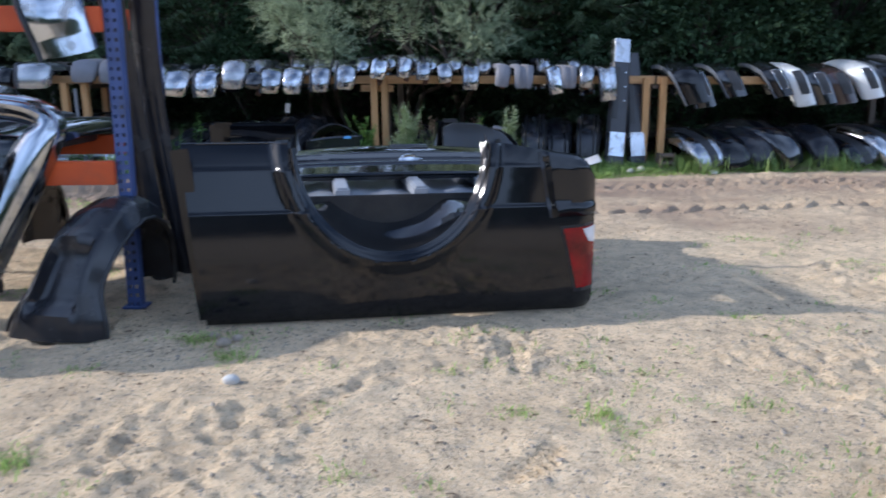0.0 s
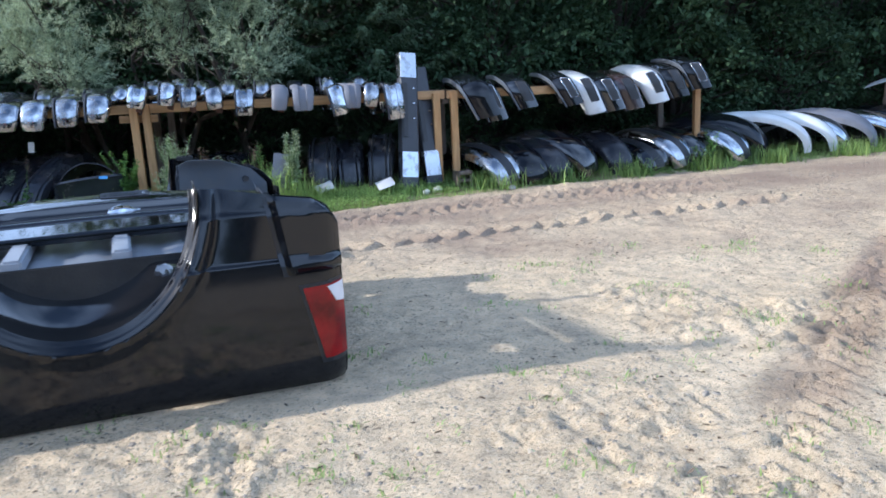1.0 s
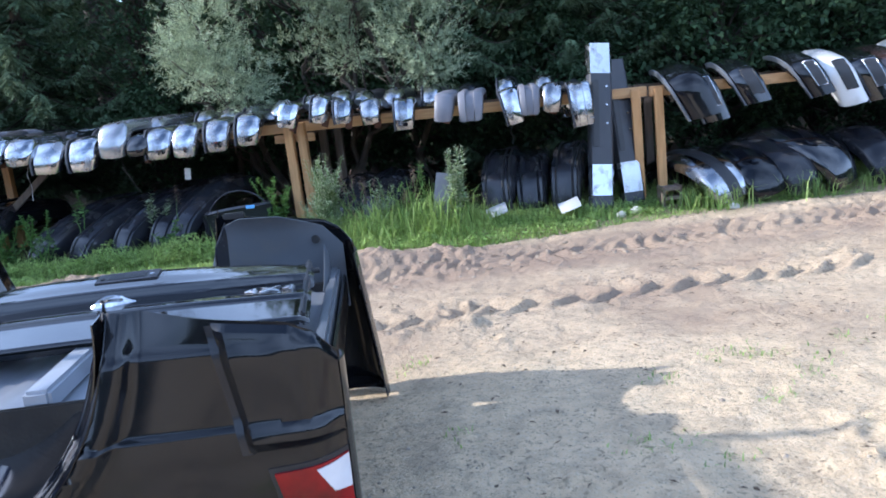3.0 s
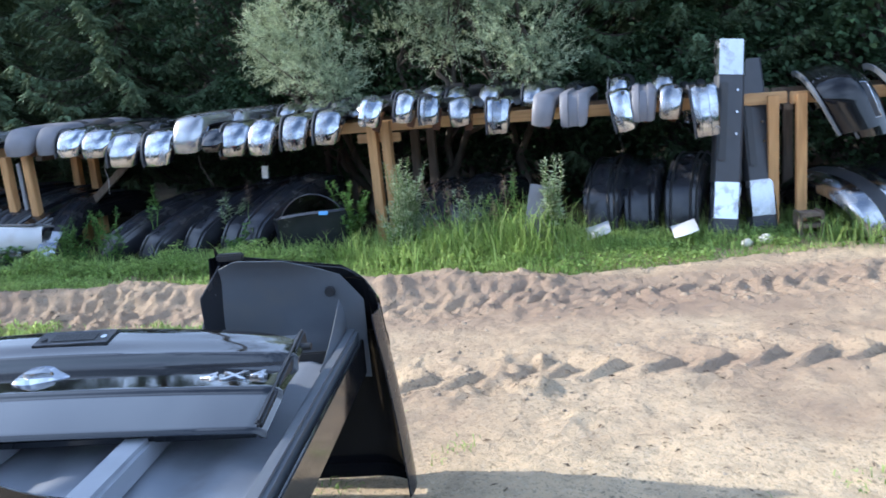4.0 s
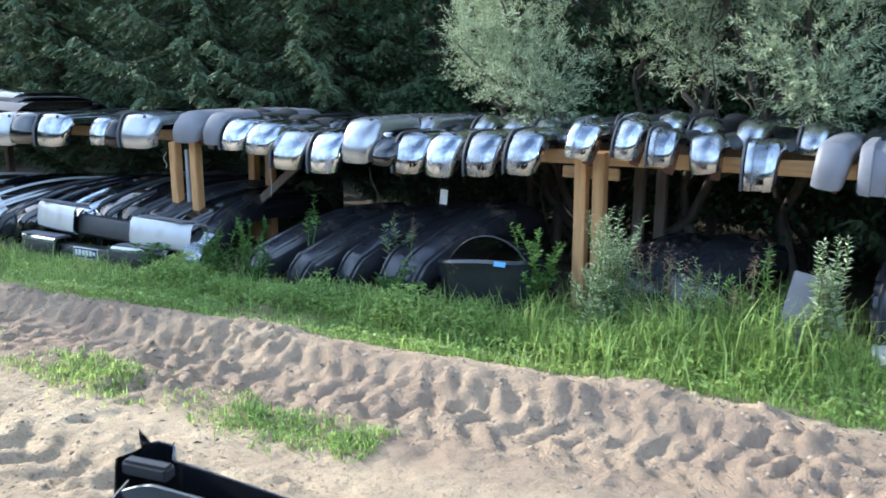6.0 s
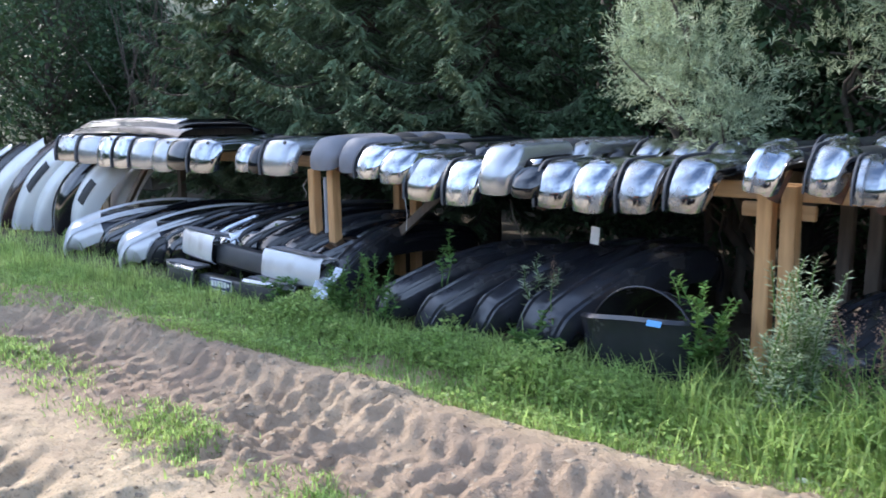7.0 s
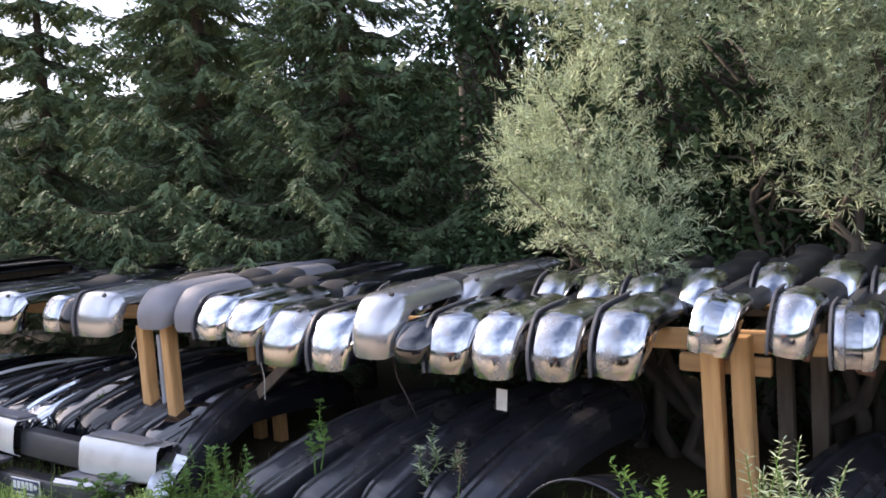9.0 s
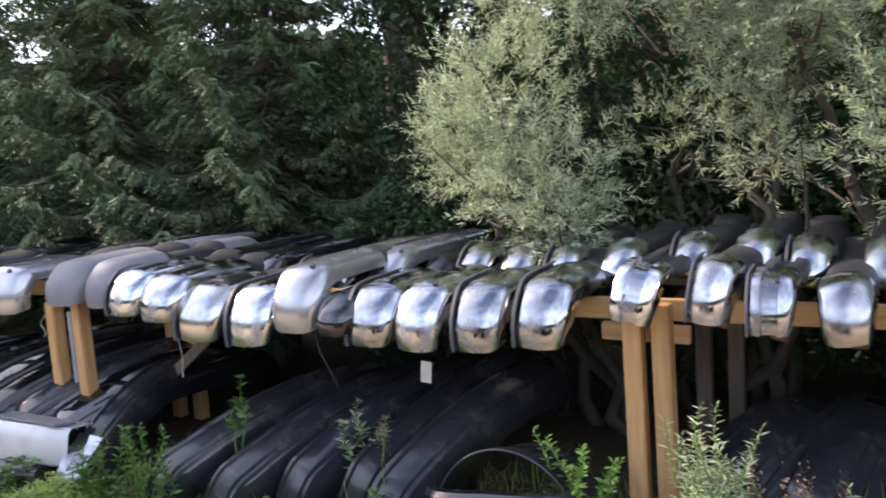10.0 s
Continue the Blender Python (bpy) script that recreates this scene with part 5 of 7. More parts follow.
def timber_rack():
    t = thing("timber_rack", "long timber rack of pine posts and beams", "rack")

    def post(x, y, z1, w=0.085, d=0.085, mat=WOOD, lean=(0, 0), z0=0.0):
        part("post", bar((x + lean[0], y + lean[1], z0), (x, y, z1), w, d, 0.006), mat, t)
    for x in (-4.79, -4.53):
        post(x, 10.64, 1.12, lean=(0.03, 0))
    for x in (-0.89, -0.755):
        post(x, 10.82, 1.20, w=0.10, lean=(0.02, 0))
    for x in (-0.78, -0.60):
        post(x, 11.9, 1.15, mat=WOOD_GREY)
    for x in (-4.62, -4.40):
        post(x, 11.5, 1.06)
    for x in (-9.95, -9.72):
        post(x, 10.9, 1.15, lean=(0.06, 0))
    post(-9.3, 11.9, 1.1, mat=WOOD_GREY)
    for x in (2.62, 2.84):
        post(x, 10.85, 1.18)
    for x in (2.7, 2.9):
        post(x, 11.9, 1.15, mat=WOOD_GREY)
    post(6.48, 11.55, 1.20)
    post(6.40, 12.5, 1.15, mat=WOOD_GREY)
    for y, mat in ((10.93, WOOD_BEAM), (11.95, WOOD_GREY)):
        for a, b in ((-10.1, -4.62), (-4.60, -0.86), (-0.84, 2.74)):
            part("beam", bar((a, y, 1.155), (b, y, 1.155), 0.06, 0.10, 0.006), mat, t)
    part("beam", bar((2.76, 10.86, 1.15), (6.55, 11.62, 1.13), 0.06, 0.10, 0.006), WOOD_BEAM, t)
    part("beam", bar((2.76, 11.95, 1.15), (6.5, 12.6, 1.13), 0.06, 0.10, 0.006), WOOD_GREY, t)
    part("cross_block", bar((-1.06, 10.895, 1.05), (-0.64, 10.895, 1.045), 0.045, 0.085, 0.005), WOOD_BEAM, t)
    for x in (-4.6, -0.84, 2.75):
        part("cross_beam", bar((x, 10.90, 1.07), (x, 11.9, 1.07), 0.08, 0.05, 0.005), WOOD_GREY, t)
    part("brace", bar((-4.44, 10.95, 0.30), (-3.55, 11.15, 1.08), 0.05, 0.07, 0.005), WOOD_GREY, t)
    part("brace", bar((-9.4, 11.0, 0.15), (-8.6, 11.1, 1.05), 0.05, 0.07, 0.005), WOOD_GREY, t)
    part("drain_pipe", tube("drain_pipe", [(-4.655, 10.67, 0.0), (-4.66, 10.67, 0.6), (-4.67, 10.67, 1.05)], 0.022, 10), PRIMER_LIGHT, t, "thin grey metal pipe")


timber_rack()

# small things by the rack
for x, y, z, n, lab, mat in ((-3.62, 10.62, 1.05, 0.36, "thin pale cord hanging from the rack", PAPER), (-4.95, 10.66, 1.02, 0.16, "thin pale cord hanging from the rack", PAPER), (-6.9, 10.7, 1.02, 0.2, "thin dark wire hanging from the rack", STEEL_DARK), (-5.62, 10.7, 1.0, 0.14, "thin dark wire hanging from the rack", STEEL_DARK), (1.38, 10.62, 1.0, 0.22, "thin dark wire hanging from the rack", STEEL_DARK)):
    t = thing("hanging_wire", lab, "wire", pose(x, y, z), "wires under the rack")
    part("strand", tube("strand", [(0.012 * math.sin(9 * k + x), 0.01 * math.cos(7 * k), -n * k) for k in np.linspace(0, 1, 12)], 0.0028, 5), mat, t)
t = thing("branch", "bare bent branch caught under the rack", "branch", pose(-2.62, 10.66, 1.0))
part("stick", tube("stick", [(0, 0, 0), (0.02, 0, -0.10), (0.07, 0.01, -0.2), (0.13, 0.02, -0.33)], [0.006, 0.006, 0.005, 0.003], 6), BARK, t)
tag = thing("paper_tag", "white paper tag hung on a wire from a bumper", "tag", pose(-2.0, 10.78, 0.80, 4, 6, 8))
part("sheet", box(0.062, 0.003, 0.12, 0.001), PAPER, tag)
part("wire", tube("wire", [(0, 0, 0.055), (0.004, 0, 0.12), (-0.004, 0.004, 0.2)], 0.0015, 5), STEEL_DARK, tag)
plate = thing("plastic_sheet", "grey plastic sheet leaning in tall grass", "sheet", pose(0.68, 10.25, 0.30, -14, 10, 0))
part("panel", box(0.22, 0.012, 0.62, 0.004), GREY_PLASTIC, plate)
crate = thing("concrete_block", "weathered hollow block beside the rack post", "block", pose(2.86, 10.62, 0.0, 0, 0, 10))
for zz in (0.03, 0.12, 0.21):
    part("web", box(0.20, 0.16, 0.035, 0.006, (0, 0, zz)), WOOD_GREY, crate)
for xx in (-0.085, 0.085):
    part("wall", box(0.03, 0.16, 0.24, 0.006, (xx, 0, 0.12)), WOOD_GREY, crate)

# ---------------------------------------------------------------- pallet rack with liners


def pallet_upright(t, x, y, h, mat):
    """A perforated channel post facing the yard."""
    w, d = 0.075, 0.06
    cols = [-w / 2, -0.026, -0.010, 0.010, 0.026, w / 2]
    pitch, nrow = 0.05, int(h / 0.05)
    verts, faces = [], []
    zs = []
    for r in range(nrow):
        zs += [r * pitch, r * pitch + 0.016, r * pitch + 0.036]
    zs.append(nrow * pitch)
    for z in zs:
        for c in cols:
            verts.append((x + c, y, z))
    nc = len(cols)
    for i in range(len(zs) - 1):
        for j in range(nc - 1):
            if i % 3 == 1 and j in (1, 3):
                continue
            a = i * nc + j
            faces.append((a, a + 1, a + nc + 1, a + nc))
    up = part("upright", mesh_of("upright", verts, faces, False), mat, t, "blue perforated steel post")
    for s in (-1, 1):
        part("flange", box(0.004, d, h, 0.001, (x + s * w / 2, y + d / 2, h / 2)), mat, up)
    part("foot_plate", box(0.13, 0.12, 0.012, 0.003, (x, y + 0.03, 0.008)), mat, up)


def pallet_rack():
    t = thing("pallet_rack", "blue and orange steel pallet rack on the sand", "rack")
    pallet_upright(t, -1.745, 4.50, 2.4, BLUE_STEEL)
    pallet_upright(t, -1.90, 5.55, 2.4, BLUE_STEEL)
    pallet_upright(t, -4.45, 4.30, 2.4, BLUE_STEEL)
    for (a, b, z) in (((-1.78, 4.475), (-4.44, 4.28), 0.775), ((-1.93, 5.56), (-4.5, 5.36), 0.83), ((-1.78, 4.475), (-4.44, 4.28), 1.58), ((-1.93, 5.56), (-4.5, 5.36), 1.63)):
        part("load_beam", bar((*a, z), (*b, z), 0.04, 0.13, 0.006), ORANGE_STEEL, t, "orange steel load beam")
    part("frame_strut", bar((-1.75, 4.54, 2.08), (-1.90, 5.57, 2.05), 0.045, 0.10, 0.004), BLUE_STEEL, t, "blue steel strut between the posts")


pallet_rack()
t = thing("bumper", "chrome truck bumper leaning against the pallet rack", "bumper", pose(-2.0, 4.25, 0.0), "bumpers on the pallet rack")
run = np.array([(-0.52, 0.06), (-0.44, 0.26), (-0.35, 0.46), (-0.25, 0.68), (-0.15, 0.88), (-0.09, 1.0), (-0.10, 1.07), (-0.20, 1.12), (-0.42, 1.15), (-0.75, 1.14), (-1.1, 1.10)])
fine = np.linspace(0, 10, 41)
run = np.stack([np.interp(fine, np.arange(11), run[:, c]) for c in (0, 1)], -1)
for _ in range(3):
    run[1:-1] = (run[:-2] + run[1:-1] * 2 + run[2:]) / 4
way = unit_rows(np.gradient(run, axis=0))
g = np.zeros((41, 8, 3))
for j, (o, dy) in enumerate([(-0.11, 0.13), (-0.105, 0.05), (-0.08, 0.005), (-0.03, -0.02), (0.02, -0.022), (0.055, 0.0), (0.07, 0.04), (0.072, 0.12)]):
    spread = 0.75 + 0.45 * np.sin(np.clip(fine / 6.0, 0, 1) * math.pi)
    g[:, j, 0], g[:, j, 1], g[:, j, 2] = run[:, 0] + way[:, 1] * o * spread, dy - 0.12 + 0.045 * np.minimum(fine, 6), run[:, 1] - way[:, 0] * o * spread
part("face", shell("face", g, 0.004), CHROME, t)
part("reinforcement", bar((-0.42, 0.10, 0.25), (-0.20, 0.24, 0.85), 0.07, 0.05, 0.01), STEEL_DARK, t)
bumper(pose(-2.22, 4.95, 1.95, 14, -12, 14), CHROME, "chrome bumper end overhanging the upper rack shelf", 1.5, 0.32, 0.40, 0.04, 0.30, DARK_PLASTIC, style=0, group="bumpers on the pallet rack", skew=0.04, bracket=False)
for k in range(4):
    bumper(pose(-2.35 - 0.36 * k, 5.2, 0.98 + 0.05 * (k % 2), 0, 3, 4 * k), (BLACK_GLOSS, DARK_PLASTIC)[k % 2], "black bumper lying on the pallet rack shelf", 1.7, 0.30, 0.26, 0.03, 0.1, None, style=k % 2, group="bumpers on the pallet rack", bracket=False)
for k, (x, z) in enumerate(((-1.70, 1.1), (-1.62, 1.15))):
    t = thing("trim_strip", "long black plastic trim stood against the pallet rack", "trim", pose(x - 0.10 + 0.02 * k, 5.15 + 0.15 * k, 0.0, 2, -4 + 2 * k, 0), "trim against the pallet rack")
    g = np.zeros((30, 6, 3))
    for i, zz in enumerate(np.linspace(0, 1.74, 30)):
        for j, a in enumerate(np.linspace(-1, 1, 6)):
            g[i, j] = (0.08 * a - 0.16 * math.sin(zz / 1.74 * 2.4) * (0.3 + 0.3 * k), -0.05 * (1 - a * a) + 0.05 * math.sin(zz * 2.2), zz)
    part("strip", shell("strip", g, 0.005, True), COVER_PLASTIC, t)


def fender_liner(m, scale=1.0, label="black plastic wheel-arch liner standing on the sand"):
    """An arched, dished liner whose front face carries a pressed panel."""
    t = thing("wheel_liner", label, "wheel liner", m, "wheel-arch liners")
    R, W = 0.62 * scale, 0.225 * scale
    th, xs = np.linspace(0.0, math.pi * 0.97, 46), np.linspace(-1, 1, 21)
    g = np.zeros((len(th), len(xs), 3))
    for i, a in enumerate(th):
        flare = 1 + 0.5 * (1 - smooth01(a / 0.55)) - 0.12 * smooth01((a - 1.2) / 0.6)
        for j, s in enumerate(xs):
            crown = 0.05 * (1 - s * s) + 0.06 * smooth01((abs(s) - 0.75) / 0.2) * -1
            press = 0.075 * float(smooth01((0.62 - abs(s)) / 0.16) * smooth01((a - 0.22) / 0.1) * smooth01((0.86 - a) / 0.1))
            rib = 0.004 * math.sin(a * 22) if a > 1.0 else 0.0
            r = R + crown + rib - press
            g[i, j] = (s * W * flare * (0.92 + 0.08 * math.cos(a)) + 0.12 * math.sin(a), -r * math.cos(a) * 0.95 + 0.0, r * math.sin(a) * 1.12)
    part("shell", shell("shell", g, 0.005, True), COVER_PLASTIC, t)
    rim = [tuple(g[i, 0] + np.array((0, 0, 0.004))) for i in range(len(th))]
    part("rim_bead", tube("rim_bead", rim, 0.011, 6), DARK_PLASTIC, t)
    rim = [tuple(g[i, -1] + np.array((0, 0, 0.004))) for i in range(len(th))]
    part("rim_bead", tube("rim_bead", rim, 0.011, 6), DARK_PLASTIC, t)


fender_liner(pose(-1.88, 4.46, 0.0, 0, 0, -12), 0.86)
fender_liner(pose(-1.60, 5.75, 0.0, 0, 0, 70), 0.80, "black plastic wheel-arch liner lying behind the rack post")
# stacks added mostly out of view, to shade the front liner and the sand
for y in (4.15, 5.40):
    for k in range(4):
        fender_liner(pose(-2.98 - 0.03 * k, y, 0.15 * k, 0, 0, -4 + 3 * k), 1.05, "black plastic wheel-arch liner in a nested stack added under the rack for shade")

# ---------------------------------------------------------------- heap of body panels at the far end
for k, (x, y, h, lean, yaw, fin, lab) in enumerate([
        (-8.80, 11.05, 1.08, 8, 20, WHITE_PAINT, "white bumper cover leaning upright by the rack"),
        (-8.85, 10.5, 1.22, 18, 26, WHITE_PAINT, "white bumper cover leaning upright by the rack"), (-9.15, 10.4, 1.25, 18, 26, BLACK_GLOSS, "black bumper cover leaning upright by the rack"),
        (-9.45, 10.35, 1.32, 20, 24, WHITE_PAINT, "white bumper cover leaning upright in the heap"), (-9.8, 10.2, 1.50, 22, 22, WHITE_PAINT, "white bumper cover leaning upright in the heap"),
        (-10.15, 10.15, 1.42, 24, 20, MAROON_PAINT, "dark brown bumper cover leaning in the heap"), (-10.5, 10.05, 1.42, 25, 18, WHITE_PAINT, "white bumper cover leaning in the heap"),
        (-10.9, 10.0, 1.38, 26, 16, BLACK_PAINT, "black bumper cover leaning in the heap"), (-11.3, 9.95, 1.36, 28, 14, WHITE_PAINT, "white bumper cover leaning in the heap"),
        (-11.8, 9.9, 1.34, 28, 12, GREY_PLASTIC, "grey bumper cover leaning in the heap"), (-12.4, 9.8, 1.30, 28, 10, SATIN, "silver bumper cover leaning in the heap")]):
    x, lean = x - 0.75, lean + 7
    if x < -10.0:
        x, h, lean = x - 0.35, h * 1.15, lean + 5
    t = thing("bumper_cover", lab, "bumper cover", pose(x - 0.16, y, 0.0, -6, lean + 8, yaw), "covers leaning at the end")
    g = np.zeros((30, 11, 3))
    for i, a in enumerate(np.linspace(0, 1, 30)):
        for j, s in enumerate(np.linspace(-1, 1, 11)):
            w = 0.21 * (1 - 0.2 * (2 * a - 1) ** 2)
            step = 0.02 * float(smooth01((s + 0.1) / 0.08)) - 0.02 * float(smooth01((s - 0.5) / 0.08))
            g[i, j] = (s * w - 0.035 * math.sin(a * math.pi), 0.09 * s * s + 0.20 * (2 * a - 1) ** 2 - 0.05 - step, a * h + 0.02)
    part("shell", shell("shell", g, 0.006, True), fin, t)
    # moulded slot and edge strip
    sg = np.zeros((9, 4, 3))
    for i in range(9):
        for j in range(4):
            sg[i, j] = g[12 + i, 3 + j] + np.array((0, -0.008, 0))
    if k % 3 == 1:
        part("grille_slot", shell("grille_slot", sg, 0.004, True), STEEL_DARK, t)
    part("edge_strip", tube("edge_strip", [tuple(g[i, 0] + np.array((-0.004, -0.004, 0))) for i in range(0, 30, 2)], 0.009, 6), DARK_PLASTIC, t)
flat = thing("panel_stack", "dark flat stack of body panels lying on the bumpers", "panel stack", pose(-8.45, 11.25, 0.0, 0, 0, 3))
for sx in (-0.9, 0.1, 0.9):
    part("bearer", box(0.09, 1.05, 0.07, 0.006, (sx, 0.05, 1.385)), WOOD_GREY, flat)
for k, mat in enumerate((BLACK_PAINT, STEEL_DARK, BLACK_GLOSS)):
    xs, ys = np.linspace(-1.2, 1.2, 18), np.linspace(-0.62, 0.62, 16)
    Xg, Yg = np.meshgrid(xs, ys, indexing="ij")
    wide = 1 - 0.08 * k
    Zg = 1.44 + 0.045 * k + 0.04 * (1 - (Xg / 1.2) ** 2) - 0.11 * np.abs(Yg / 0.62) ** 6
    part("body_panel", shell("body_panel", np.stack([Xg * wide - 0.07 * k, Yg * wide + 0.03 * k, Zg], -1), 0.012), mat, flat)

# ---------------------------------------------------------------- trees


def unit(v):
    return v / np.maximum(np.linalg.norm(v, axis=-1, keepdims=True), 1e-9)


def limb_points(a, b, sag=0.1, n=7, wob=0.05):
    a, b = np.array(a, float), np.array(b, float)
    k = np.linspace(0, 1, n)[:, None]
    p = a + (b - a) * k
    p[:, 2] += sag * np.sin(k[:, 0] * math.pi)
    p[1:-1] += RNG.normal(size=(n - 2, 3)) * wob
    return p


def willow(loc, blobs, stems, label, per=125, leaf=0.068, mat=None):
    """A bush willow: stems from the ground and narrow silvery leaves on upright shoots, gathered in clumps."""
    t = thing("willow_tree", label, "willow", pose(*loc))
    wood = []
    tips = []
    for (cx, cy, cz, rx, ry, rz) in blobs:
        tips.append((cx, cy, cz))
    for k, (bx, by) in enumerate(stems):
        top = np.array(tips[k % len(tips)]) + RNG.normal(size=3) * 0.1
        p = limb_points((bx, by, 0), top, 0.1, 9, 0.06)
        wood.append(tube_arrays(p, np.linspace(0.055, 0.012, 9), 7))
        for j in range(6):
            s = p[3 + j % 5]
            e = s + RNG.normal(size=3) * np.array((0.45, 0.3, 0.3)) + np.array((0, -0.1, 0.25))
            wood.append(tube_arrays(limb_points(s, e, 0.03, 5, 0.03), np.linspace(0.018, 0.004, 5), 5))
    leaves = []
    for (cx, cy, cz, rx, ry, rz) in blobs:
        vol = rx * ry * rz
        n_shoot = int(per * (40 * vol) ** 0.72)
        d = unit(RNG.normal(size=(n_shoot, 3)))
        r = RNG.uniform(0.2, 1.0, n_shoot)[:, None] ** 0.35
        bump = 1 + 0.28 * np.sin(d[:, :1] * 5 + cx * 3) * np.cos(d[:, 2:] * 4 + cz) + 0.18 * RNG.normal(size=(n_shoot, 1))
        o = np.array((cx, cy, cz)) + d * r * bump * np.array((rx, ry, rz)) * 0.9
        way = unit(d * 0.8 + np.array((0, -0.15, 0.55)) + RNG.normal(size=(n_shoot, 3)) * 0.4)
        n_leaf = 22
        k = np.tile(np.linspace(0.05, 1, n_leaf), n_shoot)
        so = np.repeat(np.arange(n_shoot), n_leaf)
        length = RNG.uniform(0.14, 0.30, n_shoot)[so]
        pos = o[so] + way[so] * (k * length)[:, None] - np.array((0, 0, 1)) * (0.10 * k * k * length)[:, None]
        spin = RNG.normal(size=(len(so), 3))
        out = unit(way[so] * 0.75 + unit(np.cross(way[so], spin)) * 0.85)
        L = leaf * RNG.uniform(0.6, 1.15, len(so)) * (1.1 - 0.45 * k)
        leaves.append(leaf_arrays(pos, out, L, L * 0.15))
    part("trunk", joined("trunk", wood), WILLOW_BARK, t)
    part("crown", joined("crown", leaves, False), mat or WILLOW_LEAF, t)
    return t


def broadleaf_data(height, radius, n_clump, seed, leaf=0.10, low=0.2, per=60):
    rng = np.random.default_rng(seed)
    wood, leaves = [], []
    trunk = np.stack([0.12 * np.sin(np.linspace(0, 2.2, 10) + seed), 0.12 * np.cos(np.linspace(0, 1.8, 10) + seed) - 0.12, np.linspace(0, height * 0.92, 10)], -1)
    wood.append(tube_arrays(trunk, np.linspace(0.035 * height * 0.55 + 0.02, 0.02, 10), 9))
    cents = []
    for k in range(n_clump):
        h = low + (1 - low) * rng.uniform() ** 0.8
        z = h * height
        prof = math.sin(min(1.0, (h - low) / (1 - low) * 0.92 + 0.16) * math.pi) ** 0.6
        a = rng.uniform(0, 2 * math.pi)
        rr = radius * prof * (0.35 + 0.65 * rng.uniform() ** 0.5)
        c = np.array((rr * math.cos(a), rr * math.sin(a), z))
        cents.append(c)
        if k % 3 == 0:
            i = int(np.clip((z / height - 0.12) * 9, 0, 8))
            wood.append(tube_arrays(limb_points(trunk[i], c, 0.12, 6, 0.05), np.linspace(0.03, 0.007, 6), 5))
    cents = np.array(cents)
    n = n_clump * per
    idx = np.repeat(np.arange(n_clump), per)
    size = rng.uniform(0.16, 0.34, n_clump)[idx] * radius * 0.62
    d = unit(rng.normal(size=(n, 3)))
    pos = cents[idx] + d * (size * rng.uniform(0.3, 1.0, n) ** 0.5)[:, None] * np.array((1.15, 1.15, 0.7))
    way = unit(d * np.array((1, 1, 0.4)) + rng.normal(size=(n, 3)) * 0.5 - np.array((0, 0, 0.25)))
    L = leaf * rng.uniform(0.6, 1.25, n)
    leaves.append(leaf_arrays(pos, way, L, L * 0.55, np.array((0, 0, 1.0))))
    return joined("trunk", wood), joined("crown", leaves, False)


def spruce_data(height, seed, z0=0.3):
    """Whorls of drooping boughs; along each one flat, hanging sprays of needles."""
    rng = np.random.default_rng(seed)
    wood, pos, way, size, wide = [], [], [], [], []
    trunk = np.stack([np.zeros(8), np.zeros(8), np.linspace(0, height, 8)], -1)
    wood.append(tube_arrays(trunk, np.linspace(0.16, 0.02, 8), 9))
    z = z0
    while z < height * 0.97:
        reach = (1 - z / height) ** 0.75 * height * 0.36 + 0.18
        for a in rng.uniform(0, 0.9) + np.arange(9) * 0.698 + rng.normal(size=9) * 0.12:
            r = reach * rng.uniform(0.68, 1.12)
            steps = np.linspace(0, 1, 9)
            droop = -0.30 * r * np.sin(steps * 2.0) + 0.17 * r * steps ** 3
            out = np.array((math.cos(a), math.sin(a), 0.0))
            p = out * (r * steps)[:, None] + np.array((0, 0, 1.0)) * (z + droop)[:, None]
            wood.append(tube_arrays(p, np.linspace(0.022, 0.004, 9), 4))
            for q in np.linspace(0.10, 1.0, max(7, int(r * 13))):
                base = np.array([np.interp(q, steps, p[:, c]) for c in range(3)])
                for s in (-1, 1, 0):
                    side = np.array((-math.sin(a), math.cos(a), 0)) * s
                    w = unit(out * 0.7 + side * 0.95 * (1.2 - 0.7 * q) + np.array((0, 0, rng.uniform(-0.75, -0.15))) + rng.normal(size=3) * 0.10)
                    length = rng.uniform(0.18, 0.34) * (1.2 - 0.45 * q)
                    flat = unit(np.cross(w, np.array((0, 0, 1.0)) + rng.normal(size=3) * 0.2))
                    # the spray's own spine and its side needles
                    pos.append(base)
                    way.append(w)
                    size.append(length)
                    wide.append(0.05)
                    for k in np.linspace(0.15, 0.95, 6):
                        for sd in (-1, 1):
                            pos.append(base + w * (k * length) - np.array((0, 0, 0.03 * k * k)))
                            way.append(unit(w * 0.9 + flat * sd * 0.8 + rng.normal(size=3) * 0.15))
                            size.append(rng.uniform(0.06, 0.095) * (1.15 - 0.4 * k))
                            wide.append(0.024)
        z += rng.uniform(0.34, 0.46) * (0.75 + 0.4 * z / height)
    pos, way = np.array(pos), np.array(way)
    return joined("trunk", wood), joined("crown", [leaf_arrays(pos, way, np.array(size), np.array(wide), np.array((0, 0, 1.0)))], False)


def plant_tree(name, data, leafmat, m, label, category, bark=BARK):
    t = thing(name, label, category, m, "trees behind the rack")
    part("trunk", data[0], bark, t)
    part("crown", data[1], leafmat, t)
    return t


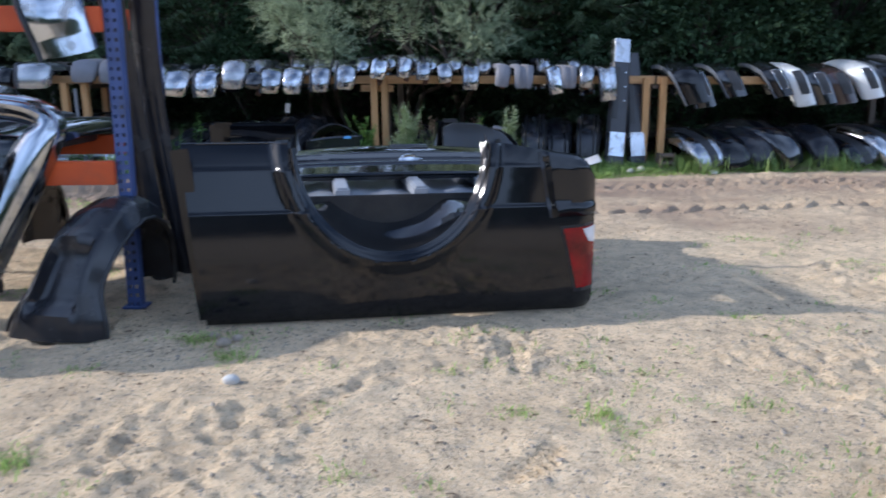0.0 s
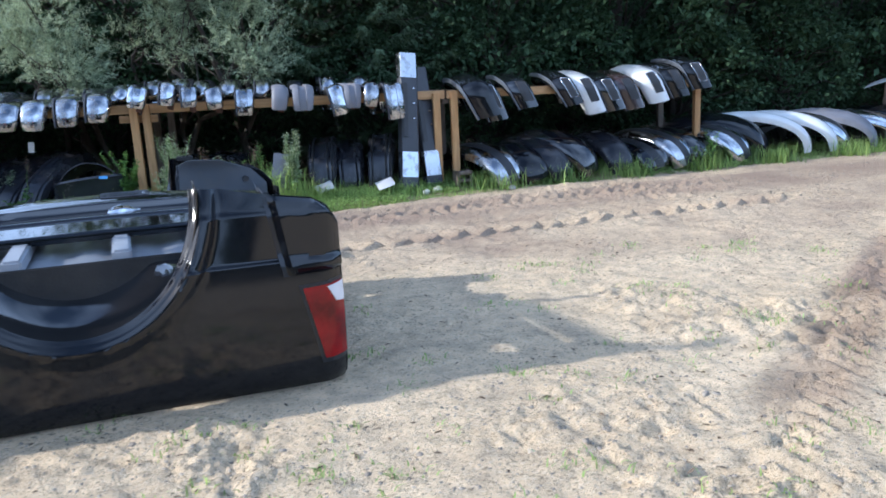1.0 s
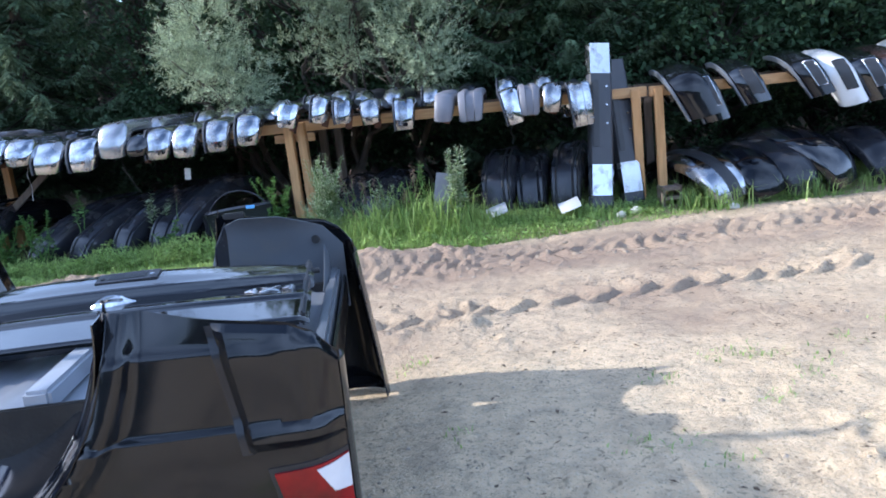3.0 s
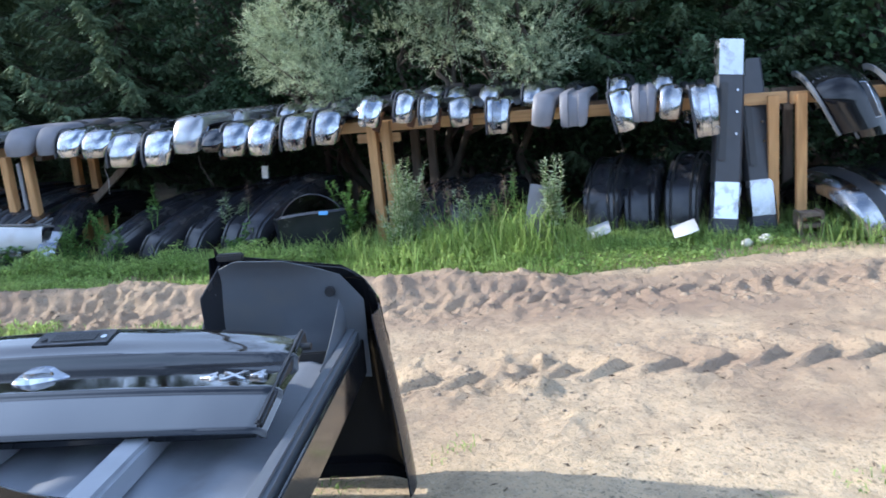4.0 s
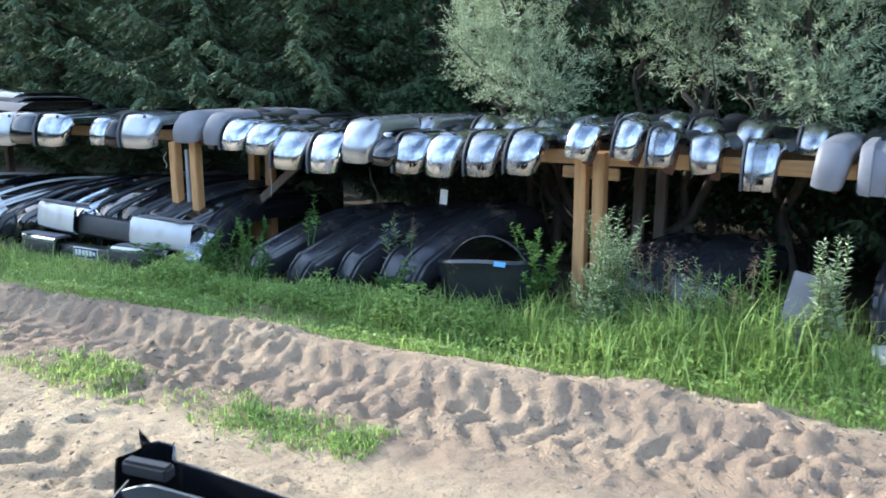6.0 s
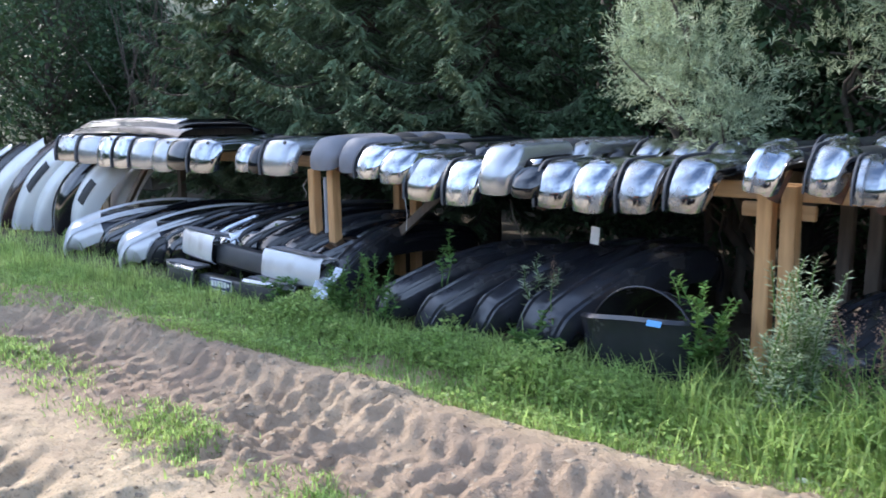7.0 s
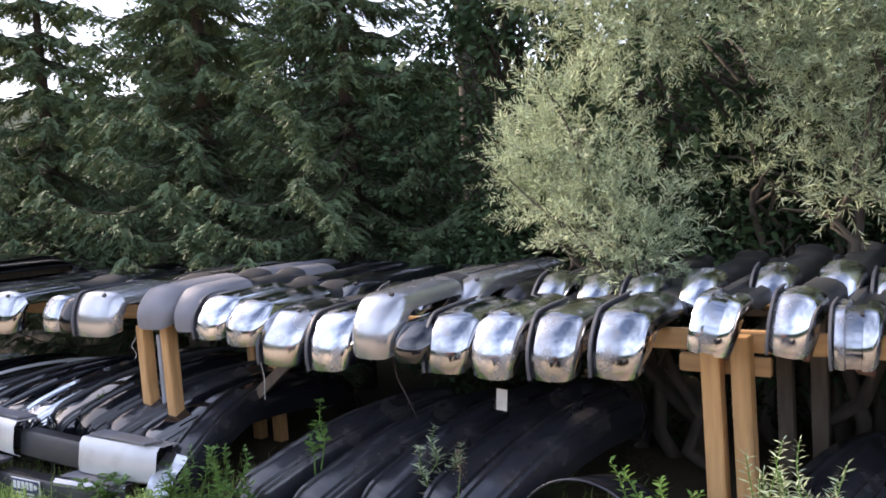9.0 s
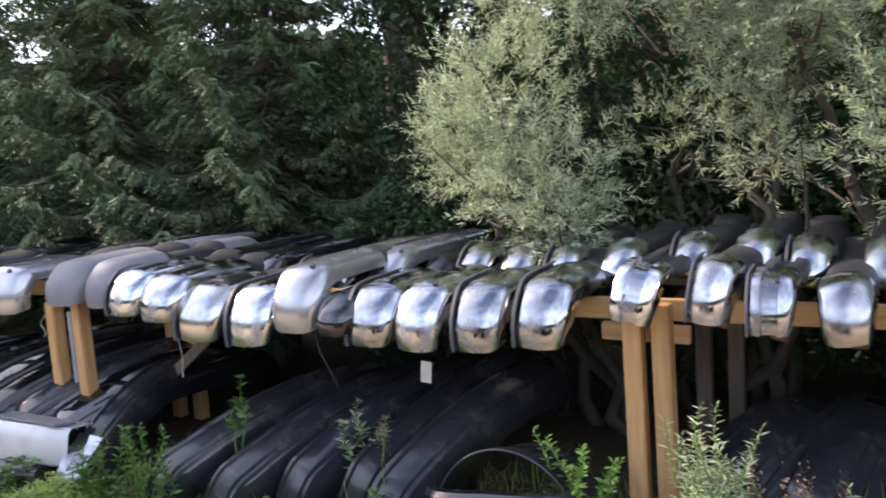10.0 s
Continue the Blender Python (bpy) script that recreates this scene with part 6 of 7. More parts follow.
# silver willows that lean over the rack
willow((-1.75, 11.95, 0), [(-0.20, -0.15, 2.25, 0.42, 0.35, 0.48), (0.12, -0.30, 1.72, 0.42, 0.30, 0.36), (-0.56, 0.0, 2.12, 0.28, 0.26, 0.28), (-0.35, -0.1, 1.85, 0.30, 0.25, 0.28), (0.28, -0.35, 1.50, 0.26, 0.22, 0.22),
                           (0.10, 0.2, 2.95, 0.55, 0.4, 0.32), (-0.2, 0.3, 3.5, 0.7, 0.5, 0.5)],
       [(0.2, 0.4), (0.5, 0.3), (-0.1, 0.5), (0.3, 0.5)], "silver-green willow bush leaning over the rack")
willow((0.15, 12.0, 0), [(0.28, -0.25, 1.98, 0.52, 0.32, 0.44), (-0.62, 0.20, 1.85, 0.26, 0.25, 0.22), (0.25, -0.2, 2.7, 0.62, 0.38, 0.40), (-0.55, 0.2, 3.0, 0.5, 0.4, 0.45), (0.42, -0.30, 1.60, 0.34, 0.24, 0.22), (-0.45, 0.2, 2.45, 0.32, 0.28, 0.25), (-0.68, -0.1, 2.75, 0.36, 0.28, 0.32), (-0.98, 0.0, 3.05, 0.36, 0.28, 0.32), (-0.72, -0.05, 2.3, 0.2, 0.2, 0.24), (0.3, 0.1, 3.6, 0.8, 0.5, 0.5)],
       [(-0.8, 0.3), (-0.6, 0.2), (0.1, 0.4), (0.3, 0.3)], "silver-green willow bush with bare leaning stems")
willow((-0.85, 12.65, 0), [(0.05, 0, 2.75, 0.40, 0.25, 0.32), (0.0, -0.05, 2.05, 0.30, 0.22, 0.18), (0.48, 0, 2.6, 0.28, 0.22, 0.34), (-0.35, 0, 2.0, 0.25, 0.2, 0.25), (-1.0, 0.05, 2.95, 0.45, 0.3, 0.24), (0.1, 0.1, 3.4, 0.7, 0.4, 0.4)],
       [(0.25, 0.2), (0.1, 0.25), (0.4, 0.2), (-0.2, 0.3)], "dim silver-green willow with bare stems behind the rack", 62)
# spruces
sp1 = spruce_data(6.4, 21, 1.1)
for k, (x, y, d, rot, s) in enumerate([(-7.2, 13.45, sp1, 20, 0.98), (-5.0, 13.3, sp1, 140, 0.82), (-10.4, 13.5, sp1, 260, 0.92), (2.0, 13.5, sp1, 70, 0.80)]):
    plant_tree("spruce_tree", d, SPRUCE_LEAF, pose(x, y, 0, 0, 0, rot) @ Matrix.Scale(s, 4), "dark green spruce with drooping boughs behind the rack", "spruce")
# broadleaved trees and undergrowth
bl1 = broadleaf_data(6.5, 2.1, 420, 31, 0.115, 0.08, 39)
bl2 = broadleaf_data(8.5, 2.6, 460, 32, 0.15, 0.05, 32)
bush = broadleaf_data(2.6, 1.3, 200, 33, 0.085, 0.05, 60)
# last value 1 takes the leaf with shade in its colour, 0 the lit one
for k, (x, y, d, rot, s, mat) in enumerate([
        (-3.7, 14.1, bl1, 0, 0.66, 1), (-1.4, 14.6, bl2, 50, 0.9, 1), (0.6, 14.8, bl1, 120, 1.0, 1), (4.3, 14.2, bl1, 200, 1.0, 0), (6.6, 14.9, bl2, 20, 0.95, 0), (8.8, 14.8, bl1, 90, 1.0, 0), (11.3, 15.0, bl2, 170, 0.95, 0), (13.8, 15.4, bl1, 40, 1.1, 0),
        # the one at (-16, 10.4) is added to throw shade along the verge
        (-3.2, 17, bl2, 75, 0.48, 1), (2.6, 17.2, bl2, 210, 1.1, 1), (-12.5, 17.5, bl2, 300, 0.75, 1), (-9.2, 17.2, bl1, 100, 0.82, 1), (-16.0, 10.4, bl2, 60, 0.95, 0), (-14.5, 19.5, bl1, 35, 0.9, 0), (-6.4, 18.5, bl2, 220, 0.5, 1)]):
    plant_tree("broadleaf_tree", d, SHADED_LEAF if mat else BROAD_LEAF, pose(x, y, 0, 0, 0, rot) @ Matrix.Scale(s, 4), "dense green broadleaved tree at the wood's edge", "tree")
for x, y, rot, s in ((-24, 17.2, 10, 1.05), (-20.5, 14.6, 130, 0.8), (-31, 19.6, 250, 1.3), (-38, 21, 70, 1.5)):
    plant_tree("broadleaf_tree", bl2, HAZY_LEAF, pose(x, y, 0, 0, 0, rot) @ Matrix.Scale(s, 4), "tree with haze-paled leaves standing before the far bank", "tree")
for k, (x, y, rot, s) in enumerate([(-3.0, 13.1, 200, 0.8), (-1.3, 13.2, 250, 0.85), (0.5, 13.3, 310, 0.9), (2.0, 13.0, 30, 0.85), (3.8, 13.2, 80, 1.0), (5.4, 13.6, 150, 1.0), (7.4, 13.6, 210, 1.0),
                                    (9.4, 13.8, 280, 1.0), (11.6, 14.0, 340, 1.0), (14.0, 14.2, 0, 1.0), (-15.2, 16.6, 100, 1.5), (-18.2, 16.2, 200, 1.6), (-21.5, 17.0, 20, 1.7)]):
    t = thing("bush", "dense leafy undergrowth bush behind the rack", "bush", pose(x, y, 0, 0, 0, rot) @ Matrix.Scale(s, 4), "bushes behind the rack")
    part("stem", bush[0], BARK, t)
    # bushes behind the rack get the shade-darkened leaf colour
    part("foliage", bush[1], BROAD_LEAF if x > 3 or x < -10 else SHADED_LEAF, t)

# a bare-stemmed tree that stands above the rest
t = thing("bare_tree", "dark bare-branched trunk standing above the woods", "tree", pose(-5.4, 16.2, 0), "trees behind the rack")
rods = [tube_arrays([(0, 0, 0), (0.05, 0, 3), (-0.04, 0.02, 6), (0.02, 0, 9)], [0.16, 0.13, 0.10, 0.05], 9)]
for k in range(26):
    a, z = k * 2.4, 3.4 + 0.2 * k
    e = (math.cos(a) * (1.9 - 0.12 * k * 0.5), math.sin(a) * 1.2, z + 0.5 - 0.02 * k)
    rods.append(tube_arrays(limb_points((0, 0, z), e, 0.1, 7, 0.07), np.linspace(0.03, 0.006, 7), 5))
    for q in (0.5, 0.75):
        s = (e[0] * q, e[1] * q, z + 0.5 * q)
        rods.append(tube_arrays(limb_points(s, (s[0] + 0.4 * math.cos(a + 1), s[1] + 0.3, s[2] + 0.35), 0.05, 5, 0.04), np.linspace(0.012, 0.004, 5), 4))
part("trunk", joined("trunk", rods), BARK, t)

# far woods all round, low on the horizon
def far_woods():
    n = 26000
    a = RNG.uniform(0, 2 * math.pi, n)
    r = RNG.uniform(70, 95, n)
    h = 9 + 4 * fbm(np.cos(a) * 9, np.sin(a) * 9, 4, 5)
    # the unseen side behind the camera stands taller, to darken mirror reflections
    near = smooth01((np.sin(a) + 0.1) / 0.4)
    z = RNG.uniform(0, 1, n) ** 0.9 * h * (1.35 - 0.15 * near)
    pos = np.stack([r * np.cos(a), r * np.sin(a) + 6, z], -1)
    way = RNG.normal(size=(n, 3))
    L = RNG.uniform(1.2, 2.6, n)
    ob = part("far_woods", joined("far_woods", [leaf_arrays(pos, way, L, L * 0.8)], False), SHADED_LEAF)
    tagged(ob, "distant green woods round the yard, leaf darkened for shade", "woods", kind="stuff")
    # leaf sheet that fills the wood; its gloom comes from the dark leaf colour
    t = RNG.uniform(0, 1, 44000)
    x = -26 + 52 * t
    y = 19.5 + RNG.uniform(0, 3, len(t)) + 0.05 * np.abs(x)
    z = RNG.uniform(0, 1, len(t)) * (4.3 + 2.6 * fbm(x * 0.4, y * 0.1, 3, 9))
    ob = part("woodland_floor_growth", joined("woodland_floor_growth", [leaf_arrays(np.stack([x, y, z], -1), RNG.normal(size=(len(t), 3)), np.full(len(t), 0.46), np.full(len(t), 0.30))], False), SHADED_LEAF)
    tagged(ob, "thick undergrowth inside the wood, leaf darkened for shade", "undergrowth", kind="stuff")


far_woods()


def grassy_bank():
    """A pale bank of dry grass beyond the far end of the rack, with bare twigs before it."""
    xs, ys = np.linspace(-80, -20, 60), np.linspace(6, 60, 50)
    X, Y = np.meshgrid(xs, ys, indexing="ij")
    Z = 0.03 + 8 * smooth01((-X - 21) / 24) * smooth01((Y - 7) / 12) + 0.5 * fbm(X * 0.3, Y * 0.3, 3, 77) * smooth01((-X - 24) / 8)
    a = np.arange(X.size).reshape(X.shape)
    q = np.stack([a[:-1, :-1], a[1:, :-1], a[1:, 1:], a[:-1, 1:]], -1).reshape(-1, 4)
    dry = surface("dry_grass", (0.125, 0.13, 0.075), (0.07, 0.085, 0.04), 0.6, 0.9, 0.0, 0.5, 6)
    tagged(part("grassy_bank", fast_mesh("grassy_bank", np.stack([X, Y, Z], -1).reshape(-1, 3), q, True), dry), "pale dry grass bank beyond the yard", "bank", kind="structure")
    for x, y, h in ((-15.6, 14.6, 4.6), (-13.6, 15.2, 4.0)):
        t = thing("bare_shrub", "leafless grey shrub with thin crossing twigs", "shrub", pose(x, y, 0), "trees behind the rack")
        rods = []
        for k in range(16):
            e = np.array((RNG.normal() * 1.0, RNG.normal() * 0.5, h * RNG.uniform(0.6, 1.0)))
            p = limb_points((RNG.normal() * 0.1, 0, 0), e, 0.2, 8, 0.08)
            rods.append(tube_arrays(p, np.linspace(0.03, 0.006, 8), 5))
            for j in range(3, 8):
                rods.append(tube_arrays(limb_points(p[j], p[j] + RNG.normal(size=3) * 0.35 + np.array((0, 0, 0.2)), 0.03, 4, 0.03), np.linspace(0.009, 0.003, 4), 4))
        part("stem", joined("stem", rods), WILLOW_BARK, t)


grassy_bank()

# ---------------------------------------------------------------- grass and weeds


def blades(pos, height, lean=0.35, width=0.006):
    n = len(pos)
    a = RNG.uniform(0, 2 * math.pi, n)
    w = np.stack([np.cos(a), np.sin(a), np.zeros(n)], -1)
    s = np.stack([-np.sin(a), np.cos(a), np.zeros(n)], -1)
    h = height[:, None]
    k = (lean * RNG.uniform(0.2, 1.6, n))[:, None]
    up = np.array((0, 0, 1.0))
    wd = (width * RNG.uniform(0.7, 1.4, n))[:, None]
    m1 = pos + up * h * 0.55 + w * h * k * 0.25
    m2 = pos + up * h * (1 - 0.35 * k) + w * h * k
    v = np.stack([pos - s * wd, pos + s * wd, m1 + s * wd * 0.8, m1 - s * wd * 0.8, m2 + s * wd * 0.12, m2 - s * wd * 0.12], 1).reshape(-1, 3)
    b = np.arange(n)[:, None] * 6
    q = np.concatenate([b + np.array([[0, 1, 2, 3]]), b + np.array([[3, 2, 4, 5]])])
    return v, q


def grass():
    pieces = []
    n = 170000
    x = RNG.uniform(-13, 12, n)
    e = RNG.uniform(0, 1, n) ** 1.25 * 2.1 - 0.12
    y = grass_edge(x) + e + 0.14 * fbm(x * 2, x * 0.3, 3, 71)
    keep = (fbm(x * 1.6, y * 1.6, 3, 81) + 0.42 + 0.5 * np.clip(e, 0, 0.6) > RNG.uniform(0, 0.55, n)) & (y < 12.3)
    keep &= RNG.uniform(0, 1, n) < np.where(e > 1.1, 0.15, 1.0)
    x, y, e = x[keep], y[keep], e[keep]
    tall = np.exp(-((x - 0.25) / 0.75) ** 2) * np.exp(-((y - 10.15) / 0.4) ** 2)
    hgt = (0.034 + 0.075 * np.clip(e, 0, 0.8)) * RNG.uniform(0.5, 1.6, len(x)) * (1 + 0.7 * fbm(x * 1.1, y * 1.1, 2, 91)) * (1 + 0.6 * smooth01(1.5 - np.abs(x + 0.6) / 1.6)) + 0.17 * tall * RNG.uniform(0.2, 1.5, len(x))
    pieces.append(blades(np.stack([x, y, ground_height(x, y) - 0.01], -1), hgt * np.where(RNG.uniform(0, 1, len(x)) < 0.12, 1.7, 0.85), 0.7, 0.0034))
    # clumps of tall grass
    for cx, cy, cnt, hh in [(0.55, 10.15, 240, 0.60), (0.10, 10.1, 200, 0.48), (0.12, 9.78, 60, 0.42), (-0.35, 9.80, 60, 0.32), (0.6, 9.9, 70, 0.34), (-1.2, 9.72, 60, 0.26), (-0.25, 10.0, 180, 0.40), (0.95, 10.25, 120, 0.28), (-0.9, 9.95, 260, 0.40), (-1.4, 9.95, 260, 0.34), (-1.8, 9.8, 160, 0.28), (-2.6, 9.8, 160, 0.27), (-3.2, 9.75, 150, 0.24), (-0.5, 9.75, 140, 0.34), (1.45, 10.25, 140, 0.18), (-2.1, 9.9, 160, 0.3), (1.75, 10.25, 140, 0.18), (2.05, 10.4, 120, 0.22), (3.2, 10.45, 220, 0.34), (4.1, 10.6, 200, 0.32), (5.1, 10.75, 220, 0.34), (6.3, 10.95, 260, 0.38), (7.4, 11.1, 220, 0.36), (8.8, 11.3, 200, 0.34), (9.8, 11.5, 200, 0.34), (-7.6, 9.3, 200, 0.3), (-8.6, 9.4, 220, 0.3), (-6.6, 9.4, 160, 0.26)]:
        p = np.stack([cx + RNG.normal(size=cnt) * 0.17, cy + RNG.normal(size=cnt) * 0.11, np.zeros(cnt)], -1)
        p[:, 2] = ground_height(p[:, 0], p[:, 1]) - 0.01
        pieces.append(blades(p, hh * RNG.uniform(0.35, 1.05, cnt), 0.75, 0.0048))
    # thin strip between the ruts and lone tufts in the yard
    m = 15000
    x = RNG.uniform(-6.0, -0.8, m)
    y = 8.10 + RNG.normal(size=m) * 0.11 + 0.14 * fbm(x * 1.4, x, 2, 15)
    keep = fbm(x * 2.2, y * 2.2, 3, 17) + 0.17 > RNG.uniform(0, 0.4, m)
    x, y = x[keep], y[keep]
    pieces.append(blades(np.stack([x, y, ground_height(x, y) - 0.005], -1), RNG.uniform(0.02, 0.065, len(x)), 0.8, 0.004))
    cx, cy = RNG.uniform(-3, 5, 230), RNG.uniform(1.6, 6.8, 230)
    k = np.repeat(np.arange(230), 16)
    x, y = cx[k] + RNG.normal(size=len(k)) * 0.05, cy[k] + RNG.normal(size=len(k)) * 0.05
    pieces.append(blades(np.stack([x, y, ground_height(x, y) - 0.004], -1), RNG.uniform(0.015, 0.045, len(k)), 0.9, 0.003))
    # tufts in the open sand
    for cx, cy, cnt, hh in ((0.61, 3.04, 80, 0.05), (0.68, 2.92, 40, 0.04), (-0.35, 2.56, 34, 0.04), (0.29, 3.05, 45, 0.045), (-1.51, 2.63, 90, 0.07), (-0.98, 3.70, 70, 0.06), (-1.22, 3.95, 90, 0.06), (0.9, 3.5, 30, 0.04), (1.25, 3.1, 30, 0.05), (0.05, 3.5, 24, 0.035)):
        p = np.stack([cx + RNG.normal(size=cnt) * 0.055, cy + RNG.normal(size=cnt) * 0.045, np.zeros(cnt)], -1)
        p[:, 2] = ground_height(p[:, 0], p[:, 1]) - 0.004
        pieces.append(blades(p, hh * RNG.uniform(0.3, 1.1, cnt), 1.0, 0.003))
    ob = part("grass", joined("grass", pieces, False), GRASS)
    tagged(ob, "bright green grass verge with tall tufts along the rack", "grass", kind="stuff")
    # clover and low leaves among the grass
    n = 62000
    x = RNG.uniform(-10, 7, n)
    e = RNG.uniform(0, 1, n) * 1.0 - 0.08
    y = grass_edge(x) + e
    keep = fbm(x * 1.3, y * 1.3, 3, 111) > -0.02
    x, y = x[keep], y[keep]
    z = ground_height(x, y) + RNG.uniform(0.005, 0.07, len(x))
    L = RNG.uniform(0.014, 0.040, len(x))
    ob = part("low_weeds", joined("low_weeds", [leaf_arrays(np.stack([x, y, z], -1), RNG.normal(size=(len(x), 3)) * np.array((1, 1, 0.3)), L, L * 0.7, np.array((0, 0, 1.0)))], False), GRASS)
    tagged(ob, "low clover and weeds in the verge", "weeds", kind="stuff")
    # leafy growth that hides the feet of the covers
    n = 15000
    x = RNG.uniform(-4.3, 0.6, n)
    y = 9.92 + 0.05 * x.clip(-2, 2) + RNG.normal(size=n) * 0.13
    top = 0.13 + 0.55 * np.clip(fbm(x * 2.3, y * 1.1, 3, 121), -0.15, 0.4)
    z = ground_height(x, y) + RNG.uniform(0, 1, n) ** 0.7 * np.maximum(top, 0.03)
    L = RNG.uniform(0.022, 0.055, n)
    ob = part("verge_weeds", joined("verge_weeds", [leaf_arrays(np.stack([x, y, z], -1), RNG.normal(size=(n, 3)) * np.array((1, 1, 0.6)), L, L * 0.42, np.array((0, 0, 1.0)))], False), GRASS)
    tagged(ob, "leafy green weeds at the feet of the covers", "weeds", kind="stuff")


grass()


def weed(loc, height, n_stem, leaf, spread, label, mat, name="weed", slim=0.22, seeds=False):
    t = thing(name, label, "weed", pose(*loc), "weeds by the rack")
    leaves, heads = [], []
    for k in range(n_stem):
        a = RNG.uniform(0, 2 * math.pi)
        top = np.array((math.cos(a) * spread * RNG.uniform(0.1, 1.35), math.sin(a) * spread * 0.8, height * RNG.uniform(0.4, 1.0) ** 0.8))
        base = np.array((RNG.normal() * 0.04, RNG.normal() * 0.04, 0))
        p = limb_points(base, top, 0.05, 7, 0.022)
        part("stem", joined("stem", [tube_arrays(p, np.linspace(0.006, 0.002, 7), 5)]), WEED, t)
        cnt = int(64 * height / 0.8)
        q = np.linspace(RNG.uniform(0.1, 0.35), 1, cnt)
        pos = np.stack([np.interp(q, np.linspace(0, 1, 7), p[:, c]) for c in range(3)], -1)
        ang = np.arange(cnt) * 2.4
        way = np.stack([np.cos(ang), np.sin(ang), np.full(cnt, 0.45)], -1) + RNG.normal(size=(cnt, 3)) * 0.2
        L = leaf * RNG.uniform(0.6, 1.2, cnt) * (1.15 - 0.6 * q)
        leaves.append(leaf_arrays(pos, way, L, L * slim, np.array((0, 0, 1.0))))
        if seeds:
            hp = p[-1] + RNG.normal(size=(60, 3)) * np.array((0.015, 0.015, 0.05))
            heads.append(leaf_arrays(hp, RNG.normal(size=(60, 3)), np.full(60, 0.014), np.full(60, 0.008)))
    tagged(part("leaf", joined("leaf", leaves, False), mat, t), kind="stuff")
    if heads:
        tagged(part("seed_head", joined("seed_head", heads, False), SEED, t), kind="stuff")


weed((-0.45, 10.22, 0.05), 0.84, 42, 0.075, 0.17, "silvery willow sapling beside the rack post", WILLOW_LEAF, "willow_sapling", slim=0.17)
weed((-0.52, 10.12, 0.05), 0.44, 22, 0.065, 0.14, "silvery willow sapling beside the rack post", WILLOW_LEAF, "willow_sapling")
weed((-0.97, 10.26, 0.05), 0.74, 14, 0.065, 0.2, "leafy green weed against the rack post", WEED, slim=0.42)
weed((0.82, 10.20, 0.05), 0.94, 12, 0.075, 0.10, "tall spire of pale green weed in the grass", WILLOW_LEAF, slim=0.26)
weed((0.42, 10.35, 0.05), 0.68, 5, 0.08, 0.2, "tall green weed in the grass", WEED, slim=0.25)
weed((-3.62, 9.98, 0.05), 0.52, 12, 0.062, 0.2, "bushy green weed growing through the bumpers", WEED, slim=0.34)
weed((-4.38, 9.93, 0.05), 0.32, 5, 0.09, 0.16, "broad-leaved weed beside the bumpers", WEED, slim=0.5)
weed((-1.95, 10.02, 0.05), 0.40, 6, 0.08, 0.18, "bright green weed before the bumper covers", WEED, slim=0.4)
weed((-1.92, 10.22, 0.05), 0.72, 1, 0.03, 0.03, "dry brown dock stalk before the covers", SEED, seeds=True)
weed((-3.28, 10.02, 0.05), 0.62, 8, 0.06, 0.14, "bushy green weed growing through the bumpers", WEED, slim=0.34)
weed((-2.36, 10.6, 0.05), 0.92, 4, 0.08, 0.16, "grey-green weed rising between the covers", WILLOW_LEAF, slim=0.24)
weed((-0.16, 10.25, 0.05), 0.66, 9, 0.05, 0.24, "dry pinkish weed with seed heads", SEED, seeds=True)
weed((0.30, 10.32, 0.05), 0.62, 7, 0.05, 0.22, "dry pinkish weed with seed heads", SEED, seeds=True)
weed((0.05, 10.3, 0.05), 0.60, 8, 0.06, 0.16, "silvery weed in the verge", WILLOW_LEAF)
weed((-5.2, 10.6, 0.3), 0.4, 3, 0.06, 0.1, "green weed rising between the bumpers", WEED, slim=0.4)
weed((-3.1, 10.5, 0.3), 0.45, 2, 0.07, 0.1, "green weed rising between the covers", WEED, slim=0.5)
weed((6.35, 10.95, 0.05), 0.5, 5, 0.07, 0.2, "green weed beside the end post", WEED, slim=0.4)

# ---------------------------------------------------------------- stones and clods


def lump_arrays(pos, size):
    """Small faceted lumps."""
    base = np.array([(1, 0, 0), (0, 1, 0), (-1, 0, 0), (0, -1, 0), (0.6, 0.6, 0.7), (-0.6, 0.6, 0.7), (-0.6, -0.6, 0.7), (0.6, -0.6, 0.7)], float)
    quads = np.array([[0, 1, 5, 4], [1, 2, 6, 5], [2, 3, 7, 6], [3, 0, 4, 7], [4, 5, 6, 7]])
    n = len(pos)
    v = base[None] * (1 + 0.25 * RNG.normal(size=(n, 8, 3))) * size[:, None, None] * np.array((1, 0.8, 0.75))
    a = RNG.uniform(0, 6.28, n)
    c, s = np.cos(a)[:, None], np.sin(a)[:, None]
    v = np.stack([v[..., 0] * c - v[..., 1] * s, v[..., 0] * s + v[..., 1] * c, v[..., 2]], -1) + pos[:, None, :]
    q = (np.arange(n)[:, None, None] * 8 + quads[None]).reshape(-1, 4)
    return v.reshape(-1, 3), q


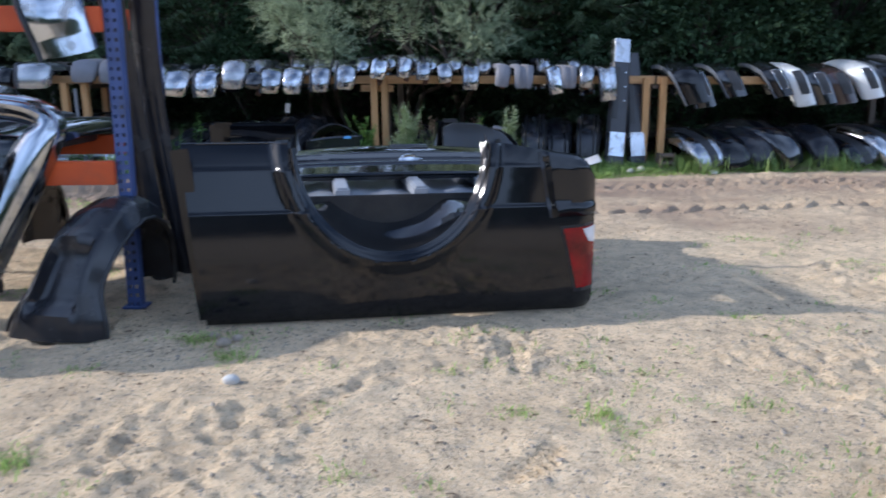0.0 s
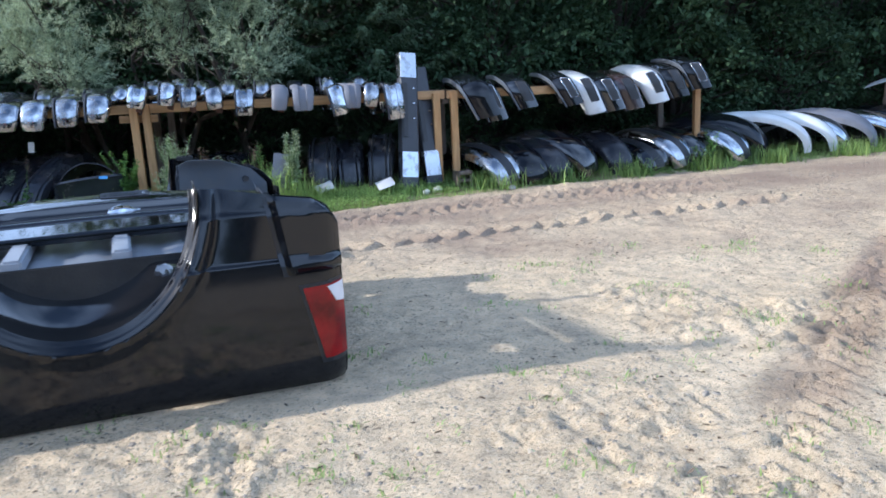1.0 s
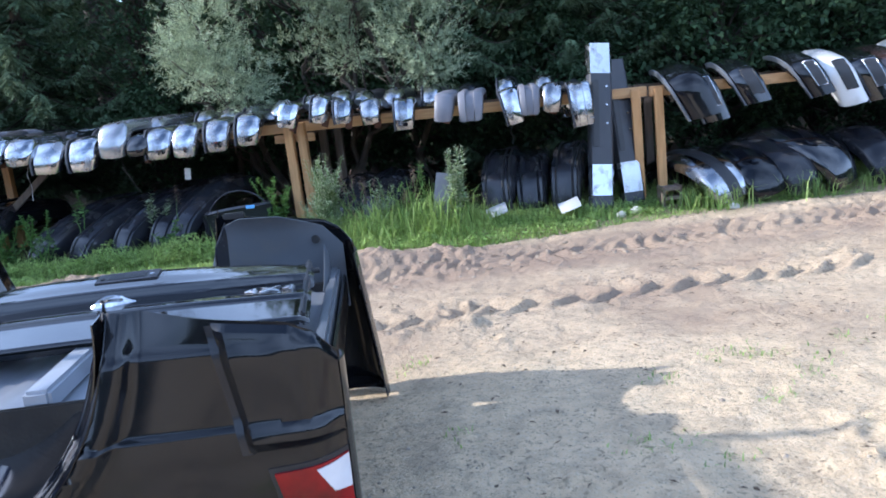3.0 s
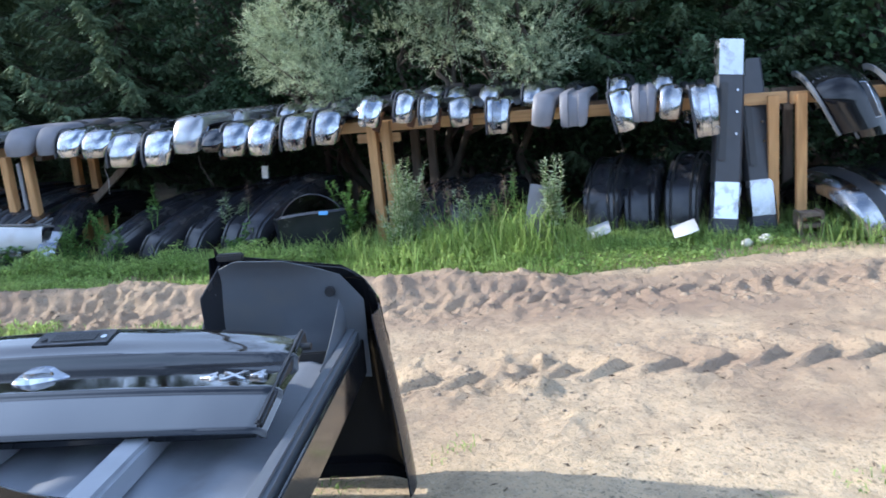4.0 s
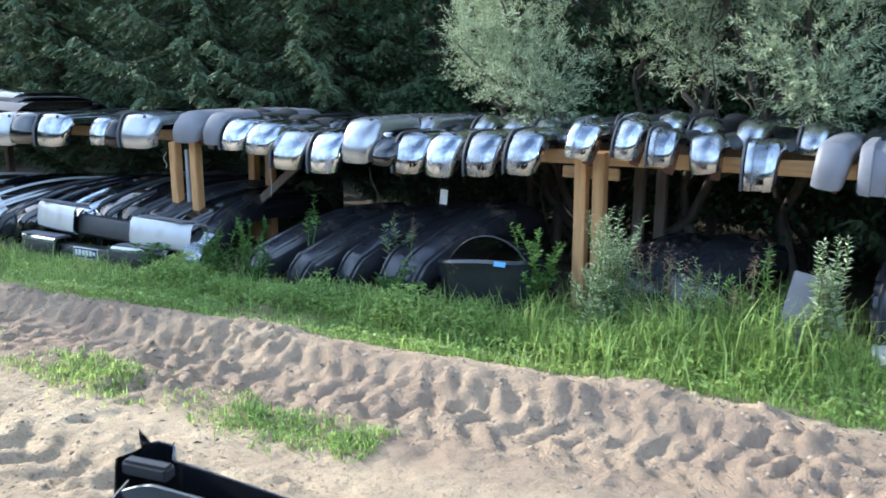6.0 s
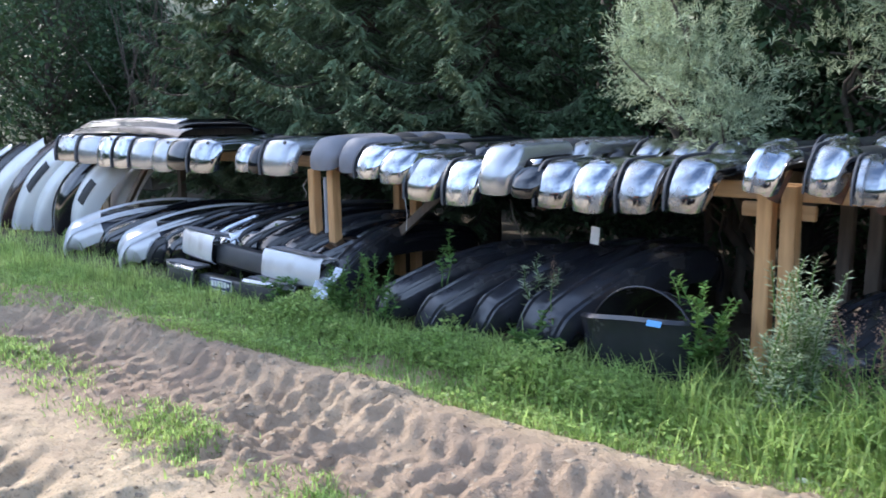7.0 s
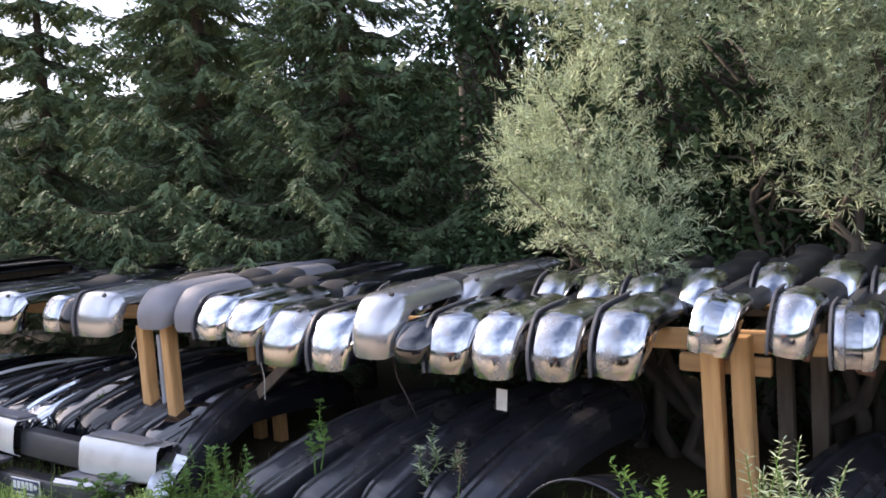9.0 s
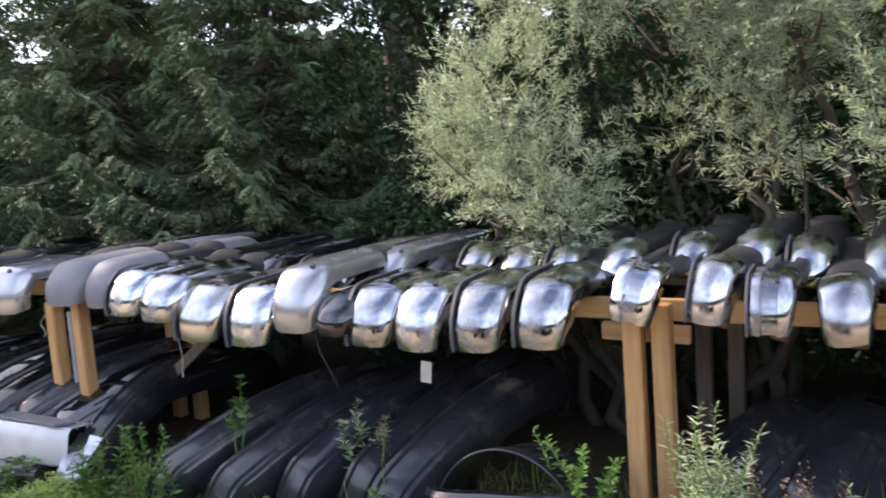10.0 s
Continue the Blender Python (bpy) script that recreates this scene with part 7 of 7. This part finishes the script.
def scatter():
    n = 13000
    x, y = RNG.uniform(-5, 6, n), RNG.uniform(1.2, 10.2, n)
    keep = (fbm(x * 1.2, y * 1.2, 3, 131) > RNG.uniform(-0.25, 0.3, n)) & (y < grass_edge(x) + 0.1)
    x, y = np.concatenate([x[keep], RNG.uniform(-2.2, 2.6, 9000)]), np.concatenate([y[keep], 1.5 + 2.8 * RNG.uniform(0, 1, 9000) ** 1.2])
    s = np.clip(RNG.lognormal(-5.35, 0.5, len(x)), 0.0025, 0.02)
    ob = part("pebbles", joined("pebbles", [lump_arrays(np.stack([x, y, ground_height(x, y) - s * 0.3], -1), s)], False), STONE)
    tagged(ob, "small grey and tan pebbles on the sand", "pebbles", kind="stuff")
    n = 9000
    x, y = RNG.uniform(-4, 6, n), RNG.uniform(1.4, 9.5, n)
    keep = fbm(x * 1.4, y * 1.4, 3, 151) > RNG.uniform(-0.1, 0.35, n)
    x, y = x[keep], y[keep]
    L = RNG.uniform(0.012, 0.05, len(x))
    ob = part("dead_litter", joined("dead_litter", [leaf_arrays(np.stack([x, y, ground_height(x, y) + 0.004], -1), RNG.normal(size=(len(x), 3)) * np.array((1, 1, 0.12)), L, L * RNG.uniform(0.12, 0.4, len(x)), np.array((0, 0, 1.0)))], False), TWIG)
    tagged(ob, "dead leaf bits and straw strewn over the sand", "litter", kind="stuff")
    n = 9000
    pick = RNG.uniform(0, 1, n)
    x = RNG.uniform(-7, 9, n)
    y = np.where(pick < 0.22, rut_a(x) + RNG.normal(size=n) * 0.2, np.where(pick < 0.8, rut_b(x) + RNG.normal(size=n) * 0.32, grass_edge(x) - 0.1 + RNG.normal(size=n) * 0.12))
    s = np.clip(RNG.lognormal(-4.75, 0.5, n), 0.004, 0.03)
    ob = part("clods", joined("clods", [lump_arrays(np.stack([x, y, ground_height(x, y) - s * 0.35], -1), s)], False), CLOD)
    tagged(ob, "dry earth clods thrown up along the ruts", "clods", kind="stuff")
    for x, y, r, lab in ((-0.93, 3.42, 0.034, "pale stone lying on the sand"), (-1.08, 3.87, 0.036, "grey stone by the upturned bed"), (-1.03, 3.95, 0.030, "grey stone by the upturned bed"), (-1.17, 4.02, 0.026, "grey stone by the upturned bed"), (2.50, 10.42, 0.06, "pale stone at the edge of the verge"), (2.35, 10.35, 0.05, "pale stone at the edge of the verge"), (3.4, 10.35, 0.05, "pale stone at the edge of the verge")):
        bm = bmesh.new()
        bmesh.ops.create_icosphere(bm, subdivisions=3, radius=r)
        for v in bm.verts:
            v.co *= 1 + 0.28 * noise.noise(v.co * 14 / (r * 20) + Vector((x, y, 0)))
            v.co.z *= 0.72
        ob = part("stone", bm, PALE_STONE if "pale" in lab else STONE)
        ob.location = (x, y, float(ground_height(np.array(x), np.array(y))) + r * 0.35)
        tagged(ob, lab, "stone", "stones")
    ob = thing("scrap", "white scrap of plastic in the grass", "scrap", pose(-0.17, 9.66, float(ground_height(np.array(-0.17), np.array(9.66))) + 0.012, 6, 8, 30))
    part("flake", box(0.09, 0.03, 0.012, 0.004), WHITE_PAINT, ob)


scatter()
